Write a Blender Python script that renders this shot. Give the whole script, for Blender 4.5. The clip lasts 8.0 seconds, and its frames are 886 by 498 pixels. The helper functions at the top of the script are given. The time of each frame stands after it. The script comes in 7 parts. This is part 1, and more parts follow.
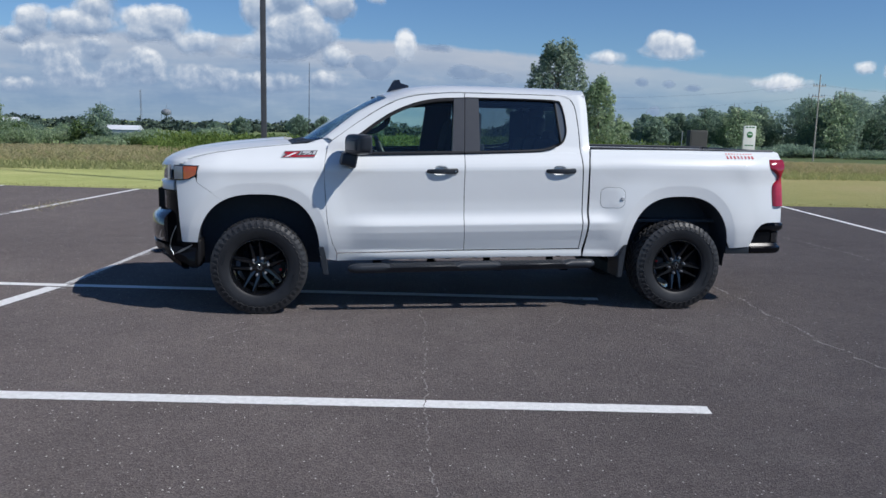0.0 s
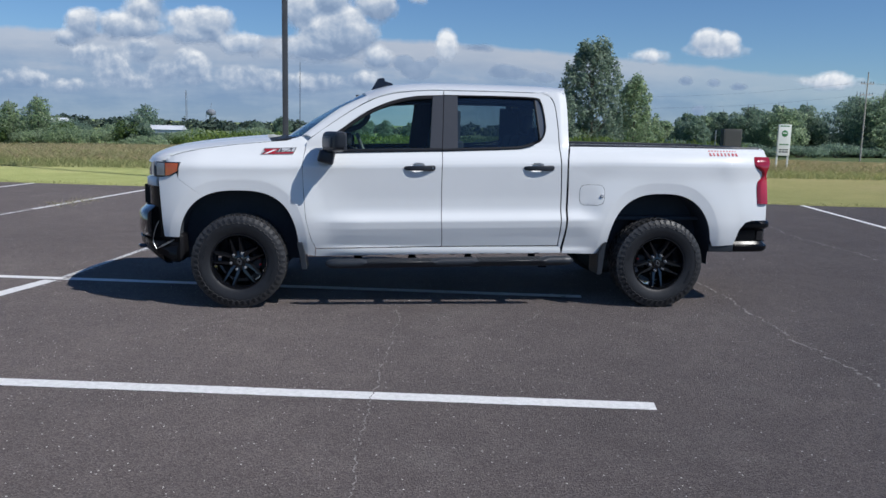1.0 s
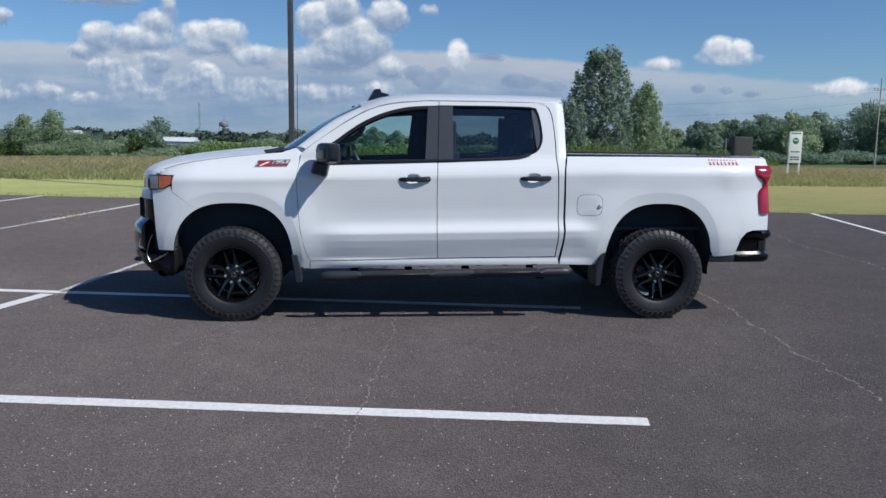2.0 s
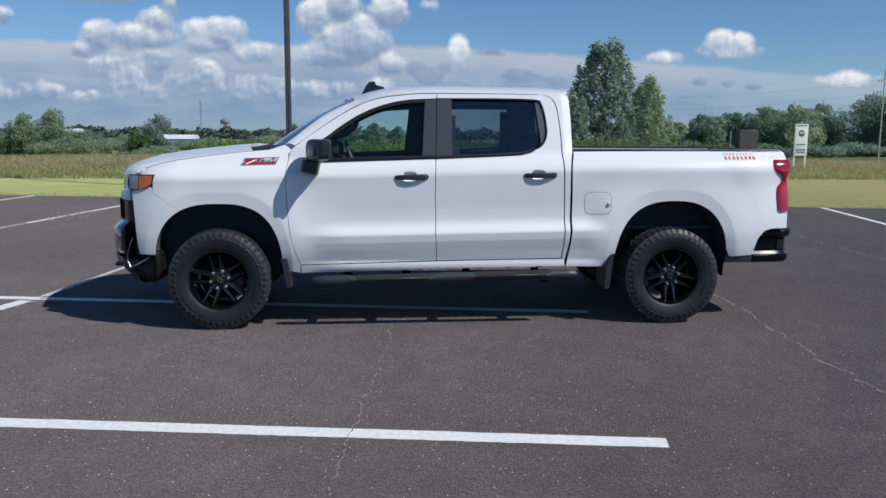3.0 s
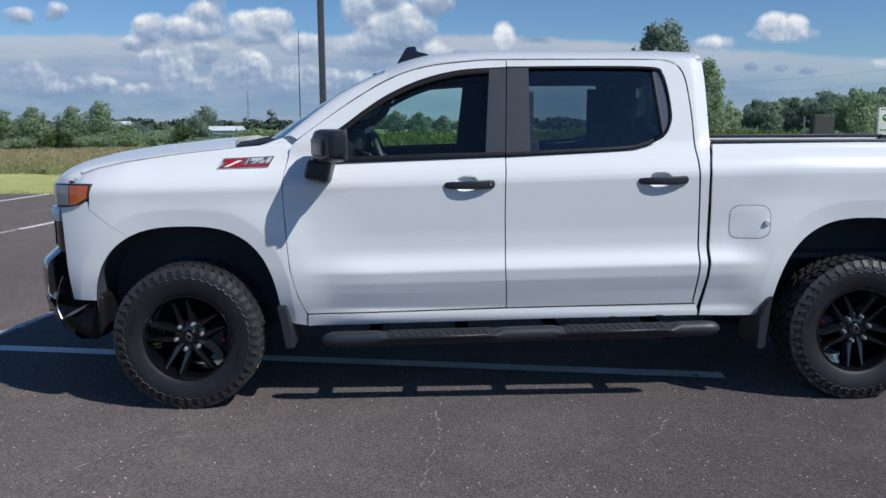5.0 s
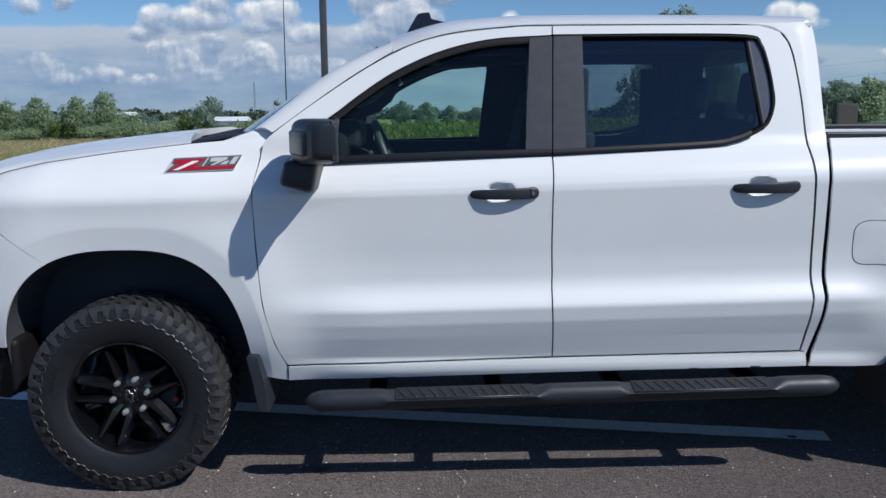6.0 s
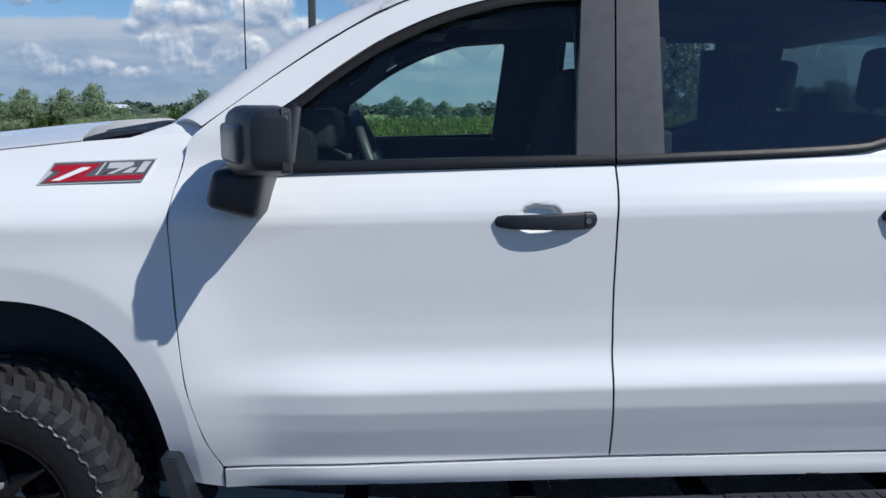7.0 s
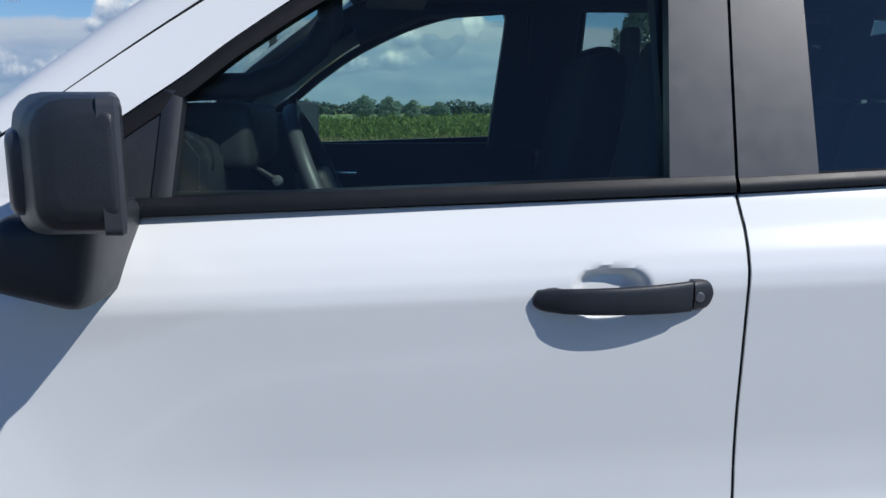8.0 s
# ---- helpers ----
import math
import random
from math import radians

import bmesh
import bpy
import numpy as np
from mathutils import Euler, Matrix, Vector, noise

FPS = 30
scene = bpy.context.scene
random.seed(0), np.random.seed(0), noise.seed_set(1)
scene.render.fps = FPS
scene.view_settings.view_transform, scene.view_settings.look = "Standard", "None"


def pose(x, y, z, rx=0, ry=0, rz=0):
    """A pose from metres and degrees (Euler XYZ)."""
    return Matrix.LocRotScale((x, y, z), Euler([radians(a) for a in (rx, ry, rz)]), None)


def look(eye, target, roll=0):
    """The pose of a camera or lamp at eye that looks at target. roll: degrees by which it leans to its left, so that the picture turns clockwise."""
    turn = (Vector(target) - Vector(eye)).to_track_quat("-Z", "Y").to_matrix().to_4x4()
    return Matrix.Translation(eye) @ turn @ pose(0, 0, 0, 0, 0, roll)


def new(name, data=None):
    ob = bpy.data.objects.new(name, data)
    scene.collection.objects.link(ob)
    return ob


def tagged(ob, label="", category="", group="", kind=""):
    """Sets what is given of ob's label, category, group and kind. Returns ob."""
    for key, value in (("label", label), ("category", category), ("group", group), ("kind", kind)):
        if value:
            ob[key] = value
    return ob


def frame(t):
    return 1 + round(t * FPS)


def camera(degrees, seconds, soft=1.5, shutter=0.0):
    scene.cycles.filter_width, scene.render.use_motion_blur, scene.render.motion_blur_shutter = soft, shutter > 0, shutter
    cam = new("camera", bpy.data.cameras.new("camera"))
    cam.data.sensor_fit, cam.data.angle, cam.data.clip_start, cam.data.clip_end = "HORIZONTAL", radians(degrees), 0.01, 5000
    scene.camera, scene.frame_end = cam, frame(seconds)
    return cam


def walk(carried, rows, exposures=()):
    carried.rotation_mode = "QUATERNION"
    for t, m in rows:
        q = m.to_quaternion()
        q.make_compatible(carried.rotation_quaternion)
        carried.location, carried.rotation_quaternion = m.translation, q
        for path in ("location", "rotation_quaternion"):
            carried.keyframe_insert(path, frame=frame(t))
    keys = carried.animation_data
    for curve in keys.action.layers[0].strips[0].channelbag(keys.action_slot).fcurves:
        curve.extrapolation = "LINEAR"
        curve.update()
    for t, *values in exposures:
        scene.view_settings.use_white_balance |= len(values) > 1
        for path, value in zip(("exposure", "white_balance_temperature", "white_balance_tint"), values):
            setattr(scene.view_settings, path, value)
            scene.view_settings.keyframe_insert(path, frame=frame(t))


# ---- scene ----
cam = camera(58.1, 8.0)
PATH = [
    (0, (0.471, -6.802, 1.613), (0.786, -4.85, 1.31), 1.4),
    (0.5, (0.788, -6.887, 1.608), (1.048, -4.926, 1.313), 1.5),
    (1, (1.008, -6.941, 1.605), (1.223, -4.976, 1.299), 1.3),
    (1.5, (1.111, -6.913, 1.616), (1.3, -4.942, 1.334), 1.1),
    (3, (1.224, -6.464, 1.61), (1.402, -4.494, 1.316), 0.4),
    (3.5, (1.262, -5.948, 1.593), (1.403, -3.976, 1.29), 0.3),
    (4, (1.242, -5.424, 1.585), (1.336, -3.449, 1.284), -0.5),
    (4.5, (1.244, -4.855, 1.577), (1.327, -2.879, 1.275), -0.7),
    (4.7, (1.261, -4.64, 1.585), (1.336, -2.666, 1.277), -0.4),
    (6, (1.223, -3.182, 1.567), (1.271, -1.213, 1.223), -0.3),
    (6.5, (1.179, -2.651, 1.555), (1.229, -0.682, 1.21), -0.3),
    (7, (1.2, -2.121, 1.538), (1.267, -0.153, 1.184), 0.3),
    (7.5, (1.188, -1.628, 1.526), (1.278, 0.339, 1.175), 0.0),
    (8, (1.194, -1.158, 1.521), (1.334, 0.805, 1.164), -0.1),
]
walk(cam, [(t, look(eye, target, roll)) for t, eye, target, roll in PATH], [(0, 0.0, 6110, 10), (4.5, 0.0, 6110, 10), (8, 0.04, 6110, 10)])

# ---- world, sun ----
SUN = Vector((0.80, -0.57, 1.0)).normalized()
world = bpy.data.worlds.new("sky_world")
scene.world = world
world.use_nodes = True
wn = world.node_tree.nodes
wl = world.node_tree.links
sky = wn.new("ShaderNodeTexSky")
sky.sky_type = "NISHITA"
sky.sun_disc = False
sky.sun_elevation = math.asin(SUN.z)
sky.sun_rotation = math.atan2(SUN.x, SUN.y)
sky.air_density, sky.dust_density, sky.ozone_density = 1.0, 0.1, 2.0
sky.altitude = 600
wn["Background"].inputs["Strength"].default_value = 0.070
tint = wn.new("ShaderNodeMix")
tint.data_type, tint.blend_type = "RGBA", "MULTIPLY"
tint.inputs[0].default_value = 1.0
tint.inputs[7].default_value = (0.74, 0.95, 1.20, 1.0)
wl.new(sky.outputs["Color"], tint.inputs[6])
wl.new(tint.outputs[2], wn["Background"].inputs["Color"])

sun_data = bpy.data.lights.new("sun", "SUN")
sun_data.energy, sun_data.angle, sun_data.color = 4.1, radians(0.53), (1.0, 0.945, 0.865)
sun = new("sun", sun_data)
sun.matrix_world = look(SUN * 50, (0, 0, 0))
scene.view_settings.exposure = 0.0


# ---- material helpers ----
class Nodes:
    """Short hand for building a node tree."""

    def __init__(self, name):
        self.mat = bpy.data.materials.new(name)
        self.mat.use_nodes = True
        self.nt = self.mat.node_tree
        self.nt.nodes.clear()
        self.out = self.nt.nodes.new("ShaderNodeOutputMaterial")

    def plug(self, value, socket):
        if isinstance(value, bpy.types.NodeSocket):
            self.nt.links.new(value, socket)
        elif isinstance(value, bpy.types.Node):
            self.nt.links.new(value.outputs[0], socket)
        else:
            if hasattr(socket.default_value, "__len__") and hasattr(value, "__len__") and len(value) == 3 and len(socket.default_value) == 4:
                value = (*value, 1.0)
            socket.default_value = value

    def add(self, kind, **ins):
        n = self.nt.nodes.new(kind)
        for k, v in ins.items():
            self.plug(v, n.inputs[k.replace("_", " ")] if not k.startswith("i") or not k[1:].isdigit() else n.inputs[int(k[1:])])
        return n

    def math(self, op, a, b=0.0, c=0.0):
        n = self.nt.nodes.new("ShaderNodeMath")
        n.operation = op
        for i, v in enumerate((a, b, c)):
            self.plug(v, n.inputs[i])
        return n.outputs[0]

    def noise(self, scale, detail=4.0, rough=0.55, vec=None, distortion=0.0):
        n = self.add("ShaderNodeTexNoise", Scale=scale, Detail=detail, Roughness=rough, Distortion=distortion)
        self.plug(vec if vec is not None else self.coord(), n.inputs["Vector"])
        return n.outputs["Fac"]

    def coord(self):
        if not hasattr(self, "tc"):
            self.tc = self.nt.nodes.new("ShaderNodeTexCoord")
        return self.tc.outputs["Object"]

    def ramp(self, fac, stops):
        n = self.nt.nodes.new("ShaderNodeValToRGB")
        e = n.color_ramp.elements
        while len(e) < len(stops):
            e.new(0.5)
        for el, (p, c) in zip(e, stops):
            el.position = p
            el.color = (*c, 1.0) if hasattr(c, "__len__") else (c, c, c, 1.0)
        self.plug(fac, n.inputs[0])
        return n.outputs[0]

    def mix(self, fac, a, b, blend="MIX"):
        n = self.nt.nodes.new("ShaderNodeMix")
        n.data_type, n.blend_type = "RGBA", blend
        self.plug(fac, n.inputs[0])
        self.plug(a, n.inputs[6])
        self.plug(b, n.inputs[7])
        return n.outputs[2]

    def bump(self, height, strength=0.3, distance=0.01):
        n = self.add("ShaderNodeBump", Strength=strength, Distance=distance)
        self.plug(height, n.inputs["Height"])
        return n.outputs[0]

    def principled(self, **ins):
        n = self.add("ShaderNodeBsdfPrincipled", **ins)
        self.nt.links.new(n.outputs[0], self.out.inputs[0])
        return n

    def surface(self, shader):
        self.nt.links.new(shader.outputs[0], self.out.inputs[0])


def grainy(name, base, rough, dark=0.8, scale=40.0, bump=0.1, metal=0.0, dist=0.002, coat=0.0, fine=900.0, spec=0.5):
    """A plain coloured surface with two scales of variation and fine relief."""
    m = Nodes(name)
    big = m.noise(scale / 12, 3)
    small = m.noise(scale, 5)
    both = m.math("ADD", m.math("MULTIPLY", big, 0.5), m.math("MULTIPLY", small, 0.5))
    c = m.ramp(both, [(0.3, [v * dark for v in base]), (0.7, [min(1.0, v * (2 - dark)) for v in base])])
    r = m.math("ADD", m.math("MULTIPLY", small, 0.16), rough - 0.08)
    m.principled(Base_Color=c, Roughness=r, Metallic=metal, Coat_Weight=coat, Coat_Roughness=0.04, Specular_IOR_Level=spec,
                 Normal=m.bump(m.noise(fine, 2), bump, dist))
    return m.mat


# car surfaces
def paint_material():
    m = Nodes("white_car_paint")
    film = m.noise(1.7, 4)
    flake = m.noise(260, 3)
    c = m.ramp(film, [(0.3, (0.737, 0.756, 0.766)), (0.7, (0.767, 0.785, 0.793))])
    r = m.math("ADD", m.math("MULTIPLY", flake, 0.08), 0.30)
    m.principled(Base_Color=c, Roughness=r, Specular_IOR_Level=0.25, Coat_Weight=0.7, Coat_Roughness=0.06, Coat_IOR=1.45,
                 Normal=m.bump(m.noise(900, 2), 0.02, 0.0006))
    return m.mat


PAINT = paint_material()
PLASTIC = grainy("grained_black_plastic", (0.0205, 0.0245, 0.0320), 0.44, dark=0.88, scale=60, bump=0.35, dist=0.0012, fine=700, spec=0.5)
# the grey base stands in for pale reflections on the quarter glass
QUARTER = grainy("grey_quarter_glass", (0.09, 0.10, 0.115), 0.10, dark=0.9, coat=1.0, bump=0.0)
BELT = grainy("black_window_rubber", (0.0075, 0.0090, 0.0125), 0.42, dark=0.9, bump=0.1, spec=0.3)
PILLAR = grainy("satin_black_pillar_trim", (0.042, 0.046, 0.056), 0.36, dark=0.98, scale=30, bump=0.12, dist=0.0008, fine=800)
GLOSS = grainy("gloss_black_paint", (0.010, 0.010, 0.012), 0.12, coat=1.0, bump=0.02, dist=0.0005)
WHEEL = grainy("gloss_black_wheel", (0.0038, 0.0044, 0.0062), 0.20, spec=0.35, coat=1.0, bump=0.03, dist=0.0005)
TYRE = grainy("dusty_tyre_rubber", (0.0125, 0.0134, 0.0165), 0.52, dark=0.7, scale=24, bump=0.4, dist=0.0015, fine=320, spec=0.45)
# tread tone raised above the sidewall's for sun highlights on the blocks
TREAD = grainy("worn_tread_rubber", (0.032, 0.032, 0.034), 0.45, dark=0.6, scale=30, bump=0.4, dist=0.001, fine=320, spec=0.5)
TRIM = grainy("satin_dark_bumper", (0.004, 0.0045, 0.006), 0.24, scale=30, bump=0.1, dist=0.001, spec=0.25)
MIRROR = grainy("silvered_mirror", (0.86, 0.87, 0.88), 0.08, dark=0.98, metal=1.0, bump=0.0)
BADGE_DARK = grainy("dark_badge_silver", (0.10, 0.105, 0.115), 0.35, dark=0.85, bump=0.05)
NUT = grainy("polished_wheel_nut", (0.20, 0.21, 0.23), 0.25, dark=0.85, bump=0.05, spec=0.8)
BADGE_SILVER = grainy("pale_badge_silver", (0.50, 0.51, 0.53), 0.42, dark=0.92, bump=0.05)
DECAL_PALE = grainy("faded_red_decal", (0.55, 0.10, 0.11), 0.35, dark=0.9, bump=0.02)
SEAL = grainy("black_rubber_seal", (0.008, 0.008, 0.010), 0.55, bump=0.1, spec=0.25)
LINER = grainy("black_wheel_liner", (0.050, 0.058, 0.072), 0.9, bump=0.5, dist=0.003, fine=120)
UNDER = grainy("dark_underbody_steel", (0.010, 0.011, 0.014), 0.8, bump=0.3, dist=0.002, fine=200, spec=0.1)
CHROME = grainy("chrome", (0.75, 0.76, 0.78), 0.14, dark=0.95, metal=1.0, bump=0.01)
SILVER = grainy("machined_silver", (0.42, 0.43, 0.45), 0.3, dark=0.9, metal=1.0, bump=0.05)
# greyer than the cabin trim, standing in for sun on the steering wheel's rim
LEATHER = grainy("worn_grey_leather", (0.060, 0.063, 0.070), 0.45, bump=0.2, dist=0.001)
CABIN = grainy("dark_cabin_trim", (0.014, 0.016, 0.020), 0.6, bump=0.3, dist=0.001)
CLOTH = grainy("dark_seat_cloth", (0.020, 0.021, 0.024), 0.85, bump=0.5, dist=0.002, fine=400)
CLOTH2 = grainy("grey_seat_edge_cloth", (0.075, 0.08, 0.088), 0.8, bump=0.4, dist=0.002, fine=400)
RED_DECAL = grainy("red_decal", (0.38, 0.012, 0.028), 0.3, dark=0.9, bump=0.02)
CALIPER = grainy("dull_brake_metal", (0.035, 0.035, 0.037), 0.6, bump=0.2, spec=0.3)
RED_TAG = grainy("red_brake_cap", (0.5, 0.02, 0.02), 0.5, bump=0.05)


def glass_material(name, tint, gloss=1.0):
    m = Nodes(name)
    t = m.add("ShaderNodeBsdfTransparent", Color=tint)
    g = m.add("ShaderNodeBsdfGlossy", Color=(0.9, 0.95, 1.0), Roughness=0.02)
    lw = m.add("ShaderNodeLayerWeight", Blend=0.5)
    f = m.math("MULTIPLY", m.math("ADD", 0.085, m.math("MULTIPLY", 0.90, m.math("POWER", lw.outputs["Facing"], 5.0))), gloss)
    # faint blue diffuse film stands in for glare veiling the cabin
    veiled = m.nt.nodes.new("ShaderNodeMixShader")
    m.plug(m.ramp(m.noise(60, 5, 0.6), [(0.3, 0.002), (0.8, 0.005)]), veiled.inputs[0])
    film = m.add("ShaderNodeBsdfDiffuse", Color=(0.45, 0.58, 0.75))
    m.nt.links.new(t.outputs[0], veiled.inputs[1])
    m.nt.links.new(film.outputs[0], veiled.inputs[2])
    mixed = m.nt.nodes.new("ShaderNodeMixShader")
    m.plug(f, mixed.inputs[0])
    m.nt.links.new(veiled.outputs[0], mixed.inputs[1])
    m.nt.links.new(g.outputs[0], mixed.inputs[2])
    m.surface(mixed)
    return m.mat


GLASS_FRONT = glass_material("lightly_tinted_glass", (0.80, 0.93, 0.87), 0.38)
GLASS_REAR = glass_material("privacy_glass", (0.50, 0.58, 0.58), 1.0)
GLASS_SHIELD = glass_material("windscreen_glass", (0.62, 0.74, 0.74))


def lens_material(name, base, rough=0.08):
    m = Nodes(name)
    rib = m.add("ShaderNodeTexWave", Scale=30.0, Distortion=0.0)
    m.plug(m.coord(), rib.inputs["Vector"])
    c = m.ramp(m.noise(9, 3), [(0.3, [v * 0.7 for v in base]), (0.7, base)])
    m.principled(Base_Color=c, Roughness=rough, Coat_Weight=1.0, Coat_Roughness=0.03, Normal=m.bump(rib.outputs[0], 0.15, 0.003))
    return m.mat


RED_LENS = lens_material("red_tail_lens", (0.36, 0.008, 0.022))
RED_BRIGHT = lens_material("bright_red_tail_lens", (0.50, 0.010, 0.028))
AMBER_LENS = lens_material("amber_lens", (0.60, 0.115, 0.02))
CLEAR_LENS = lens_material("clear_headlamp_lens", (0.24, 0.26, 0.28))


# ground surfaces
def asphalt_material():
    m = Nodes("worn_asphalt")
    p = m.coord()
    big = m.noise(0.35, 5, 0.6, p)
    mid = m.noise(3.2, 5, 0.65, p)
    tone = m.math("ADD", m.math("MULTIPLY", big, 0.6), m.math("MULTIPLY", mid, 0.4))
    base = m.ramp(tone, [(0.34, (0.098, 0.084, 0.081)), (0.52, (0.122, 0.104, 0.100)), (0.68, (0.152, 0.130, 0.122))])
    agg = m.add("ShaderNodeTexVoronoi", Scale=105.0)
    m.plug(p, agg.inputs["Vector"])
    stone = m.ramp(agg.outputs["Color"], [(0.2, 0.55), (0.8, 1.45)])
    base = m.mix(0.65, base, m.mix(1.0, base, stone, "MULTIPLY"))
    chip = m.add("ShaderNodeTexVoronoi", Scale=36.0, Randomness=1.0)
    m.plug(p, chip.inputs["Vector"])
    pick = m.add("ShaderNodeSeparateColor")
    m.plug(chip.outputs["Color"], pick.inputs[0])
    fleck = m.math("MULTIPLY", m.math("LESS_THAN", chip.outputs["Distance"], 0.16), m.math("GREATER_THAN", pick.outputs[0], m.math("ADD", 0.67, m.math("MULTIPLY", m.noise(0.7, 3, 0.6, p), 0.40))))
    base = m.mix(m.math("MULTIPLY", fleck, 0.95), base, (0.66, 0.64, 0.60))
    grit = m.add("ShaderNodeTexVoronoi", Scale=58.0, Randomness=1.0)
    m.plug(p, grit.inputs["Vector"])
    pick = m.add("ShaderNodeSeparateColor")
    m.plug(grit.outputs["Color"], pick.inputs[0])
    worn = m.math("ADD", 0.78, m.math("MULTIPLY", m.noise(0.9, 3, 0.6, p), 0.22))
    fleck = m.math("MULTIPLY", m.math("LESS_THAN", grit.outputs["Distance"], 0.20), m.math("GREATER_THAN", pick.outputs[1], worn))
    base = m.mix(m.math("MULTIPLY", fleck, 0.55), base, (0.44, 0.42, 0.40))
    dust = m.ramp(m.noise(0.8, 6, 0.7, p), [(0.56, 0.0), (0.78, 0.35)])
    base = m.mix(dust, base, (0.175, 0.162, 0.152))
    h = m.math("ADD", m.math("MULTIPLY", agg.outputs["Distance"], 0.7), m.math("MULTIPLY", m.noise(420, 3, 0.6, p), 0.5))
    m.principled(Base_Color=base, Roughness=0.82, Diffuse_Roughness=1.0, Specular_IOR_Level=0.25, Normal=m.bump(h, 0.9, 0.009))
    return m.mat


def line_material(name, wear):
    m = Nodes(name)
    p = m.coord()
    c = m.ramp(m.noise(30, 4, 0.6, p), [(0.3, (0.68, 0.67, 0.65)), (0.7, (0.86, 0.85, 0.83))])
    worn = m.ramp(m.noise(55, 6, 0.75, p), [(wear, 0.0), (wear + 0.10, 1.0)])
    c = m.mix(worn, c, (0.10, 0.095, 0.09))
    m.principled(Base_Color=c, Roughness=0.75, Normal=m.bump(m.noise(180, 4, 0.6, p), 0.5, 0.004))
    return m.mat


def grass_ground_material():
    m = Nodes("field_ground")
    p = m.coord()
    sx = m.add("ShaderNodeSeparateXYZ")
    m.plug(p, sx.inputs[0])
    near = m.math("ADD", sx.outputs[1], m.math("MULTIPLY", m.noise(0.5, 4, 0.6, p), 1.6))
    big = m.noise(0.10, 5, 0.6, p)
    mid = m.noise(1.4, 6, 0.7, p)
    mown = m.ramp(m.math("ADD", m.math("MULTIPLY", big, 0.7), m.math("MULTIPLY", mid, 0.3)),
                  [(0.36, (0.27, 0.31, 0.11)), (0.50, (0.37, 0.39, 0.155)), (0.64, (0.48, 0.43, 0.22))])
    tall = m.ramp(mid, [(0.3, (0.30, 0.30, 0.13)), (0.7, (0.50, 0.43, 0.24))])
    c = m.mix(m.ramp(m.math("MULTIPLY", m.math("SUBTRACT", near, 21.0), 0.5), [(0.0, 0.0), (1.0, 1.0)]), mown, tall)
    dry = m.math("MULTIPLY", m.math("SUBTRACT", m.math("ADD", sx.outputs[0], m.math("MULTIPLY", m.noise(0.25, 4, 0.6, p), 10.0)), 9.0), 0.06)
    c = m.mix(m.math("MULTIPLY", m.ramp(dry, [(0.0, 0.0), (1.0, 1.0)]), 0.55), c, (0.62, 0.50, 0.22))
    far = m.ramp(m.math("MULTIPLY", m.math("SUBTRACT", near, 104.0), 0.08), [(0.0, 0.0), (1.0, 1.0)])
    c = m.mix(far, c, (0.15, 0.19, 0.085))
    fine = m.noise(60, 4, 0.7, p)
    c = m.mix(0.5, c, m.mix(1.0, c, m.ramp(fine, [(0.25, 0.4), (0.75, 1.6)]), "MULTIPLY"))
    m.principled(Base_Color=c, Roughness=0.95, Diffuse_Roughness=1.0, Specular_IOR_Level=0.1, Normal=m.bump(fine, 0.6, 0.05))
    return m.mat


ASPHALT = asphalt_material()
LINE = line_material("white_line_paint", 0.64)
LINE_OLD = line_material("faded_line_paint", 0.47)
FIELD = grass_ground_material()


def crack_material():
    m = Nodes("dusty_crack_edge")
    p = m.coord()
    c = m.ramp(m.noise(25, 6, 0.7, p), [(0.33, (0.09, 0.08, 0.078)), (0.48, (0.24, 0.22, 0.21)), (0.68, (0.42, 0.40, 0.37))])
    m.principled(Base_Color=c, Roughness=0.9, Normal=m.bump(m.noise(200, 4), 0.6, 0.004))
    return m.mat


CRACK = crack_material()


def leaf_material(name, dark, light, transl=0.3):
    m = Nodes(name)
    g = m.nt.nodes.new("ShaderNodeNewGeometry")
    rnd = g.outputs["Random Per Island"]
    c = m.ramp(m.math("ADD", m.math("MULTIPLY", rnd, 0.65), m.math("MULTIPLY", m.noise(0.5, 3), 0.35)), [(0.15, dark), (0.85, light)])
    d = m.add("ShaderNodeBsdfPrincipled", Base_Color=c, Roughness=0.6, Specular_IOR_Level=0.25)
    t = m.add("ShaderNodeBsdfTranslucent", Color=c)
    mixed = m.nt.nodes.new("ShaderNodeMixShader")
    mixed.inputs[0].default_value = transl
    m.nt.links.new(d.outputs[0], mixed.inputs[1])
    m.nt.links.new(t.outputs[0], mixed.inputs[2])
    m.surface(mixed)
    return m.mat


# the pale blue-green of distant haze is mixed into the wood's leaf colours
LEAF_WOOD_HAZED = leaf_material("dark_wood_leaves", (0.175, 0.260, 0.205), (0.38, 0.48, 0.35), 0.68)
LEAF_BUSH = leaf_material("bush_leaves", (0.055, 0.105, 0.035), (0.165, 0.235, 0.075), 0.45)
# light shrub greens, lightened and blued further to stand in for haze
LEAF_LIGHT_HAZED = leaf_material("light_shrub_leaves", (0.240, 0.330, 0.205), (0.54, 0.64, 0.42), 0.72)
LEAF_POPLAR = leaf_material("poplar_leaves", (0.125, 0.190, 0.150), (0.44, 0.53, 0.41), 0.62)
# the skyline trees' green carries a bluish haze tone in its colour
LEAF_FAR_HAZED = leaf_material("far_tree_leaves", (0.055, 0.085, 0.070), (0.10, 0.14, 0.10))
WEED = leaf_material("tall_green_weeds", (0.080, 0.145, 0.030), (0.21, 0.28, 0.075), 0.45)
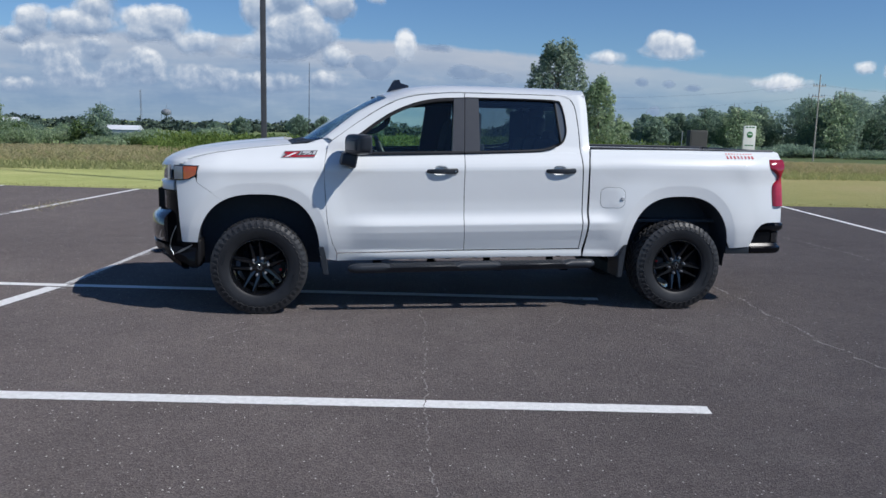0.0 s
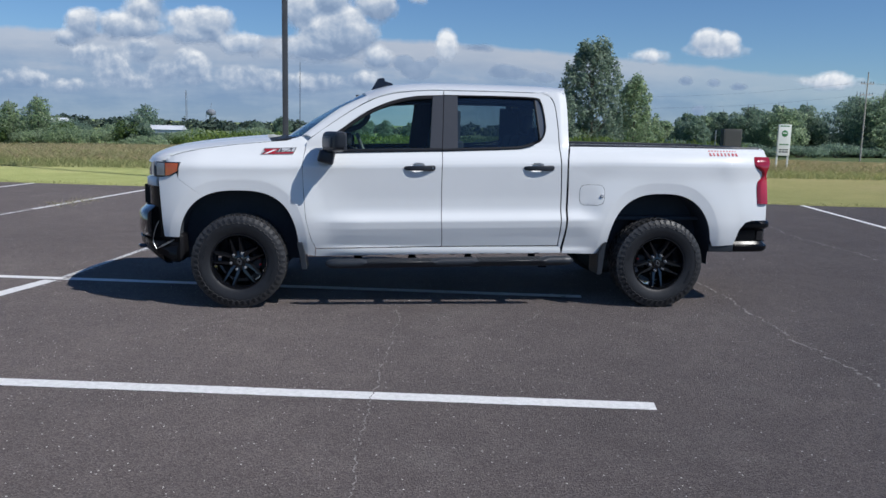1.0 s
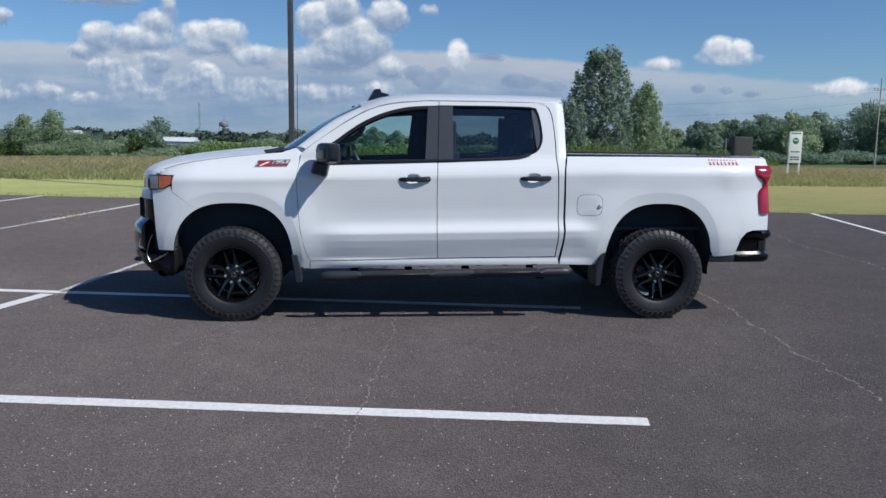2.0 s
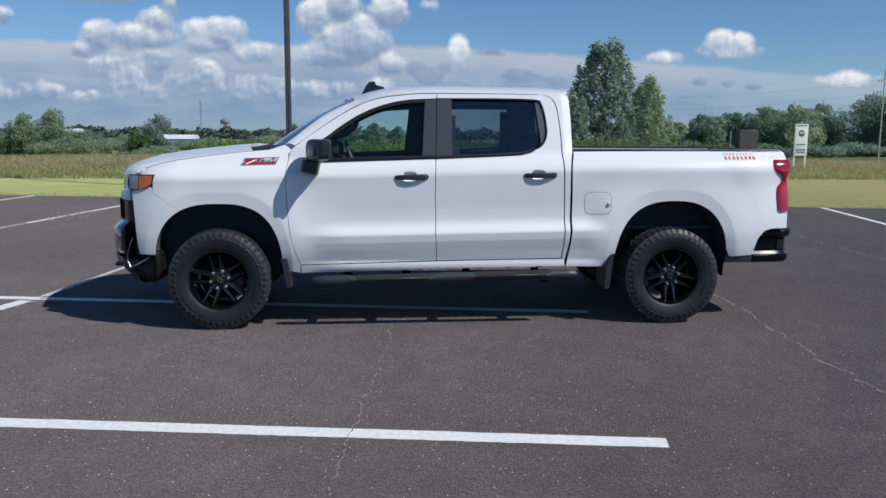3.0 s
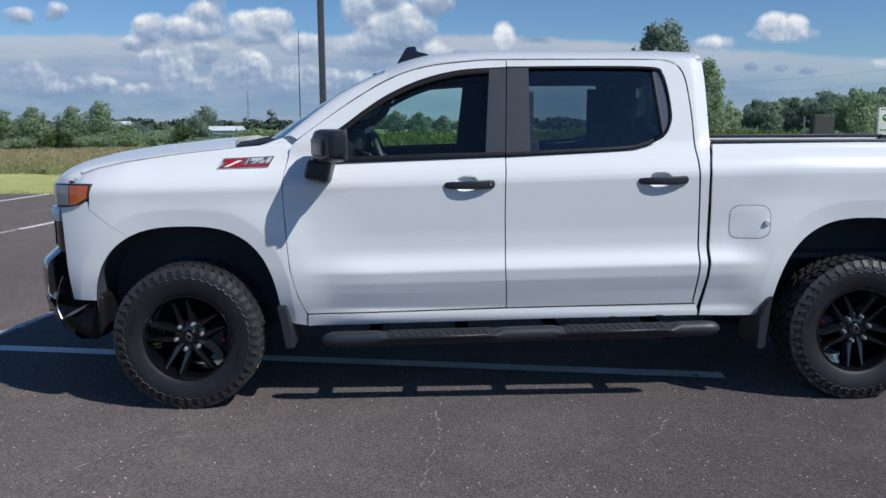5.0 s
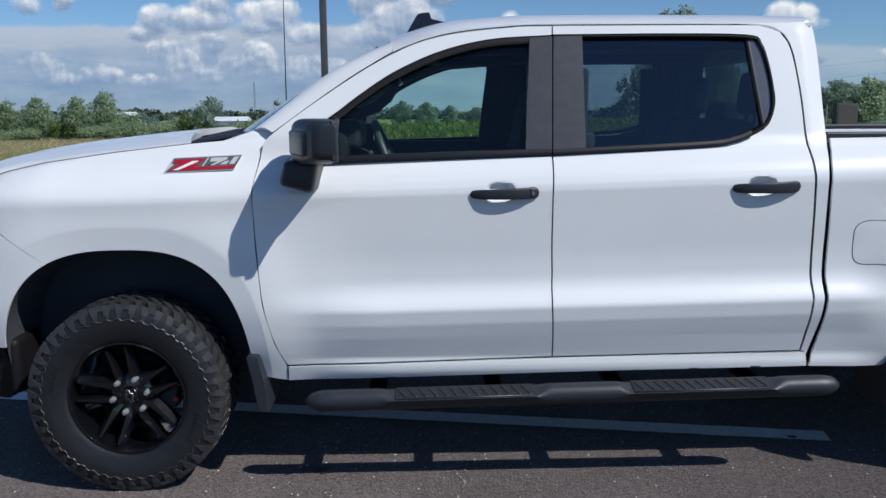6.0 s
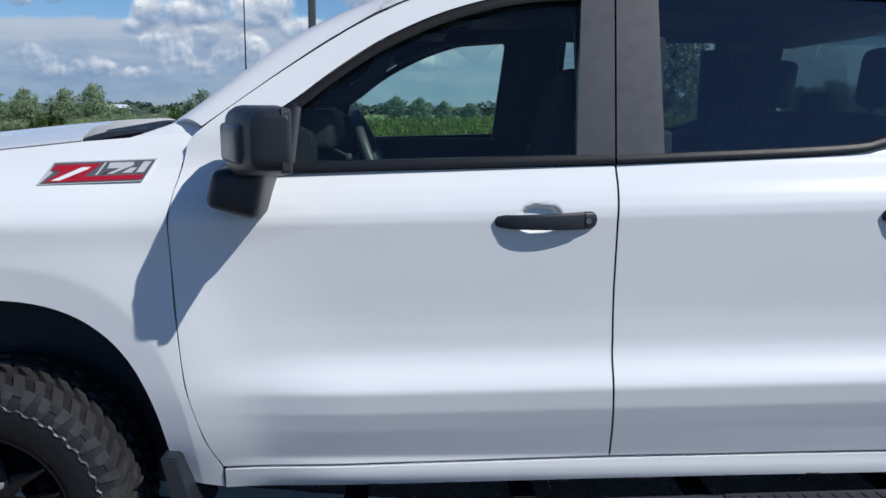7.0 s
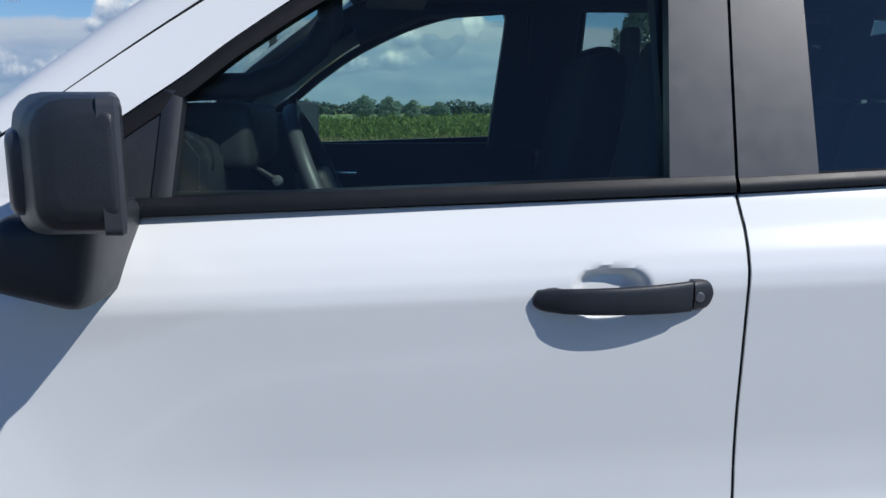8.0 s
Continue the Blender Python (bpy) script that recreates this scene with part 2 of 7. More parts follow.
STRAW = leaf_material("dry_meadow_grass", (0.27, 0.29, 0.13), (0.70, 0.58, 0.38), 0.55)
MEADOW = leaf_material("green_meadow_grass", (0.28, 0.33, 0.13), (0.54, 0.53, 0.26), 0.55)
MOWN = leaf_material("mown_grass_blades", (0.30, 0.34, 0.12), (0.50, 0.48, 0.22), 0.6)
BARK = grainy("grey_bark", (0.12, 0.10, 0.08), 0.9, dark=0.5, scale=6, bump=0.8, dist=0.02, fine=30)
POLE_METAL = grainy("bronze_painted_steel", (0.075, 0.079, 0.088), 0.5, scale=8, bump=0.1)
POLE_WOOD = grainy("weathered_pole_wood", (0.42, 0.39, 0.35), 0.85, dark=0.7, scale=5, bump=0.5, dist=0.01)
STEEL = grainy("galvanised_steel", (0.40, 0.42, 0.44), 0.45, metal=0.6, bump=0.1)
SIGN_WHITE = grainy("white_sign_board", (0.74, 0.76, 0.72), 0.5, dark=0.92, scale=5, bump=0.05)
SIGN_GREEN = grainy("green_sign_print", (0.05, 0.20, 0.07), 0.5, scale=5, bump=0.05)
SIGN_DARK = grainy("dark_sign_print", (0.04, 0.05, 0.05), 0.5, scale=5, bump=0.05)
BOX_GREY = grainy("dark_grey_board", (0.055, 0.057, 0.055), 0.7, scale=5, bump=0.1)
SHED = grainy("pale_metal_sheeting", (0.62, 0.66, 0.70), 0.5, scale=0.3, bump=0.1, fine=3)
SHED_ROOF = grainy("pale_roof_sheeting", (0.70, 0.73, 0.76), 0.5, scale=0.3, bump=0.1, fine=3)


# ---- geometry helpers ----
def mesh_from(name, verts, faces, material, smooth=True):
    me = bpy.data.meshes.new(name)
    me.from_pydata([tuple(v) for v in verts], [], [tuple(f) for f in faces])
    me.materials.append(material)
    if smooth:
        me.polygons.foreach_set("use_smooth", [True] * len(me.polygons))
    me.update()
    return me


def child(name, me, parent, label=""):
    ob = new(name, me)
    ob.parent = parent
    if label:
        tagged(ob, label)
    return ob


def part(name, bm, material, parent, label="", smooth=True, sharp=40):
    """Link a bmesh as one mesh object under a thing or a part."""
    bmesh.ops.recalc_face_normals(bm, faces=bm.faces)
    if smooth:
        for f in bm.faces:
            f.smooth = True
        lim = radians(sharp)
        for e in bm.edges:
            if len(e.link_faces) == 2 and e.calc_face_angle(0) > lim:
                e.smooth = False
    me = bpy.data.meshes.new(name)
    bm.to_mesh(me)
    bm.free()
    me.materials.append(material)
    return child(name, me, parent, label)


def thing(name, label, category, at=(0, 0, 0), group="", kind=""):
    ob = new(name)
    ob.location = at
    ob.empty_display_size = 0.2
    return tagged(ob, label, category, group, kind)


def add_box(bm, x0, x1, y0, y1, z0, z1, bevel=0.0, seg=2, turn=None):
    b = bmesh.new()
    bmesh.ops.create_cube(b, size=1.0)
    for v in b.verts:
        v.co = Vector((x0 + (v.co.x + 0.5) * (x1 - x0), y0 + (v.co.y + 0.5) * (y1 - y0), z0 + (v.co.z + 0.5) * (z1 - z0)))
    if bevel:
        bmesh.ops.bevel(b, geom=b.edges[:], offset=bevel, segments=seg, profile=0.6, affect="EDGES")
    join(bm, b, turn)


def join(bm, other, turn=None):
    me = bpy.data.meshes.new("tmp")
    if turn is not None:
        bmesh.ops.transform(other, matrix=turn, verts=other.verts)
    other.to_mesh(me)
    other.free()
    bm.from_mesh(me)
    bpy.data.meshes.remove(me)


def add_tube(bm, pts, radius, seg=10, caps=True):
    """A round tube along points; radius may be a list."""
    pts = [Vector(p) for p in pts]
    rr = radius if hasattr(radius, "__len__") else [radius] * len(pts)
    rings = []
    up = Vector((0, 0, 1))
    for i, p in enumerate(pts):
        d = (pts[min(i + 1, len(pts) - 1)] - pts[max(i - 1, 0)]).normalized()
        a = d.cross(up)
        a = d.cross(Vector((1, 0, 0))) if a.length < 0.05 else a
        a.normalize()
        b = d.cross(a).normalized()
        rings.append([bm.verts.new(p + rr[i] * (math.cos(k * math.tau / seg) * a + math.sin(k * math.tau / seg) * b)) for k in range(seg)])
    for r0, r1 in zip(rings, rings[1:]):
        for k in range(seg):
            bm.faces.new((r0[k], r0[(k + 1) % seg], r1[(k + 1) % seg], r1[k]))
    if caps:
        bm.faces.new(rings[0])
        bm.faces.new(rings[-1][::-1])


def add_lathe(bm, profile, centre, seg=64, axis="y"):
    """Turn (radius, along) points round an axis through the centre."""
    cx, cy, cz = centre
    rings = []
    for r, a in profile:
        ring = []
        for k in range(seg):
            c, s = math.cos(k * math.tau / seg), math.sin(k * math.tau / seg)
            ring.append(bm.verts.new((cx + r * c, cy + a, cz + r * s) if axis == "y" else (cx + r * c, cy + r * s, cz + a)))
        rings.append(ring)
    for r0, r1 in zip(rings, rings[1:]):
        for k in range(seg):
            bm.faces.new((r0[k], r0[(k + 1) % seg], r1[(k + 1) % seg], r1[k]))
    return rings


def spline(pts, n, smooth=True):
    """n points evenly along a Catmull-Rom curve (or a broken line) through pts."""
    p = np.array(pts, float)
    if smooth and len(p) > 2:
        ext = np.vstack([2 * p[0] - p[1], p, 2 * p[-1] - p[-2]])
        dense = []
        for i in range(1, len(ext) - 2):
            for t in np.linspace(0, 1, 24, endpoint=False):
                a, b, c, d = ext[i - 1:i + 3]
                dense.append(0.5 * (2 * b + (c - a) * t + (2 * a - 5 * b + 4 * c - d) * t * t + (3 * b - a - 3 * c + d) * t ** 3))
        dense.append(p[-1])
        p = np.array(dense)
    s = np.concatenate([[0], np.cumsum(np.linalg.norm(np.diff(p, axis=0), axis=1))])
    q = np.linspace(0, s[-1], n)
    return np.stack([np.interp(q, s, p[:, k]) for k in range(p.shape[1])], 1)


def coons(bottom, top, left, right, nu, nv, smooth=(True, True, True, True)):
    """A grid of points that fills four boundary curves."""
    b, t = spline(bottom, nu, smooth[0]), spline(top, nu, smooth[1])
    l, r = spline(left, nv, smooth[2]), spline(right, nv, smooth[3])
    u = np.linspace(0, 1, nu)[:, None, None]
    v = np.linspace(0, 1, nv)[None, :, None]
    ruled = (1 - v) * b[:, None] + v * t[:, None] + (1 - u) * l[None] + u * r[None]
    return ruled - ((1 - u) * (1 - v) * b[0] + u * (1 - v) * b[-1] + (1 - u) * v * t[0] + u * v * t[-1])


def grid_mesh(bm, pts, flange=None):
    """Quads over a grid of 3D points; flange: an offset by which the rim is folded in."""
    nu, nv = pts.shape[:2]
    vs = [[bm.verts.new(pts[i, j]) for j in range(nv)] for i in range(nu)]
    for i in range(nu - 1):
        for j in range(nv - 1):
            bm.faces.new((vs[i][j], vs[i + 1][j], vs[i + 1][j + 1], vs[i][j + 1]))
    if flange is not None:
        rim = [(i, 0) for i in range(nu)] + [(nu - 1, j) for j in range(1, nv)] + [(i, nv - 1) for i in range(nu - 2, -1, -1)] + [(0, j) for j in range(nv - 2, 0, -1)]
        low = [bm.verts.new(Vector(pts[i, j]) + Vector(flange)) for i, j in rim]
        for k in range(len(rim)):
            k2 = (k + 1) % len(rim)
            a, b = vs[rim[k][0]][rim[k][1]], vs[rim[k2][0]][rim[k2][1]]
            bm.faces.new((a, low[k], low[k2], b))


MID = 0.95


def mirrored(ob, name=None, parent=None):
    """The same part on the other side of the truck."""
    me = ob.data.copy()
    co = np.empty(len(me.vertices) * 3)
    me.vertices.foreach_get("co", co)
    co[1::3] = 2 * MID - co[1::3]
    me.vertices.foreach_set("co", co)
    me.flip_normals()
    me.update()
    return child(name or ob.name.split(".")[0], me, parent or ob.parent, ob["label"] if "label" in ob else "")


def smoothstep(a, b, x):
    t = np.clip((np.asarray(x, float) - a) / (b - a), 0, 1)
    return t * t * (3 - 2 * t)

# ---- ground ----


def land(r):
    """The meadow's height: it falls gently away from the lot."""
    return -.03 - 2.7 * smoothstep(30, 130, r)


def build_ground():
    bm = bmesh.new()
    n = 110
    pts = np.zeros((n, n, 3))
    rx = np.sign(np.linspace(-1, 1, n)) * np.abs(np.linspace(-1, 1, n)) ** 3 * 2600
    for i, x in enumerate(rx):
        for j, y in enumerate(rx):
            r = math.hypot(x, y)
            pts[i, j] = (x, y, land(r))
    grid_mesh(bm, pts)
    for f in bm.faces:
        f.smooth = True
    me = bpy.data.meshes.new("ground")
    bm.to_mesh(me)
    bm.free()
    me.materials.append(FIELD)
    tagged(new("ground", me), "mown grass running into open meadow", "ground", kind="structure")
    # the parking lot: a slab with a ragged far edge
    rnd = random.Random(2)
    far = []
    for k in range(161):
        x = -60 + k * .75
        far.append((x, 12.15 - .185 * x + rnd.uniform(-.06, .06)))
    verts = [(x, y, 0) for x, y in far] + [(x, -45.0, 0) for x, y in far]
    m = len(far)
    verts += [(x, y + .02, -.06) for x, y in far]
    faces = [(k, k + m, k + 1 + m, k + 1) for k in range(m - 1)] + [(k, k + 1, k + 1 + 2 * m, k + 2 * m) for k in range(m - 1)]
    me = mesh_from("parking_lot", verts, faces, ASPHALT, False)
    return tagged(new("parking_lot", me), "dark worn asphalt parking lot with white stall lines", "parking lot", kind="structure")


lot = build_ground()


def ribbon(name, p, q, width, material, parent, z=.004, rough=.003, cut=0.0, seed=1, label=""):
    """A painted stripe with slightly uneven edges."""
    rnd = random.Random(seed)
    p, q = Vector((*p, 0)), Vector((*q, 0))
    d = (q - p).normalized()
    s = Vector((-d.y, d.x, 0))
    n = max(2, int((q - p).length / .04))
    verts, faces = [], []
    for k in range(n + 1):
        c = p.lerp(q, k / n)
        for side_sign in (-1, 1):
            v = c + s * (side_sign * width / 2 + rnd.uniform(-rough, rough))
            if k == n:
                v += d * (cut * side_sign)
            verts.append((v.x, v.y, z))
    for k in range(n):
        faces.append((2 * k, 2 * k + 2, 2 * k + 3, 2 * k + 1))
    return child(name, mesh_from(name, verts, faces, material, False), parent, label)


ribbon("stall_line", (-4.2, -1.537), (2.758, -2.612), .130, LINE, lot, seed=3, cut=.004, label="white stall line")
ribbon("stall_line", (-4.4, 1.705), (3.165, .415), .120, LINE, lot, seed=4, label="white stall line")
ribbon("stall_line", (-3.62, -3.8), (-2.005, 1.18), .150, LINE, lot, z=.006, seed=5, label="white line across the stalls")
ribbon("stall_line", (-1.93, 1.36), (-1.42, 4.35), .07, LINE_OLD, lot, z=.006, seed=6, label="worn white line")
ribbon("stall_line", (-4.62, 7.6), (-3.63, 12.75), .11, LINE, lot, seed=7, label="white stall line")
ribbon("stall_line", (-8.4, 4.6), (-6.80, 13.4), .11, LINE, lot, seed=8, label="white stall line")
ribbon("stall_line", (9.25, 1.0), (11.0, 10.05), .11, LINE, lot, seed=9, label="white stall line")


def crack(points, width, seed, wander=.02, name="pavement_crack"):
    """A ragged crack with dust at its edges."""
    rnd = random.Random(seed)
    c = spline(points, max(8, int(sum(math.dist(a, b) for a, b in zip(points, points[1:])) / .025)))
    verts, faces = [], []
    off = 0.0
    for k, (x, y) in enumerate(c):
        off = off * .88 + rnd.uniform(-wander, wander) * .6
        w = width * rnd.uniform(.15, 1.0)
        verts += [(x + off - w / 2, y, .0045), (x + off + w / 2, y, .0045)]
    for k in range(len(c) - 1):
        if rnd.random() > .30:
            faces.append((2 * k, 2 * k + 2, 2 * k + 3, 2 * k + 1))
    child(name, mesh_from(name, verts, faces, CRACK, False), lot)


crack([(1.40, 0.2), (1.33, -.70), (1.25, -1.45), (1.16, -1.95), (1.115, -2.30), (1.05, -2.85), (.98, -3.5), (.9, -4.6)], .011, 11, .022)
crack([(4.80, 2.2), (4.67, .95), (4.52, -.35), (4.44, -1.10), (4.40, -2.0), (4.3, -3.2)], .030, 12, .030)
crack([(8.5, 8.5), (8.05, 5.8), (7.87, 4.78), (7.76, 2.4), (7.6, .5)], .035, 14, .04)
crack([(-.40, -.84), (-.01, -.47), (.47, -.34), (1.13, -.30), (1.5, -.33)], .020, 15, .012)
crack([(-1.90, 1.1), (-1.62, 2.9), (-1.40, 4.3), (-1.0, 6.5)], .06, 16, .05)
crack([(-1.98, 1.22), (-2.18, .3), (-2.40, -.6), (-2.75, -1.6), (-3.2, -3.2)], .085, 17, .06)
crack([(-4.45, 8.8), (-4.9, 6.5), (-5.6, 3.0)], .12, 18, .08)
ribbon("stall_line", (-5.6, 2.6), (-4.64, 7.5), .10, LINE_OLD, lot, seed=21, label="worn white line")


def blot(name, x, y, r, material, seed, squash=1.0):
    """A small flat patch with a ragged outline."""
    rnd = random.Random(seed)
    verts = [(x, y, .0055)]
    n = 22
    for k in range(n):
        a = k * math.tau / n
        q = r * rnd.uniform(.45, 1.1)
        verts.append((x + q * math.cos(a), y + q * squash * math.sin(a), .0055))
    child(name, mesh_from(name, verts, [(0, k + 1, (k + 1) % n + 1) for k in range(n)], material, False), lot)


OIL = grainy("oil_stain", (0.012, 0.012, 0.014), 0.45, scale=30, bump=0.3, dist=0.003, fine=150)
blot("oil_stain", .76, .13, .045, OIL, 1, .8)
blot("oil_stain", .70, .15, .025, OIL, 2, .8)
blot("oil_stain", 2.99, .41, .03, OIL, 3, .7)
blot("oil_stain", .62, .10, .016, OIL, 4)


def scrap(x, y, seed):
    rnd = random.Random(seed)
    bm = bmesh.new()
    pts = [(-.035, -.012, .006), (-.01, -.022, .012), (.03, -.015, .016), (.045, .008, .008), (.012, .018, .014), (-.02, .014, .010)]
    a = [bm.verts.new((px, py, pz)) for px, py, pz in pts]
    b = [bm.verts.new((px, py, pz + .0015)) for px, py, pz in pts]
    bm.faces.new(a)
    bm.faces.new(b[::-1])
    for k in range(6):
        bm.faces.new((a[k], b[k], b[(k + 1) % 6], a[(k + 1) % 6]))
    t = thing("paper_scrap", "small crumpled white scrap on the asphalt", "litter", (x, y, 0))
    part("scrap", bm, LINE, t, smooth=False)


scrap(2.883, .479, 1)
crack([(2.62, -.20), (2.40, -.62)], .02, 20, .03)


# ---- sky behind the place ----
def vector_math(m, op, a, b=None):
    n = m.nt.nodes.new("ShaderNodeVectorMath")
    n.operation = op
    m.plug(a, n.inputs[0])
    if b is not None:
        m.plug(b, n.inputs[1])
    return n.outputs["Value" if op == "LENGTH" else "Vector"]


# clouds on the far sheet: (x, z, half width, half height)
TOWERS = [(-151, 331, 63, 63), (-84, 361, 57, 68), (60, 349, 64, 50), (-67, 269, 122, 81), (-123, 222, 111, 47), (66, 198, 47, 32), (-450, 279, 90, 54), (-463, 250, 79, 25), (-337, 225, 75, 32),
          (-584, 361, 23, 43), (-620, 312, 54, 45), (-656, 268, 93, 39), (-790, 268, 47, 47), (-826, 230, 43, 25), (-775, 383, 122, 23), (-1156, 309, 50, 21), (-1057, 318, 27, 23)]
FAIR = [(1084, 275, 50, 39), (1146, 271, 47, 36), (1111, 250, 82, 22), (905, 228, 54, 18), (1519, 171, 79, 29), (1493, 164, 104, 16), (1804, 229, 36, 21), (1913, 222, 43, 36),
        (178, 372, 27, 16), (267, 240, 32, 43), (-1400, 280, 150, 80), (-1750, 240, 180, 90), (2400, 240, 160, 70)]
PUFFS = [(-635, 196, 50, 39), (-723, 141, 72, 43), (-579, 140, 54, 36), (-665, 112, 90, 25), (-488, 153, 61, 54), (-366, 132, 79, 36), (-264, 118, 72, 29), (-960, 114, 72, 25),
         (-1141, 140, 72, 29), (-1045, 103, 64, 18), (-835, 96, 64, 21), (-774, 180, 54, 36), (-120, 120, 90, 26), (30, 128, 60, 22)]
SCUD = [(1030, 157, 25, 13), (1127, 155, 23, 11), (1204, 143, 29, 9), (1078, 67, 21, 14), (467, 169, 61, 20), (572, 157, 39, 14), (360, 239, 43, 13), (181, 167, 47, 29), (139, 188, 36, 25), (225, 191, 25, 18)]


def billow(m, at):
    """Heaped relief of a cloud, in metres."""
    out = m.math("MULTIPLY", m.math("SUBTRACT", m.noise(0.0105, 7, 0.60, at, 0.12), 0.5), 84.0)
    for scale, gain in ((0.019, 8.0), (0.047, 5.0)):
        puff = m.add("ShaderNodeTexVoronoi", Scale=scale)
        puff.feature = "SMOOTH_F1"
        m.plug(at, puff.inputs["Vector"])
        out = m.math("ADD", out, m.math("MULTIPLY", m.math("SUBTRACT", 0.42, puff.outputs["Distance"]), gain))
    return out


def sky_sheet(m, colour, alpha, pz):
    """A far sheet that glows with the clouds' light and is clear between them."""
    fade = m.ramp(m.math("MULTIPLY", pz, 0.0125), [(0.0, 0.8), (1.0, 1.0)])
    glow = m.add("ShaderNodeEmission", Color=colour, Strength=1.0)
    clear = m.add("ShaderNodeBsdfTransparent")
    mixed = m.nt.nodes.new("ShaderNodeMixShader")
    m.plug(m.math("MULTIPLY", alpha, fade), mixed.inputs[0])
    m.nt.links.new(clear.outputs[0], mixed.inputs[1])
    m.nt.links.new(glow.outputs[0], mixed.inputs[2])
    m.surface(mixed)
    return m.mat


def cloud_material(name, items, blend, ragged, cover, base, gain, bright, crisp=0.025):
    """Heaped clouds: white crowns, blue-grey undersides, ragged rims."""
    m = Nodes(name)
    p = m.coord()
    sep = m.add("ShaderNodeSeparateXYZ")
    m.plug(p, sep.inputs[0])
    best = high = None
    for cx, cz, rx, rz in items:
        q = vector_math(m, "MULTIPLY", vector_math(m, "SUBTRACT", p, (cx, 0, cz)), (1 / rx, 0, 1 / rz))
        v = m.add("ShaderNodeSeparateXYZ")
        m.plug(q, v.inputs[0])
        size = min(rx, rz)
        d = m.math("MULTIPLY_ADD", vector_math(m, "LENGTH", q), -size, size)
        if best is None:
            best, high = d, v.outputs[2]
        else:
            step = m.math("MULTIPLY_ADD", m.math("SUBTRACT", d, best), .03, .5)
            step.node.use_clamp = True
            high = m.math("MULTIPLY_ADD", step, m.math("SUBTRACT", v.outputs[2], high), high)
            best = m.math("SMOOTH_MAX", best, d, blend)
    n0 = billow(m, p)
    n1 = billow(m, vector_math(m, "ADD", p, (11, 0, 15)))
    relief = m.math("MULTIPLY", m.math("SUBTRACT", n0, n1), 0.014)
    shape = m.math("MULTIPLY_ADD", n0, ragged, best)
    mask = m.math("MULTIPLY", m.ramp(m.math("MULTIPLY_ADD", shape, crisp, 0.30), [(0.14, 0.0), (0.55, 1.0)]), cover)
    soft = m.math("MULTIPLY_ADD", m.noise(0.006, 4, 0.5, p), 0.5, -0.25)
    lit = m.math("ADD", m.math("MULTIPLY_ADD", high, gain, base), m.math("MULTIPLY_ADD", relief, bright, soft))
    col = m.ramp(lit, [(0.05, (0.23, 0.31, 0.44)), (0.32, (0.33, 0.41, 0.53)), (0.58, (0.53, 0.58, 0.65)), (0.90, (0.86, 0.86, 0.85))])
    return sky_sheet(m, col, mask, sep.outputs[2])


def haze_material():
    """The pale layer over the skyline, thinning to one side."""
    m = Nodes("pale_cloud_layer")
    p = m.coord()
    sep = m.add("ShaderNodeSeparateXYZ")
    m.plug(p, sep.inputs[0])
    px, pz = sep.outputs[0], sep.outputs[2]
    n0 = billow(m, p)
    relief = m.math("MULTIPLY", m.math("SUBTRACT", n0, billow(m, vector_math(m, "ADD", p, (11, 0, 15)))), 0.014)
    top = m.math("SUBTRACT", 262.0, m.math("MULTIPLY", m.math("MAXIMUM", m.math("SUBTRACT", px, 300.0), 0.0), 0.062))
    depth = m.math("MULTIPLY", m.math("SUBTRACT", m.math("MULTIPLY_ADD", n0, 0.38, top), pz), 0.010)
    thin = m.ramp(m.math("MULTIPLY", px, 1 / 2000), [(0.30, 1.0), (0.85, 0.42)])
    layer = m.math("MULTIPLY", m.ramp(depth, [(0.0, 0.0), (0.16, 0.70), (0.7, 0.88), (1.0, 0.92)]), thin)
    streak = m.add("ShaderNodeMapping")
    m.plug(p, streak.inputs["Vector"])
    streak.inputs["Scale"].default_value = (0.3, 1.0, 1.5)
    tone = m.math("ADD", m.math("MULTIPLY", m.noise(0.012, 7, 0.58, streak.outputs[0]), 0.7), m.math("ADD", m.math("MULTIPLY", pz, 0.0010), m.math("MULTIPLY", relief, 0.16)))
    colour = m.ramp(tone, [(0.34, (0.21, 0.30, 0.45)), (0.52, (0.31, 0.39, 0.51)), (0.76, (0.54, 0.55, 0.59))])
    colour = m.mix(m.ramp(depth, [(0.06, 0.8), (1.0, 0.0)]), colour, (0.63, 0.595, 0.59))
    return sky_sheet(m, colour, layer, pz)


def build_backdrop():
    sheets = [(2500, haze_material(), "pale cloud layer above the skyline"),
              (2480, cloud_material("low_puffs", PUFFS, 18, .75, .95, .40, .26, 1.5), "dim puffs of cloud in the pale layer"),
              (2470, cloud_material("grey_scud", SCUD, 8, .36, .9, .14, .10, .6, .05), "small grey scraps of cloud"),
              (2460, cloud_material("heaped_towers", TOWERS, 22, .62, 1, .44, .52, 1.2), "heaped white cloud towers with grey bases"),
              (2450, cloud_material("fair_weather_clouds", FAIR, 12, .55, 1, .66, .30, 1), "small white heaped clouds in blue sky")]
    for y, material, label in sheets:
        me = mesh_from("backdrop", [(-4200, y, -60), (4200, y, -60), (4200, y, 1100), (-4200, y, 1100)], [(0, 1, 2, 3)], material, False)
        ob = tagged(new("backdrop", me), label, "sky", kind="structure")
        ob.visible_shadow = False


build_backdrop()


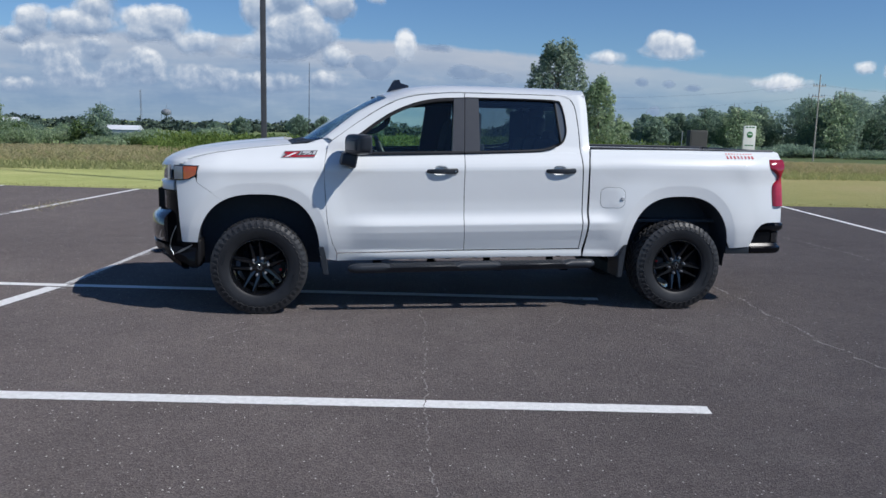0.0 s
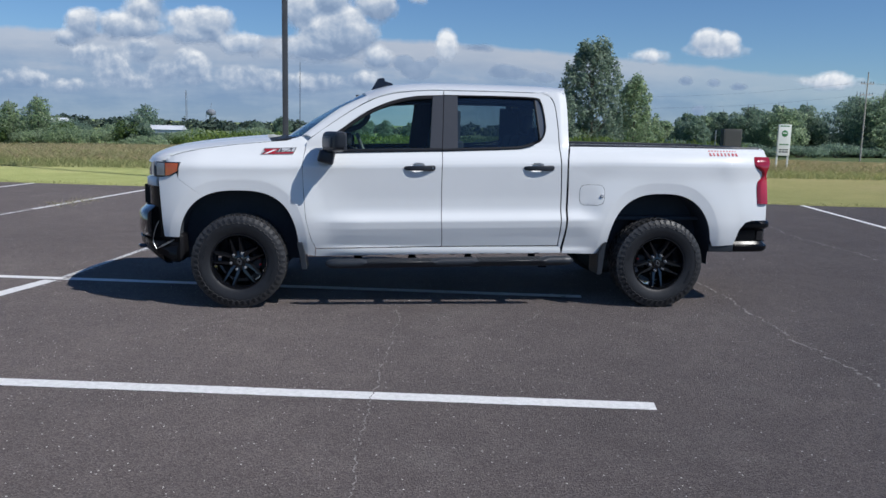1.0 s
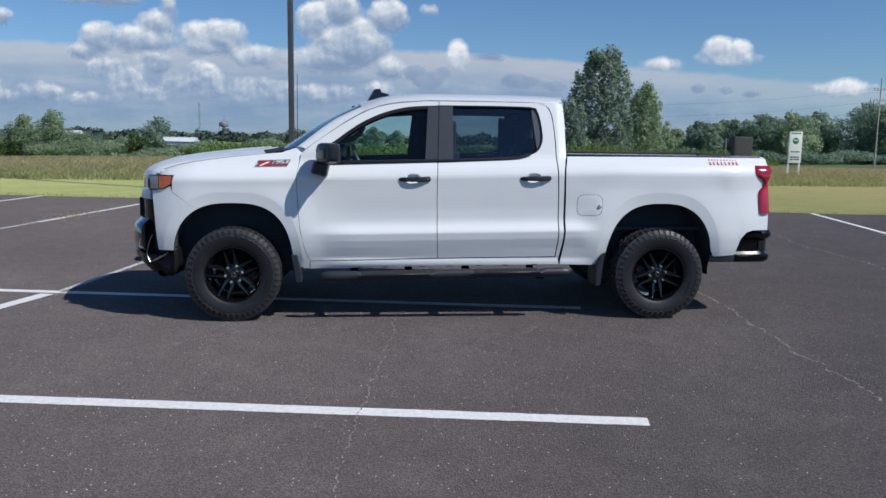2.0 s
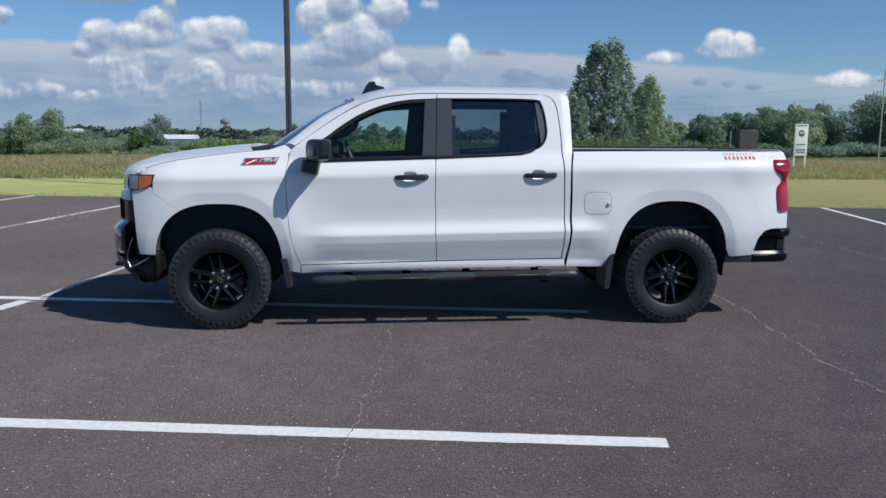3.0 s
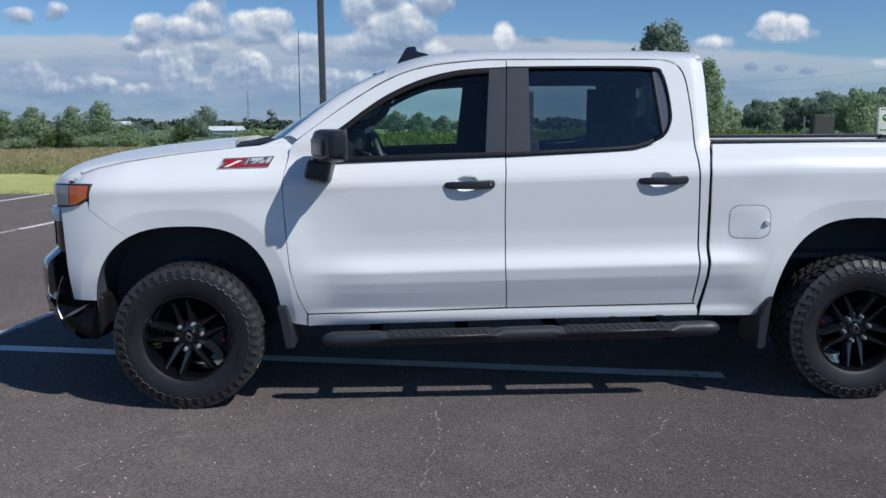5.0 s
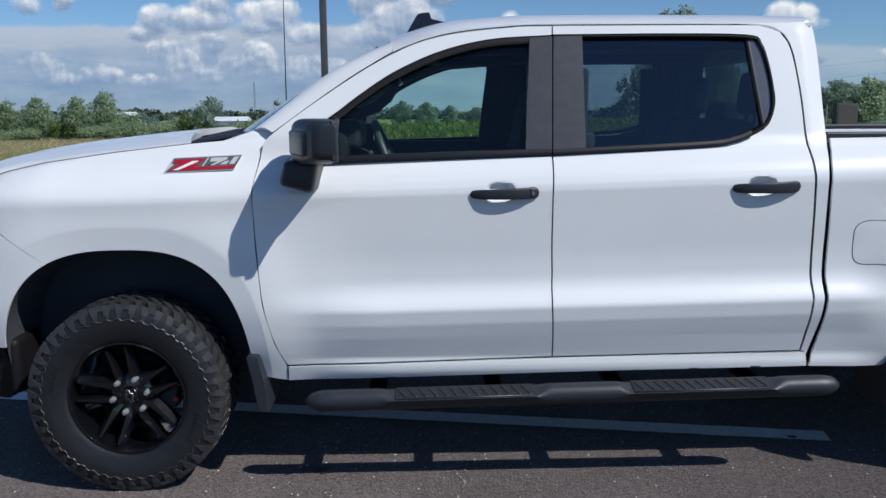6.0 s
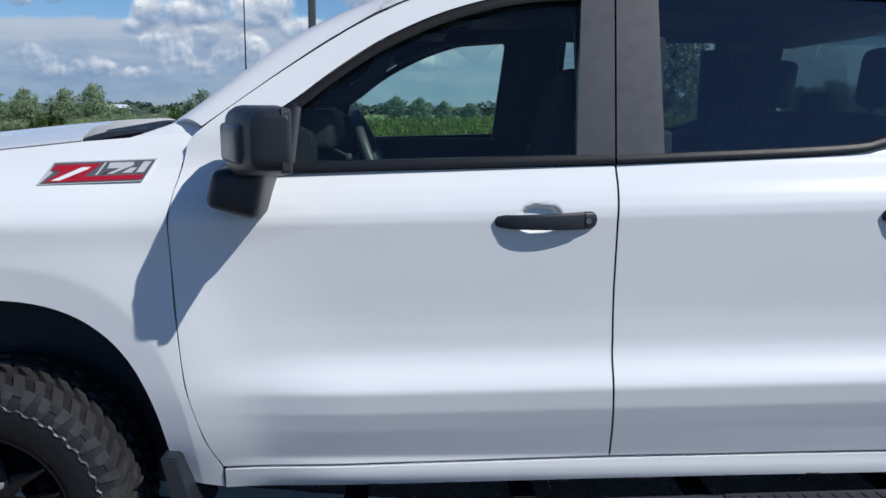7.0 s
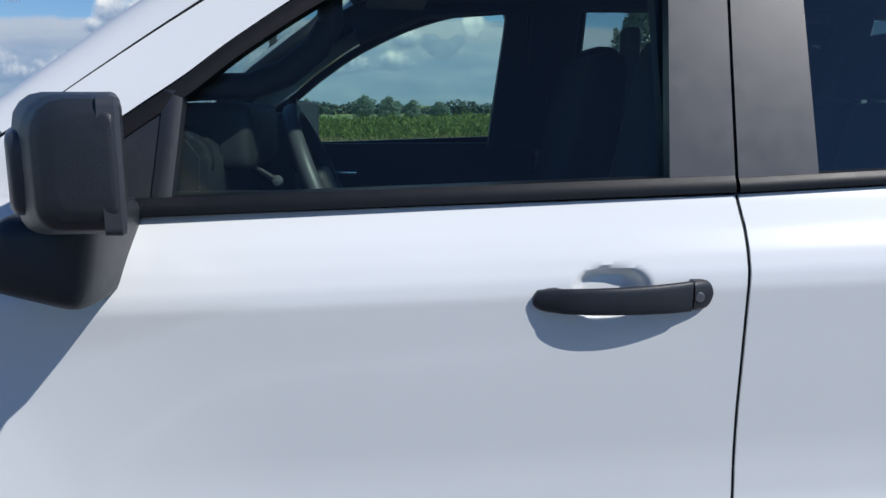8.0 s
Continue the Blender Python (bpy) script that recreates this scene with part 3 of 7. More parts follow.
# ---- plants ----
def leaf_mesh(name, centres, radii, count, size, material, seed, hollow=.65, ground=None):
    """Many small leaf clumps scattered over blobs, denser towards their outsides."""
    rng = np.random.default_rng(seed)
    centres, radii = np.array(centres, float), np.array(radii, float)
    vol = (radii[:, 0] * radii[:, 2])
    pick = rng.choice(len(centres), count, p=vol / vol.sum())
    d = rng.normal(size=(count, 3))
    d /= np.linalg.norm(d, axis=1)[:, None]
    r = hollow + (1 - hollow) * rng.random(count) ** .6
    r *= 1 + .22 * np.sin(d[:, 0] * 5 + pick) * np.cos(d[:, 2] * 6 + pick * 2)
    c = centres[pick] + d * radii[pick] * r[:, None]
    nrm = d * .9 + np.array([0, 0, .40]) + rng.normal(size=(count, 3)) * .55
    a = np.cross(nrm, rng.normal(size=(count, 3)))
    a /= np.linalg.norm(a, axis=1)[:, None]
    b = np.cross(nrm, a)
    b /= np.linalg.norm(b, axis=1)[:, None]
    s = size * rng.uniform(.5, 1.35, count)[:, None]
    v = np.stack([c - a * s, c + b * s * .62, c + a * s, c - b * s * .62], 1).reshape(-1, 3)
    if ground is not None:
        v[:, 2] = np.maximum(v[:, 2], ground)
    me = bpy.data.meshes.new(name)
    me.from_pydata(v.tolist(), [], np.arange(count * 4).reshape(-1, 4).tolist())
    me.materials.append(material)
    return me


def tree(name, label, x, y, h, w, seed, material, category="tree", leaves=1400, size=.30, slim=False, group="", z=-.1, low=.15):
    """A trunk with limbs and a crown of many leaf clumps with gaps."""
    rnd = random.Random(seed)
    t = thing(name, label, category, (x, y, z), group)
    bm = bmesh.new()
    r = max(.05, h * .018)
    lean = rnd.uniform(-.03, .03) * h
    add_tube(bm, [(0, 0, 0), (lean * .3, 0, h * .3), (lean, rnd.uniform(-.02, .02) * h, h * .62), (lean * 1.1, 0, h * .88)], [r, r * .8, r * .5, r * .15], 7)
    blobs, radii = [], []
    n = 11 if slim else 20
    for k in range(n):
        f = low + (1 - low) * (k + .5) / n
        a = k * 2.4 + rnd.uniform(-.4, .4)
        wide = w * .5 * (math.sin(min(1, (1.22 - f) / .70) * math.pi / 2) if slim else math.sin(min(1.0, max(.12, (f - low + .10) / (1 - low))) * math.pi) ** .5)
        rr = wide * (rnd.uniform(.38, .62) if slim else rnd.uniform(.26, .48))
        off = wide * rnd.uniform(.30, .82)
        p = Vector((lean * f + math.cos(a) * off, math.sin(a) * off, h * f))
        blobs.append(p)
        radii.append((rr * 1.15, rr * 1.15, min(rr * (1.25 if slim else .85), max(h * (1.0 - f) + .1, h * .05))))
        add_tube(bm, [(lean * f * .7, 0, h * max(f - .18, .08)), tuple(p * .6 + Vector((0, 0, h * f * .36))), tuple(p)], [r * .4, r * .25, r * .08], 5)
    blobs.append(Vector((lean, 0, h * .55)))
    radii.append((w * .24, w * .24, h * .38))
    part("trunk", bm, BARK, t)
    child("crown", leaf_mesh("crown", blobs, radii, leaves, size, material, seed), t)
    return t


def bush(x, y, h, w, seed, material, leaves=420, size=.26, z=-.5, group="bushes in the meadow", label="rounded green bush in the meadow"):
    rnd = random.Random(seed)
    t = thing("bush", label, "bush", (x, y, z), group)
    bm = bmesh.new()
    blobs, radii = [], []
    for k in range(6):
        a = k * 1.9
        p = (math.cos(a) * w * .26, math.sin(a) * w * .26, h * rnd.uniform(.30, .68))
        blobs.append(p)
        radii.append((w * rnd.uniform(.2, .32), w * rnd.uniform(.2, .32), h * rnd.uniform(.22, .34)))
        add_tube(bm, [(0, 0, 0), (p[0] * .5, p[1] * .5, p[2] * .5), p], [.06, .04, .015], 5)
    part("stem", bm, BARK, t)
    child("leaves", leaf_mesh("leaves", blobs, radii, leaves, size, material, seed, hollow=.4), t)


# the two slender trees beyond the truck's bed
def poplar(label, x, y, h, w, seed, material, twigs, leaves, size, peak=.95):
    """A column of upswept limbs, each ending in a small bunch of leaves."""
    rnd = random.Random(seed)
    t = thing("tree", label, "tree", (x, y, float(land(math.hypot(x, y))) - .05))
    bm = bmesh.new()
    r = h * .014
    add_tube(bm, [(0, 0, 0), (.05, 0, h * .4), (-.03, 0, h * .75), (0, 0, h * .97)], [r, r * .8, r * .4, r * .1], 7)
    blobs, radii = [], []
    for k in range(twigs):
        f = .05 + .93 * (k + rnd.random()) / twigs
        wide = w / 2 * float(np.interp(f, [.03, .12, .35, .6, .8, peak, 1], [.72, .95, 1, .96, .80, .48, .12])) * rnd.uniform(.82, 1.12)
        a, q = k * 2.399, rnd.uniform(.15, 1) ** .5
        p = (wide * q * math.cos(a), wide * q * math.sin(a), h * f)
        blobs.append(p)
        s = rnd.uniform(.24, .46) * (.45 + .14 * w)
        radii.append((s, s, s * 1.7))
        if k % 2 == 0:
            add_tube(bm, [(0, 0, h * max(f - .16, .05)), (p[0] * .6, p[1] * .6, h * (f - .06)), p], [r * .3, r * .18, r * .06], 5)
    part("trunk", bm, BARK, t)
    child("crown", leaf_mesh("crown", blobs, radii, leaves, size, material, seed, hollow=.25), t)


poplar("tall slender grey-green leafy tree by the meadow's edge", 18.4, 52, 8.5, 4.9, 21, LEAF_POPLAR, 150, 12000, .125)
poplar("smaller pointed leafy tree by the meadow's edge", 22.7, 55, 6.3, 3.4, 22, LEAF_LIGHT_HAZED, 90, 7500, .115, .90)
poplar("low light green leafy tree by the meadow's edge", 25.2, 58, 3.6, 2.6, 23, LEAF_LIGHT_HAZED, 36, 3200, .10)
poplar("low leafy tree by the meadow's edge", 15.6, 50, 4.4, 3.6, 24, LEAF_POPLAR, 50, 5000, .11)

# woods on the right, tree by tree
wrnd = random.Random(31)
for k in range(48):
    x = 40 + k * 2.5 + wrnd.uniform(-1.5, 1.5)
    y = 144 + wrnd.uniform(-9, 14) + .05 * x
    h = np.interp(x, [40, 58, 71, 86, 94, 101, 107, 160], [6.4, 6.9, 8.1, 10.8, 10.2, 12.8, 14.6, 15]) + wrnd.uniform(-.9, .9)
    tree("tree", "dense dark green tree in the wood's edge", x, y, float(h), float(h) * wrnd.uniform(.80, 1.05), 100 + k, (LEAF_WOOD_HAZED, LEAF_LIGHT_HAZED, LEAF_WOOD_HAZED, LEAF_WOOD_HAZED)[k % 4], leaves=6500, size=.23, group="trees of the wood", z=-2.75, low=.03)
for k in range(30):
    x = 40 + k * 3.6 + wrnd.uniform(-1.5, 1.5)
    y = 131 + wrnd.uniform(-4, 4) + .05 * x
    bush(x, y, wrnd.uniform(1.8, 3.2), wrnd.uniform(6, 10), 200 + k, LEAF_WOOD_HAZED, 1800, .20, -2.75, "bushes before the wood", "low bush at the foot of the wood")

# bushes and small trees on the left
for k in range(22):
    x = -98 + k * 3.9 + wrnd.uniform(-1.6, 1.6)
    y = 140 + wrnd.uniform(-14, 16)
    h = wrnd.uniform(4.2, 6.6) if x < -48 else wrnd.uniform(2.8, 4.6)
    if -.26 < (x - 2) / (y + 6) < -.21 or -.20 < (x - 2) / (y + 6) < -.15:
        h *= .62
    bush(x, y, h, wrnd.uniform(6, 9), 300 + k, LEAF_LIGHT_HAZED if k % 4 else LEAF_WOOD_HAZED, 2600, .20, -2.75)
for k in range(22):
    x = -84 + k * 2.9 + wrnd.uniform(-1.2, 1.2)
    bush(x, 112 + wrnd.uniform(-6, 8), wrnd.uniform(2.0, 2.8) if -31 < x < -15 else wrnd.uniform(2.6, 4.4), wrnd.uniform(4.0, 6.5), 600 + k, LEAF_LIGHT_HAZED if k % 3 else LEAF_BUSH, 2200, .15, float(land(112)) - .1)
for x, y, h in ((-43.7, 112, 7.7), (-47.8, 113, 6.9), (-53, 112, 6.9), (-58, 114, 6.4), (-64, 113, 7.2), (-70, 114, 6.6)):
    tree("tree", "young leafy tree among meadow bushes", x, y, h, h * .72, int(400 - x), LEAF_LIGHT_HAZED, leaves=5000, size=.15, z=-2.65, low=.06)
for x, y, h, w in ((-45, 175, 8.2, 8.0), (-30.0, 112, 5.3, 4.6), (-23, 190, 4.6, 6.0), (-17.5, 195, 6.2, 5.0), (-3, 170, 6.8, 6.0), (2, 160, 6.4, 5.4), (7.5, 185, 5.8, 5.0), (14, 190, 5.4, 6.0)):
    tree("tree", "round dark tree standing in the meadow", x, y, h, w, int(500 + x), LEAF_WOOD_HAZED, leaves=4000, size=.20, z=-2.75, low=.06)


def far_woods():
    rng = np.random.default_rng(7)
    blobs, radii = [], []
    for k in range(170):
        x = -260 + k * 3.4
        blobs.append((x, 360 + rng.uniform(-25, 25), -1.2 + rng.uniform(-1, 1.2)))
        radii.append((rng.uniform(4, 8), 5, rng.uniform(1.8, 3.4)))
    me = leaf_mesh("far_trees", blobs, radii, 26000, 1.0, LEAF_FAR_HAZED, 8, ground=-2.8)
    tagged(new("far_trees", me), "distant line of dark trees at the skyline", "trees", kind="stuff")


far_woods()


def blades(name, label, count, area, height, width, material, seed, z=-.03, lean=.25, keep=None):
    """Upright blades scattered over a strip of ground."""
    rng = np.random.default_rng(seed)
    x0, x1, y0, y1 = area
    y = y0 + (y1 - y0) * rng.random(count) ** 1.5
    x = rng.uniform(x0, x1, count) * (.55 + .45 * (y / y1))
    if keep is not None:
        ok = keep(x, y, rng)
        x, y = x[ok], y[ok]
    n = len(x)
    patch = .75 + .5 * np.sin(x * .35 + 1.3 * np.sin(y * .21)) * np.cos(y * .33 + x * .11)
    h = height * rng.uniform(.55, 1.15, n) * (.8 + .3 * patch)
    w = width * rng.uniform(.6, 1.4, n) * (.7 + y / 60)
    ang = rng.uniform(0, math.pi, n)
    lx, ly = rng.normal(0, lean, n) * h, rng.normal(0, lean, n) * h
    dx, dy = np.cos(ang) * w, np.sin(ang) * w
    zz = z + .03 + land(np.hypot(x, y))
    v = np.stack([np.stack([x - dx, y - dy, zz], 1), np.stack([x + dx, y + dy, zz], 1),
                  np.stack([x + dx * .6 + lx * .5, y + dy * .6 + ly * .5, zz + h * .6], 1), np.stack([x + lx, y + ly, zz + h], 1),
                  np.stack([x - dx * .6 + lx * .5, y - dy * .6 + ly * .5, zz + h * .6], 1)], 1).reshape(-1, 3)
    me = bpy.data.meshes.new(name)
    me.from_pydata(v.tolist(), [], np.arange(n * 5).reshape(-1, 5).tolist())
    me.materials.append(material)
    return tagged(new(name, me), label, "grass", kind="stuff")


blades("meadow_grass", "knee-high green and straw meadow grass", 60000, (-40, 52, 20.6, 34), .17, .012, MEADOW, 44, lean=.8)
blades("dry_grass", "tall dry tan meadow grass", 210000, (-70, 90, 24.5, 112), .28, .0065, STRAW, 41, lean=.95)
def weed_field():
    """Waist-high leafy weeds with an uneven top."""
    rng = np.random.default_rng(42)
    n = 150000
    y = 30 + 62 * rng.random(n) ** 1.6
    x = rng.uniform(-.20, .62, n) * (y + 6)
    ok = (y > 31 + 1.5 * np.sin(x * .3) + rng.normal(0, .5, n)) & (x > -.5 - .185 * y + 1.8 * np.sin(y * .4) + np.abs(rng.normal(0, 3.2, n))) & (x < 1.5 + .57 * y)
    x, y = x[ok], y[ok]
    n = len(x)
    top = .78 + .22 * np.sin(x * 1.1 + 2 * np.sin(y * .5)) * np.cos(y * .7 + x * .3) + .22 * np.sin(x * 3.1 + y) ** 2 + .16 * np.sin(x * .33 + y * .12)
    spike = rng.random(n) < .05
    z = top * rng.random(n) ** .6 + spike * rng.uniform(0, .30, n)
    size = rng.uniform(.03, .075, n) * (.8 + y / 60)
    a = rng.normal(size=(n, 3)) * np.array([.7, .7, 1.2])
    a /= np.linalg.norm(a, axis=1)[:, None]
    b = np.cross(a, rng.normal(size=(n, 3)))
    b /= np.linalg.norm(b, axis=1)[:, None]
    c = np.stack([x, y, z - .02 + land(np.hypot(x, y))], 1)
    q = size[:, None]
    v = np.stack([c - a * q * 1.4, c + b * q * .5, c + a * q * 1.4, c - b * q * .5], 1).reshape(-1, 3)
    v[:, 2] = np.maximum(v[:, 2], -2.75)
    me = bpy.data.meshes.new("meadow_weeds")
    me.from_pydata(v.tolist(), [], np.arange(n * 4).reshape(-1, 4).tolist())
    me.materials.append(WEED)
    tagged(new("meadow_weeds", me), "waist-high leafy green weeds across the meadow", "weeds", kind="stuff")


weed_field()


def tuft(x, y, seed, n=70):
    rng = np.random.default_rng(seed)
    verts, faces = [], []
    for k in range(n):
        px, py = rng.normal(0, .16), rng.normal(0, .30)
        h, w, a = rng.uniform(.012, .045), .007, rng.uniform(0, 3.1)
        lx, ly = rng.normal(0, .03, 2)
        b = len(verts)
        verts += [(px - w * math.cos(a), py - w * math.sin(a), 0), (px + w * math.cos(a), py + w * math.sin(a), 0), (px + lx, py + ly, h)]
        faces.append((b, b + 1, b + 2))
    t = thing("weed_tuft", "small dry weed tuft growing from a crack", "weeds", (x, y, .002), "tufts in cracks")
    tagged(child("blades", mesh_from("blades", verts, faces, STRAW, False), t), kind="stuff")


for k, (x, y) in enumerate(((-4.32, 9.1), (-4.38, 8.75), (-4.45, 8.4), (-4.25, 9.5))):
    tuft(x, y, 50 + k)
blades("mown_grass", "short mown grass beside the asphalt", 150000, (-26, 34, 5.0, 20), .030, .010, MOWN, 43, lean=1.2,
       keep=lambda x, y, r: (y > 12.17 - .185 * x) & (y < 12.5 - .185 * x + r.random(len(x)) ** 2 * 1.2))


# ---- poles, sign, far things ----
def light_pole():
    t = thing("light_pole", "dark bronze parking-lot light pole on a concrete base", "light pole", (-.82, 14.0, -.03))
    bm = bmesh.new()
    add_box(bm, -.068, .068, -.068, .068, .70, 14.0, .010, 2)
    part("pole", bm, POLE_METAL, t)
    bm = bmesh.new()
    add_lathe(bm, [(.0005, .75), (.27, .75), (.29, .73), (.29, 0)], (0, 0, 0), 28, "z")
    part("base", bm, CONCRETE, t, "round concrete base", sharp=50)
    bm = bmesh.new()
    add_box(bm, -.05, .05, -.9, .9, 13.85, 13.93, .01)
    arm = part("arm", bm, POLE_METAL, t)
    for y in (-.95, .95):
        bm = bmesh.new()
        add_box(bm, -.2, .2, y - .3, y + .3, 13.82, 13.98, .03, 3)
        part("lamp_head", bm, POLE_METAL, t)


CONCRETE = grainy("pale_concrete", (0.36, 0.35, 0.33), 0.85, scale=10, bump=0.4, dist=0.004, fine=120)
light_pole()


def utility_pole():
    t = thing("utility_pole", "tall weathered wooden utility pole with two cross arms", "utility pole", (85.2, 120, -2.75))
    bm = bmesh.new()
    add_tube(bm, [(0, 0, 0), (0, 0, 14.7)], [.14, .09], 10)
    part("pole", bm, POLE_WOOD, t)
    for z in (12.7, 10.9):
        bm = bmesh.new()
        add_box(bm, -1.15, 1.15, -.06, .06, z, z + .12, .01)
        arm = part("cross_arm", bm, POLE_WOOD, t)
        for x in (-1.05, -.55, .55, 1.05):
            bm = bmesh.new()
            add_lathe(bm, [(.0005, .3), (.07, .28), (.1, .18), (.07, .0)], (x, 0, z + .16), 10, "z")
            part("insulator", bm, STEEL, arm)


utility_pole()


def cable(pts, sag, r):
    bm = bmesh.new()
    a, b = Vector(pts[0]), Vector(pts[1])
    line = [a.lerp(b, t) - Vector((0, 0, sag * 4 * t * (1 - t))) for t in np.linspace(0, 1, 25)]
    add_tube(bm, line, r, 5)
    holder = thing("power_cable", "thin dark power cable across the wood", "cable", (0, 0, 0), "cables")
    part("wire", bm, SEAL, holder)


for z, x in ((10.3, -1.05), (8.5, 1.05)):
    cable(((85.2 + x, 120, z), (17 + x, 124, z - 2.6)), 1.9, .009)
    cable(((85.2 + x, 120, z), (160 + x, 118, z + .5)), 1.9, .009)


def sign_board():
    t = thing("sign_board", "white notice board with green emblem on posts", "sign", (20.4, 28.0, -.03))
    bm = bmesh.new()
    add_box(bm, -.30, .30, -.02, .02, .62, 2.03, .008, 2)
    board = part("board", bm, SIGN_WHITE, t)
    for x in (-.26, .26):
        bm = bmesh.new()
        add_box(bm, x - .035, x + .035, .02, .09, 0, 2.0, .006, 1)
        part("post", bm, SIGN_WHITE, t)
    bm = bmesh.new()
    add_lathe(bm, [(.0005, -.026), (.14, -.026), (.15, -.022), (.15, -.018)], (0, 0, 1.62), 28)
    part("emblem", bm, SIGN_GREEN, board, "round green emblem")
    bm = bmesh.new()
    add_box(bm, -.10, .10, -.032, -.018, 1.615, 1.665, .008, 1)
    part("emblem_mark", bm, SIGN_WHITE, board)
    for z, w, m in ((1.93, .24, SIGN_GREEN), (1.10, .22, SIGN_GREEN), (.86, .22, SIGN_DARK), (.76, .22, SIGN_DARK)):
        bm = bmesh.new()
        for k in range(3):
            add_box(bm, -w + k * w * .68, -w + k * w * .68 + w * .58, -.026, -.018, z, z + .055, .003, 1)
        part("print_bar", bm, m, board)


sign_board()


def grey_board():
    t = thing("utility_cabinet", "dark grey utility cabinet between short posts", "cabinet", (19.3, 31.0, -.03))
    bm = bmesh.new()
    add_box(bm, -.46, .46, -.2, .2, .35, 1.78, .02, 2)
    body = part("body", bm, BOX_GREY, t)
    bm = bmesh.new()
    add_box(bm, -.40, .40, -.212, -.198, .45, 1.70, .01, 1)
    part("door", bm, BOX_GREY, body)
    for x in (-.8, .52):
        bm = bmesh.new()
        add_tube(bm, [(x, 0, 0), (x, 0, 1.72)], .03, 8)
        part("post", bm, STEEL, t)
    bm = bmesh.new()
    add_box(bm, -.5, .5, -.24, .24, 0, .35, .02, 2)
    part("plinth", bm, CONCRETE, t)


grey_board()


def radio_mast():
    t = thing("radio_mast", "thin lattice radio mast on the skyline", "mast", (-184.5, 900, -2.75))
    for k in range(3):
        bm = bmesh.new()
        a = k * math.tau / 3
        add_tube(bm, [(1.1 * math.cos(a), 1.1 * math.sin(a), 0), (.7 * math.cos(a), .7 * math.sin(a), 36)], .13, 5)
        part("leg", bm, FAR_STEEL, t)
    for k in range(17):
        z = 2 * k + 1
        bm = bmesh.new()
        add_tube(bm, [(-1.0, 0, z), (1.0, 0, z + 2)], .08, 4)
        add_tube(bm, [(1.0, 0, z), (-1.0, 0, z + 2)], .08, 4)
        part("brace", bm, FAR_STEEL, t)


def water_tower():
    t = thing("water_tower", "far water tower with a round tank on legs", "water tower", (-158.5, 900, -2.75))
    bm = bmesh.new()
    add_lathe(bm, [(.001, 16.4), (2.6, 16.0), (4.7, 14.4), (5.3, 12.6), (4.7, 10.8), (2.6, 9.6), (.001, 9.2)], (0, 0, 0), 24, "z")
    part("tank", bm, FAR_STEEL, t)
    for k in range(4):
        a = k * math.pi / 2 + .5
        bm = bmesh.new()
        add_tube(bm, [(6 * math.cos(a), 6 * math.sin(a), 0), (5 * math.cos(a), 5 * math.sin(a), 12)], .28, 6)
        part("leg", bm, FAR_STEEL, t)
    bm = bmesh.new()
    add_tube(bm, [(0, 0, 0), (0, 0, 9.4)], .7, 8)
    part("riser", bm, FAR_STEEL, t)
    bm = bmesh.new()
    add_tube(bm, [(0, 0, 16.6), (1.0, 0, 23)], .16, 5)
    part("spike", bm, FAR_STEEL, t)


FAR_STEEL = grainy("far_grey_steel", (0.20, 0.22, 0.25), 0.6, scale=0.2, bump=0.05, fine=2)
radio_mast()
water_tower()


def shed(x, y, w, h, d, label):
    t = thing("shed", label, "building", (x, y, -2.75), "far sheds")
    bm = bmesh.new()
    add_box(bm, -w / 2, w / 2, 0, d, 0, h)
    wall = part("wall", bm, SHED, t, smooth=False)
    bm = bmesh.new()
    b = [(-.3, h), (d / 2, h + .9), (d + .3, h)]
    lo = [bm.verts.new((-w / 2 - .3, yy, z)) for yy, z in b]
    hi = [bm.verts.new((w / 2 + .3, yy, z)) for yy, z in b]
    bm.faces.new(lo)
    bm.faces.new(hi[::-1])
    for k in range(3):
        bm.faces.new((lo[k], hi[k], hi[(k + 1) % 3], lo[(k + 1) % 3]))
    part("roof", bm, SHED_ROOF, t, smooth=False)
    for k in range(3):
        bm = bmesh.new()
        xx = -w * .3 + k * w * .3
        add_box(bm, xx - w * .08, xx + w * .08, -.08, .02, 0, h * .7)
        part("door", bm, FAR_STEEL, wall, smooth=False)


shed(-39.4, 168, 6.6, 2.2, 5, "long low white metal building far off")
shed(-63, 170, 4.6, 3.3, 5, "pale low metal building far off")

# ---- the pickup truck ----
# x runs from nose to tail with 0 at the front axle, y from its left flank to its right, z up
PZ = [.40, .44, .465, .49, .515, .535, .548, .57, .61, .66, .712, .755, .771, .781, .80, .849, .877, .97, 1.10, 1.245, 1.27, 1.30, 1.33, 1.37, 1.40, 1.45, 1.95]
PY = [.090, .056, .034, .022, .019, .0215, .0225, .0150, .001, -.0165, -.0335, -.0400, -.0425, -.0405, -.0305, .0005, .008, .0095, .000, -.009, -.005, .0085, .028, .065, .085, .1035, .277]
BZ = [.40, .44, .50, .60, .75, .90, 1.10, 1.25, 1.33, 1.40, 1.45, 1.95]
BY = [.08, .07, .05, .01, -.017, -.014, -.003, .0, .035, .085, .1035, .277]
ARCHES = ((0.01, .525, .498, 2.7, 2.7, .615), (3.757, .505, .485, 2.6, 2.6, .635))
HUB_Z = 0.405


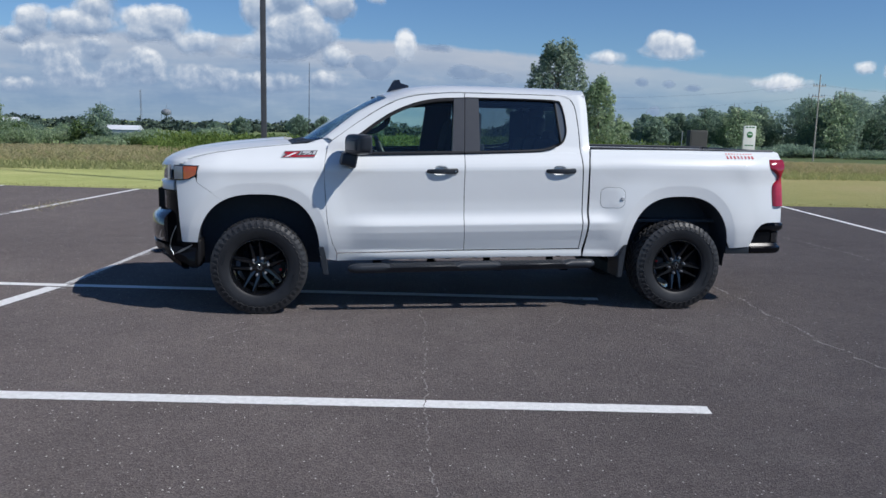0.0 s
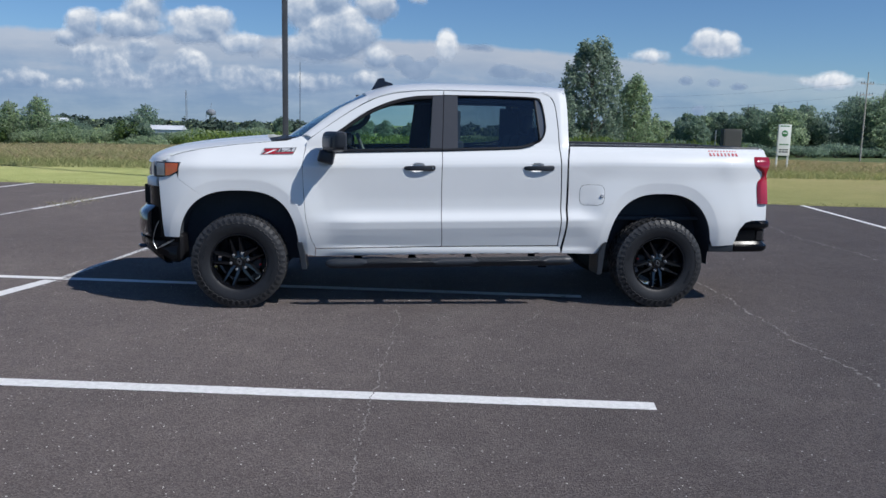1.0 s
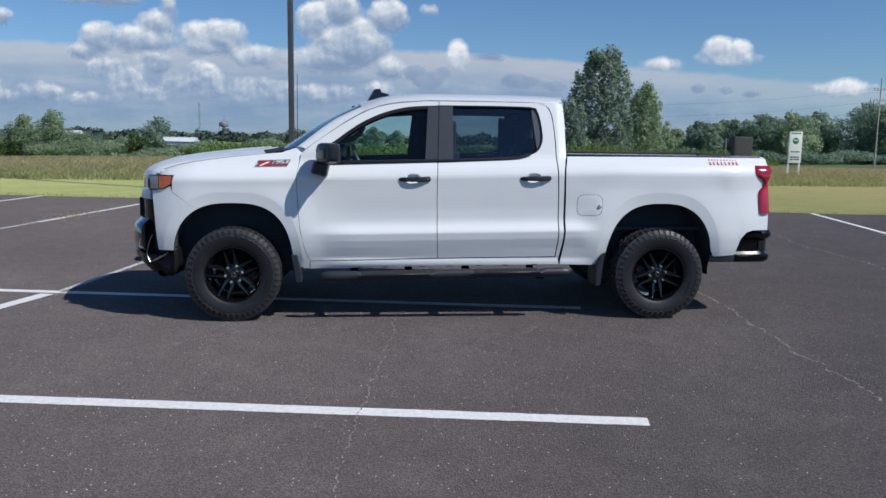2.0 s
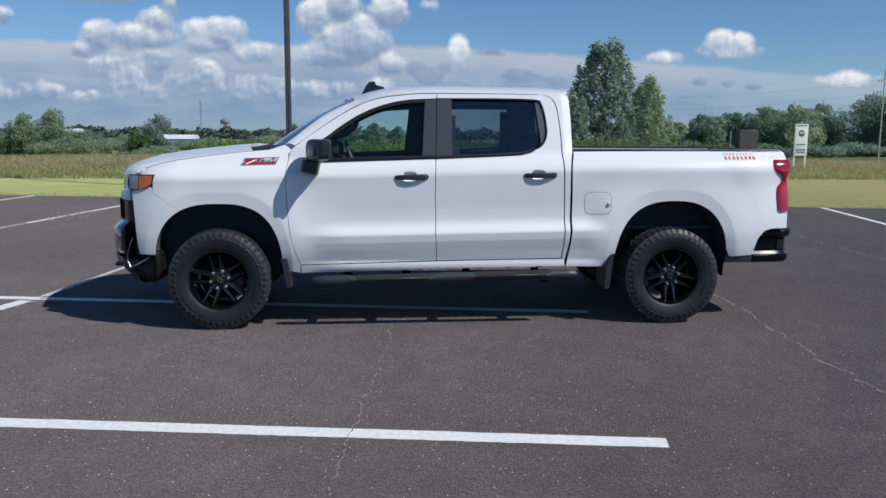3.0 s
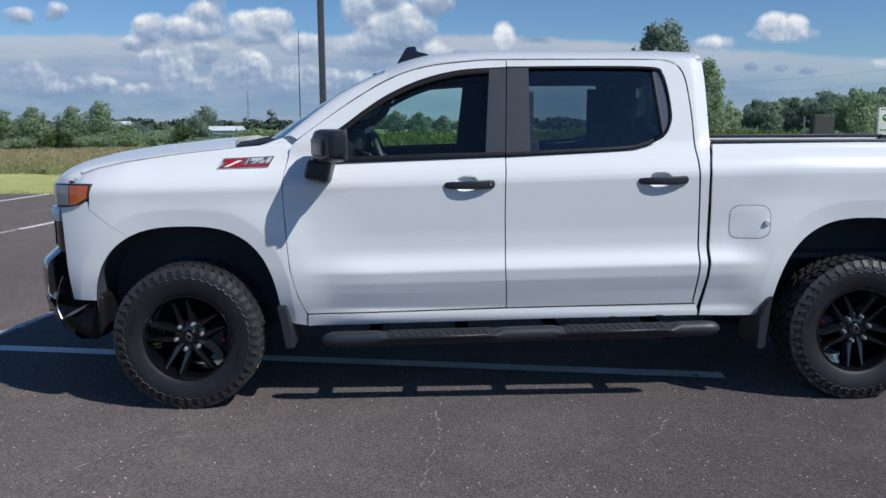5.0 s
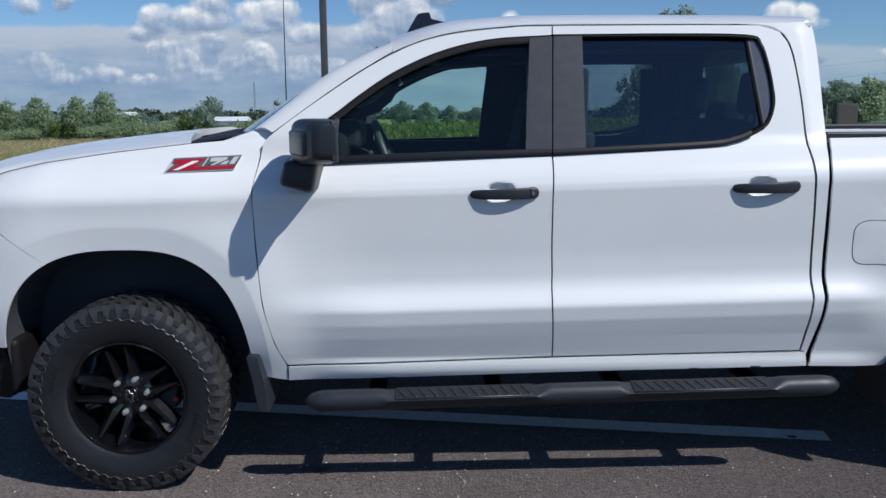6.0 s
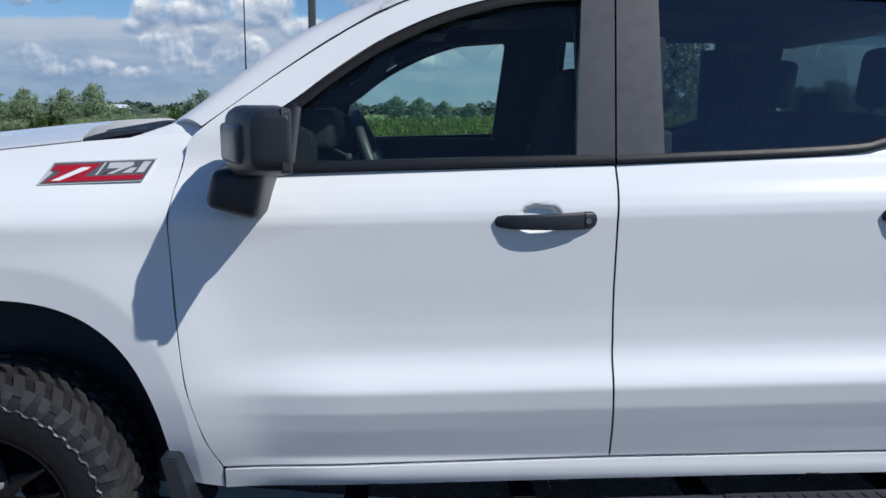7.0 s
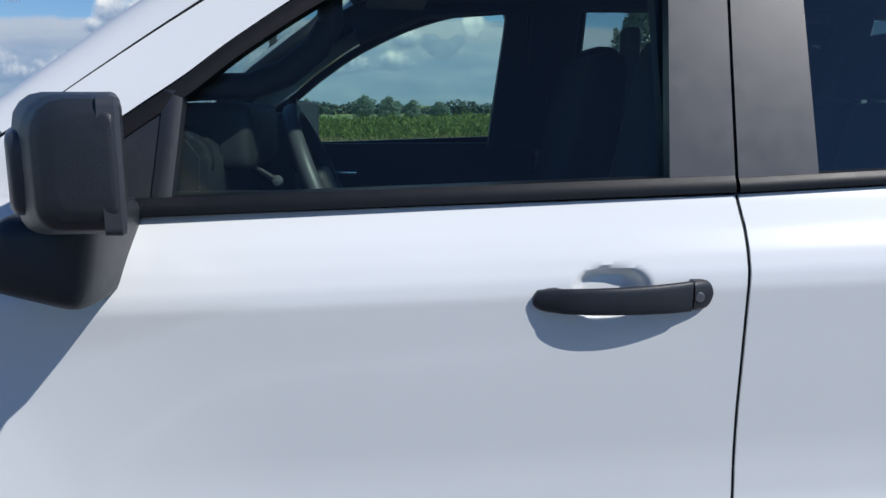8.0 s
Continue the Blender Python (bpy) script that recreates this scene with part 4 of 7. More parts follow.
def arch_a(x, z, arch):
    cx, wf, wr, nf, nr, h = arch
    dx, dz = np.abs(x - cx), np.maximum(np.asarray(z) - HUB_Z, 0)
    front = x < cx
    w, n = np.where(front, wf, wr), np.where(front, nf, nr)
    return ((dx / w) ** n + (dz / h) ** n) ** (1 / n)


def arch_line(arch, a0, a1, count=26):
    """Points of a wheel arch's lip between two angles (degrees, 180 is ahead)."""
    cx, wf, wr, nf, nr, h = arch
    out = []
    for a in np.linspace(radians(a0), radians(a1), count):
        c, s = math.cos(a), math.sin(a)
        w, n = (wf, nf) if c < 0 else (wr, nr)
        out.append((cx + w * math.copysign(abs(c) ** (2 / n), c), HUB_Z + h * abs(s) ** (2 / n)))
    return out


def side(x, z):
    """The flank's depth at a place of the side view."""
    x, z = np.asarray(x, float), np.asarray(z, float)
    # the creases climb a little towards the tail
    zs = z - np.minimum(x - 1.74, 1.6) * np.interp(z, [.55, .64, 1.15, 1.25, 1.40, 1.46], [0, .018, .018, .027, .027, 0])
    sharp = sum(np.interp(zs + d, PZ, PY) for d in (-.005, -.0025, 0, .0025, .005)) / 5
    smooth = sum(np.interp(zs + d, PZ, PY) for d in np.linspace(-.028, .028, 13)) / 13
    mid = smoothstep(.805, .86, zs) * (1 - smoothstep(1.19, 1.25, zs))
    sharp = mid * smooth + (1 - mid) * sharp
    soft = sum(np.interp(z + d, BZ, BY) for d in (-.05, -.025, 0, .025, .05)) / 5
    w = smoothstep(.55, 1.05, x) * (1 - smoothstep(2.98, 3.22, x))
    up = smoothstep(1.10, 1.25, z) * smoothstep(-.55, -.10, x)
    w = np.maximum(w, up)
    y = w * sharp + (1 - w) * soft
    for arch in ARCHES:
        a = arch_a(x, z, arch)
        y = y - .013 * (1 - smoothstep(1.15, 1.6, a)) + .012 * np.clip((1.15 - a) / .15, 0, 1)
    y = y + .55 * np.maximum(-.30 - x, 0) ** 2
    y = y + .06 * smoothstep(4.35, 4.88, x) * smoothstep(.7, 1.3, z) + .035 * smoothstep(4.3, 4.85, x)
    return y


def hood_z(d):
    return np.interp(d, [0, .03, .08, .15, .3, .6, .9, 1.05, 1.2], [1.235, 1.278, 1.308, 1.330, 1.363, 1.405, 1.438, 1.451, 1.466])


def fender_side(x, z):
    """The front wing: the flank rolled over towards the bonnet's seam."""
    top = hood_z(np.asarray(x) + .63) - .004
    t = np.clip((z - (top - .16)) / .16, 0, 1)
    y = side(x, z)
    return y + t ** 3 * (.152 - y)


def cups(x, z):
    """Hollows behind the door handles: flat-bottomed, with steep rims."""
    d = 0
    for cx in (1.532, 2.589):
        zc = 1.238 + (.016 if cx > 2 else 0)
        e = (np.abs((x - cx) / .062) ** 3.2 + np.abs((z - zc) / .042) ** 2.6) ** (1 / 2.8)
        d = d + .026 * (1 - smoothstep(.62, 1.02, e))
    return d


def door_side(x, z):
    return side(x, z) + cups(x, z)


def panel(name, g, depth, parent, label="", material=None, fold=.03, lift=0.0):
    """A body panel: a grid in the side view laid on the flank, with folded edges."""
    bm = bmesh.new()
    y = depth(g[..., 0], g[..., 1]) + lift
    grid_mesh(bm, np.stack([g[..., 0], y, g[..., 1]], -1), (0, fold, 0))
    return part(name, bm, material or PAINT, parent, label)


def build_truck():
    truck = thing("pickup_truck", "white crew-cab pickup truck with black wheels, parked on asphalt", "truck")
    both = []

    # front wing
    keys = [(118, -.499, 1.113), (112, -.494, 1.165), (108, -.482, 1.253), (104, -.60, 1.255), (101, -.655, 1.259), (99, -.62, 1.269), (97, -.58, 1.310), (94, -.5, 1.345), (86, -.25, 1.395),
            (76, .1, 1.435), (66, .4, 1.453), (58, .598, 1.468), (50, .560, 1.39), (40, .537, 1.24), (30, .547, 1.01), (20, .567, .78), (12, .608, .61), (6, .646, .52), (3, .645, .448)]
    s = np.arange(len(keys))
    q = np.linspace(0, len(keys) - 1, 150)
    ang = np.interp(q, s, [k[0] for k in keys])
    outer = np.stack([np.interp(q, s, [k[i] for k in keys]) for i in (1, 2)], 1)
    top = (ang <= 97) & (ang >= 58)
    outer[top, 1] = hood_z(outer[top, 0] + .63) - .004
    inner = np.array([arch_line(ARCHES[0], a, a, 1)[0] for a in ang])
    v = (np.linspace(0, 1, 44) ** 1.25)[None, :, None]
    g = inner[:, None] * (1 - v) + outer[:, None] * v
    both.append(panel("front_wing", g, fender_side, truck, fold=.012))
    # lower front corner
    lip = arch_line(ARCHES[0], 167, 118.15, 18)
    g = coons([(-.632, .612), lip[0]], [(-.672, 1.117), (-.565, 1.132), (-.510, 1.156), (-.5020, 1.1105), lip[-1]], [(-.632, .612), (-.650, .85), (-.664, 1.02), (-.672, 1.117)], lip, 30, 30, (False, False, False, False))
    both.append(panel("front_corner", g, side, truck, fold=.012))

    # doors
    handles = []
    front_low = coons([(.652, .522), (1.7535, .548)], [(.568, 1.40), (.66, 1.374), (.76, 1.351), (1.2, 1.363), (1.7475, 1.378)],
                      [(.652, .522), (.614, .61), (.573, .78), (.553, 1.01), (.543, 1.24), (.568, 1.40)],
                      [(1.7535, .548), (1.7500, .64), (1.7405, .775), (1.7445, .90), (1.7405, 1.05), (1.7405, 1.24), (1.7475, 1.378)], 210, 130, (False, False, True, False))
    front_up = coons([(.66, 1.372), (.722, 1.39), (.732, 1.46), (.80, 1.512), (.88, 1.567), (.97, 1.635), (1.11, 1.725), (1.30, 1.808), (1.51, 1.857), (1.7665, 1.874)],
                     [(.568, 1.40), (.605, 1.468), (.88, 1.665), (1.11, 1.80), (1.32, 1.872), (1.59, 1.902), (1.7675, 1.908)],
                     [(.66, 1.372), (.568, 1.40)], [(1.7665, 1.874), (1.7675, 1.908)], 80, 6)
    rear_low = coons([(1.7595, .548), (2.801, .562)], [(1.7535, 1.379), (2.37, 1.407), (2.52, 1.430), (2.66, 1.43), (2.800, 1.40)],
                     [(1.7595, .548), (1.7560, .64), (1.7465, .775), (1.7505, .90), (1.7465, 1.05), (1.7465, 1.24), (1.7535, 1.379)], [(2.801, .562), (2.811, .72), (2.813, .95), (2.808, 1.12), (2.800, 1.30), (2.800, 1.40)], 210, 130, (False, True, False, True))
    rear_up = coons([(2.52, 1.428), (2.64, 1.485), (2.687, 1.575), (2.688, 1.66), (2.675, 1.76), (2.653, 1.835), (2.604, 1.870), (2.3, 1.878), (1.7725, 1.876)],
                    [(2.800, 1.40), (2.799, 1.47), (2.797, 1.58), (2.788, 1.70), (2.774, 1.80), (2.748, 1.860), (2.685, 1.905), (2.45, 1.912), (1.7735, 1.910)],
                    [(2.52, 1.430), (2.66, 1.43), (2.800, 1.40)], [(1.7725, 1.876), (1.7735, 1.910)], 90, 8)
    doors = []
    for name, low_g, up_g, hx, hz in (("front_door", front_low, front_up, 1.548, 1.235), ("rear_door", rear_low, rear_up, 2.605, 1.252)):
        bm = bmesh.new()
        for g in (low_g, up_g):
            y = door_side(g[..., 0], g[..., 1])
            grid_mesh(bm, np.stack([g[..., 0], y, g[..., 1]], -1), (0, .03, 0))
        door = part(name, bm, PAINT, truck)
        doors.append(door)
        other = mirrored(door)
        for holder, flip in ((door, False), (other, True)):
            h = door_handle(holder, hx, hz, name == "front_door")
            if flip:
                for o in h:
                    mirrored(o)
                    bpy.data.objects.remove(o)

    # sill under the doors
    g = coons([(.650, .447), (1.77, .476), (2.835, .492)], [(.655, .512), (1.76, .538), (2.828, .552)], [(.650, .447), (.655, .512)], [(2.835, .492), (2.828, .552)], 60, 8)
    both.append(panel("sill", g, lambda x, z: side(x, z) - .004, truck))
    for cx in (1.08, 1.30, 1.62, 1.86, 2.12, 2.36, 2.62):
        bm = bmesh.new()
        cz = float(np.interp(cx, [.65, 2.835], [.449, .494])) + .001
        cy = float(side(cx, cz)) - .006
        add_box(bm, cx - .022, cx + .022, cy, cy + .012, cz - .004, cz + .004, .002, 1)
        mirrored(part("sill_clip", bm, SEAL, truck))
    # rear cab corner
    g = coons([(2.811, .565), (2.834, .545)], [(2.53, 1.918), (2.872, 1.925)],
              [(2.811, .565), (2.821, .72), (2.823, .95), (2.818, 1.12), (2.810, 1.32), (2.809, 1.41), (2.805, 1.585), (2.796, 1.70), (2.782, 1.803), (2.755, 1.866), (2.69, 1.911), (2.53, 1.918)],
              [(2.834, .545), (2.858, .71), (2.864, .95), (2.862, 1.12), (2.860, 1.30), (2.878, 1.39), (2.893, 1.45), (2.898, 1.60), (2.895, 1.79), (2.885, 1.89), (2.872, 1.925)], 10, 70)
    both.append(panel("rear_cab_pillar", g, lambda x, z: side(x, z) + .35 * np.maximum(x - 2.83, 0) * smoothstep(1.3, 1.6, z), truck, fold=.05))
    # the corner's turn towards the rear glass
    edge = spline([(2.834, .545), (2.858, .71), (2.864, .95), (2.862, 1.12), (2.860, 1.30), (2.878, 1.39), (2.893, 1.45), (2.898, 1.60), (2.895, 1.79), (2.885, 1.89), (2.872, 1.925)], 60)
    ey = side(edge[:, 0], edge[:, 1]) + .35 * np.maximum(edge[:, 0] - 2.83, 0) * smoothstep(1.3, 1.6, edge[:, 1])
    rows = []
    for t in np.linspace(0, 1, 8):
        rows.append(np.stack([edge[:, 0] - .004 + .006 * math.sin(t * math.pi / 2), ey + .012 + (np.where(edge[:, 1] > 1.43, .285, .40) - ey) * (1 - math.cos(t * math.pi / 2)), edge[:, 1] + .012 * t], 1))
    bm = bmesh.new()
    grid_mesh(bm, np.stack(rows, 0), (-.02, 0, 0))
    both.append(part("rear_cab_corner", bm, PAINT, truck))
    # windscreen pillar: between the doors' upper seam and the glass
    drip = [(.612, 1.478), (.885, 1.675), (1.0, 1.748), (1.105, 1.810)]
    d = spline(drip, 40)
    a = np.stack([d[:, 0], side(d[:, 0], d[:, 1]) + .004, d[:, 1]], 1)
    e = spline([(.527, .171, 1.491), (.803, .266, 1.704), (.967, .321, 1.799), (1.087, .367, 1.854)], 40)
    rows = [a * (1 - t) + e * t + np.array([0, 0, 1]) * .014 * math.sin(t * math.pi) for t in np.linspace(0, 1, 7)]
    bm = bmesh.new()
    grid_mesh(bm, np.stack(rows, 1), (.01, .03, -.02))
    both.append(part("windscreen_pillar", bm, PAINT, truck))

    # dark seal in the seam over the doors
    bm = bmesh.new()
    line = spline([(.606, 1.474), (.882, 1.670), (1.11, 1.806), (1.32, 1.877), (1.59, 1.909), (1.78, 1.915), (2.3, 1.916), (2.47, 1.915), (2.687, 1.908), (2.7515, 1.863), (2.778, 1.802), (2.792, 1.70), (2.801, 1.583), (2.804, 1.47), (2.8045, 1.405), (2.805, 1.32), (2.813, 1.12), (2.818, .95), (2.816, .72), (2.806, .563)], 120)
    add_tube(bm, [(x, float(side(x, z)) + .006, z) for x, z in line], .0024, 6)
    both.append(part("door_seal", bm, SEAL, truck))
    # dark strip in the seam between the doors
    g = coons([(1.7530, .552), (1.7600, .552)], [(1.7470, 1.377), (1.7540, 1.377)], [(1.7530, .552), (1.7495, .64), (1.7400, .775), (1.7440, .90), (1.7400, 1.05), (1.7400, 1.24), (1.7470, 1.377)], [(1.7600, .552), (1.7565, .64), (1.7470, .775), (1.7510, .90), (1.7470, 1.05), (1.7470, 1.24), (1.7540, 1.377)], 3, 110, (False, False, False, False))
    both.append(panel("seam_strip", g, side, truck, material=SEAL, fold=.01, lift=.004))
    # black strip that stands in for the shade deep between cab and bed
    bm = bmesh.new()
    zz = np.linspace(.50, 1.43, 30)
    xa, xb = np.interp(zz, [.5, .72, 1.0, 1.3, 1.43], [2.820, 2.848, 2.852, 2.850, 2.880]), np.interp(zz, [.5, .72, 1.0, 1.3, 1.43], [2.872, 2.896, 2.905, 2.894, 2.920])
    grid_mesh(bm, np.stack([np.stack([xa, side(xa, zz) + .045, zz], 1), np.stack([xb, side(xb, zz) + .045, zz], 1)], 0), (0, .03, 0))
    both.append(part("gap_filler", bm, SEAL, truck))

    # bed flank
    low = [(2.850, .490), (3.165, .484), (3.228, .515)] + arch_line(ARCHES[1], 168, 15, 34) + [(4.262, .562), (4.462, .575), (4.500, .72), (4.555, .785), (4.62, .803), (4.758, .806)]
    g = coons(low, [(2.907, 1.443), (3.8, 1.450), (4.766, 1.450)], [(2.850, .490), (2.876, .70), (2.884, 1.0), (2.876, 1.30), (2.896, 1.40), (2.907, 1.443)],
              [(4.758, .806), (4.764, 1.0), (4.770, 1.38), (4.774, 1.43), (4.766, 1.450)], 150, 80, (False, True, True, True))

    def bed_side(x, z):
        return side(x, z) + .03 * smoothstep(1.435, 1.465, z)

    bed = panel("bed_flank", g, bed_side, truck, fold=.012)
    both.append(bed)
    for p in list(both):
        mirrored(p)

    # fuel flap: a raised rounded plate and its round lock
    out = spline([(2.985, 1.03), (2.99, 1.085), (3.03, 1.11), (3.10, 1.112), (3.17, 1.108), (3.205, 1.075), (3.207, 1.02), (3.20, .96), (3.16, .932), (3.09, .93), (3.02, .932), (2.99, .96), (2.985, 1.03)], 48)[:-1]
    mid = out.mean(0)
    bm = bmesh.new()
    rings = []
    for k, lift in ((1.0, .002), (.985, -.0008), (.90, -.0014), (.5, -.0014)):
        q = mid + (out - mid) * k
        rings.append([bm.verts.new((x, side(x, z) + lift, z)) for x, z in q])
    for r0, r1 in zip(rings, rings[1:]):
        for k in range(len(r0)):
            bm.faces.new((r0[k], r0[(k + 1) % len(r0)], r1[(k + 1) % len(r0)], r1[k]))
    bm.faces.new(rings[-1])
    flap = part("fuel_flap", bm, PAINT, truck, sharp=25)
    bm = bmesh.new()
    ring = [(x, float(side(x, z)) + .0005, z) for x, z in out]
    add_tube(bm, ring + ring[:1], .0018, 6, False)
    part("flap_gap", bm, SEAL, flap)
    bm = bmesh.new()
    add_lathe(bm, [(.0005, -.012), (.012, -.012), (.016, -.007), (.017, .004)], (3.187, float(side(3.187, 1.015)) - .002, 1.015), 20)
    part("flap_lock", bm, BADGE_SILVER, flap, "bright round lock")

    build_nose(truck)
    build_roof(truck)
    build_glass(truck, doors)
    build_mirrors(truck)
    build_bed(truck)
    build_under(truck)
    build_badges(truck)
    build_cabin(truck)
    for cx in (0.0, 3.745):
        for right in (False, True):
            build_wheel(truck, cx, right)
    for k in range(2):
        build_well(truck, ARCHES[k])
    return truck


def door_handle(door, hx, hz, lock):
    """A black pull handle, bowed off the door, with a keyed end piece."""
    y0 = float(side(hx, hz))
    half_len = .1375

    def bow(t):
        """How far the face stands off the door, and the half height."""
        off = .007 + .029 * (1 - abs(t) ** 2.2)
        tall = (.0185 + .003 * t) * (1 - abs(t) ** (16 if t > 0 else 10)) ** .5 + .003
        return off, tall

    def grip(a, b, n, swell=0.0):
        bm = bmesh.new()
        rings = []
        for t in np.linspace(a, b, n):
            t = math.sin(t * math.pi / 2) if abs(t) < 1 else t
            off, tall = bow(t)
            tall += swell
            back = max(off - .014, -.008) if abs(t) < .74 else -.008
            zc = hz + .003 * t
            x = hx + half_len * t
            outline = []
            for k in range(16):
                q = k * math.tau / 16
                cy, cz = math.cos(q), math.sin(q)
                cy = math.copysign(abs(cy) ** .55, cy)
                cz = math.copysign(abs(cz) ** .55, cz)
                mid, dep = (off + swell + back) / 2, (off + swell - back) / 2
                outline.append(bm.verts.new((x, y0 - mid - dep * cy * (1 - .22 * max(-cz, 0)), zc + tall * cz)))
            rings.append(outline)
        for r0, r1 in zip(rings, rings[1:]):
            for k in range(16):
                bm.faces.new((r0[k], r0[(k + 1) % 16], r1[(k + 1) % 16], r1[k]))
        bm.faces.new(rings[0])
        bm.faces.new(rings[-1][::-1])
        return bm

    made = [part("handle", grip(-1, .52 if lock else 1, 34), PLASTIC, door, "black door handle", sharp=60)]
    for sx in (-.118, .112):
        bm = bmesh.new()
        add_box(bm, hx + sx - .014, hx + sx + .014, y0 - .008, y0 + .012, hz - .013, hz + .013, .005)
        made.append(part("handle_mount", bm, PLASTIC, door))
    if lock:
        made.append(part("handle_end", grip(.545, 1, 16), PLASTIC, door, sharp=60))
        bm = bmesh.new()
        add_lathe(bm, [(.0005, -.0195), (.0065, -.0195), (.0078, -.018), (.0082, -.008)], (hx + .112, y0, hz + .001), 20)
        made.append(part("lock", bm, SILVER, door, "bright key lock"))
    return made


NOSE = [(-.53, .030), (-.60, .050), (-.66, .072), (-.715, .105), (-.78, .18), (-.84, .32), (-.88, .54), (-.90, .95)]


def plan_sweep(bm, plan, profile, start=0.0, end=1.0, both=True, n=60, closed=True):
    """Carry a profile (out, z) round a plan curve, from the left flank round the middle to the right."""
    c = spline(plan, n)
    c = c[int(start * (n - 1)):int(end * (n - 1)) + 1]
    if both:
        c = np.vstack([c, [(x, 2 * MID - y) for x, y in c[-2::-1]]])
    tan = np.gradient(c, axis=0)
    tan /= np.linalg.norm(tan, axis=1)[:, None]
    sgn = -1.0 if c[len(c) // 2][0] < 1.5 else 1.0
    nrm = np.stack([tan[:, 1], -tan[:, 0]], 1)
    if nrm[len(c) // 2][0] * sgn < 0:
        nrm = -nrm
    rings = [[bm.verts.new((x + nx * o, y + ny * o, z)) for o, z in profile] for (x, y), (nx, ny) in zip(c, nrm)]
    m = len(profile)
    for r0, r1 in zip(rings, rings[1:]):
        for k in range(m if closed else m - 1):
            bm.faces.new((r0[k], r0[(k + 1) % m], r1[(k + 1) % m], r1[k]))
    if closed:
        bm.faces.new(rings[0])
        bm.faces.new(rings[-1][::-1])


def build_nose(truck):
    # bonnet
    ys = np.linspace(.1555, 2 * MID - .1555, 80)
    s = np.concatenate([np.linspace(0, .1, 10, endpoint=False), np.linspace(.1, 1, 50)])
    pts = np.zeros((len(s), len(ys), 3))
    for j, y in enumerate(ys):
        q = (abs(MID - y) / .795) ** 2
        x0 = -.63 - .27 * math.sqrt(max(1 - q, 0))
        x1 = .268 - .10 * (1 - q)
        x = x0 + s * (x1 - x0)
        d = x - x0
        crown = .020 * smoothstep(0, .25, d) * smoothstep(0, .25, min(y - .158, 2 * MID - .158 - y))
        dome = .010 * smoothstep(.15, .5, d) * (1 - smoothstep(.28, .40, abs(MID - y)))
        pts[:, j] = np.stack([x, np.full_like(x, y), hood_z(d) + crown + dome], 1)
    bm = bmesh.new()
    grid_mesh(bm, pts, (0, 0, -.03))
    part("bonnet", bm, PAINT, truck)
    # dark seam between bonnet and wing
    bm = bmesh.new()
    xs = np.linspace(-.615, .268, 50)
    add_tube(bm, [(x, .1538, float(hood_z(x + .63)) - .0022) for x in xs], .0011, 6)
    mirrored(part("bonnet_seam", bm, SEAL, truck))
    # cowl between bonnet and glass
    ys = np.linspace(.19, 2 * MID - .19, 113)
    pts = np.zeros((6, 113, 3))
    for j, y in enumerate(ys):
        q = (abs(MID - y) / .795) ** 2
        x1 = .258 - .10 * (1 - q)
        for i, t in enumerate(np.linspace(0, 1, 6)):
            pts[i, j] = (x1 - .012 + (.245 - .055 * (1 - q)) * t, y, 1.425 + .014 * (1 - q) + (.005 if j % 4 < 2 else 0) + .040 * t)
    bm = bmesh.new()
    grid_mesh(bm, pts, (0, 0, -.02))
    cowl = part("cowl_panel", bm, PLASTIC, truck, "black ribbed plastic cowl")
    for sy in (.62, 1.2):
        bm = bmesh.new()
        add_tube(bm, [(.40 - .1, sy - .35, 1.456), (.35, sy, 1.476), (.33, sy + .35, 1.472)], .008, 8)
        part("wiper", bm, PLASTIC, cowl)
    bm = bmesh.new()
    rings = []
    for t in np.linspace(0, 1, 14):
        x = .246 + .190 * t
        h = .004 + .011 * math.sin(math.pi * t) ** .7
        zc = 1.430 + .032 * t
        rings.append([(x, .168, zc), (x, .176, zc + h), (x, .215, zc + h + .004), (x, .26, zc + h - .002), (x, .27, zc - .004)])
    loft(bm, rings)
    mirrored(part("cowl_end", bm, PLASTIC, cowl, sharp=50))

    # painted corner between wing, cowl and pillar
    bm = bmesh.new()
    rings = []
    for x in np.linspace(.405, .612, 16):
        z, h = float(hood_z(x + .63)) - .004, float(np.interp(x, [.405, .53, .612], [.003, .031, .016]))
        rings.append([(x, .149, z - .012), (x, .153, z + .001), (x, .162, z + h * .6), (x, .178, z + h), (x, .186, z + h - .02)])
    loft(bm, rings)
    mirrored(part("wing_corner", bm, PAINT, truck, sharp=60))

    # grille with dark bars
    bm = bmesh.new()
    plan_sweep(bm, NOSE, [(-.07, .84), (-.07, 1.235), (-.12, 1.235), (-.12, .84)], .28)
    grille = part("grille", bm, SEAL, truck, "gloss black grille with horizontal bars")
    for z0, z1, o in ((.875, .905, -.03), (.945, .985, -.03), (1.03, 1.105, -.012), (1.135, 1.165, -.035), (1.19, 1.225, -.035)):
        bm = bmesh.new()
        plan_sweep(bm, NOSE, [(-.06, z0), (o - .012, z0), (o, z0 + .008), (o, z1 - .008), (o - .012, z1), (-.06, z1)], .33)
        part("grille_bar", bm, GLOSS, grille)
    bm = bmesh.new()
    for k in range(11):
        add_box(bm, -.885, -.84, .45 + k * .1, .47 + k * .1, .86, 1.03, .004, 1)
    part("grille_mesh", bm, SEAL, grille)
    # the corner's turn towards the grille
    bm = bmesh.new()
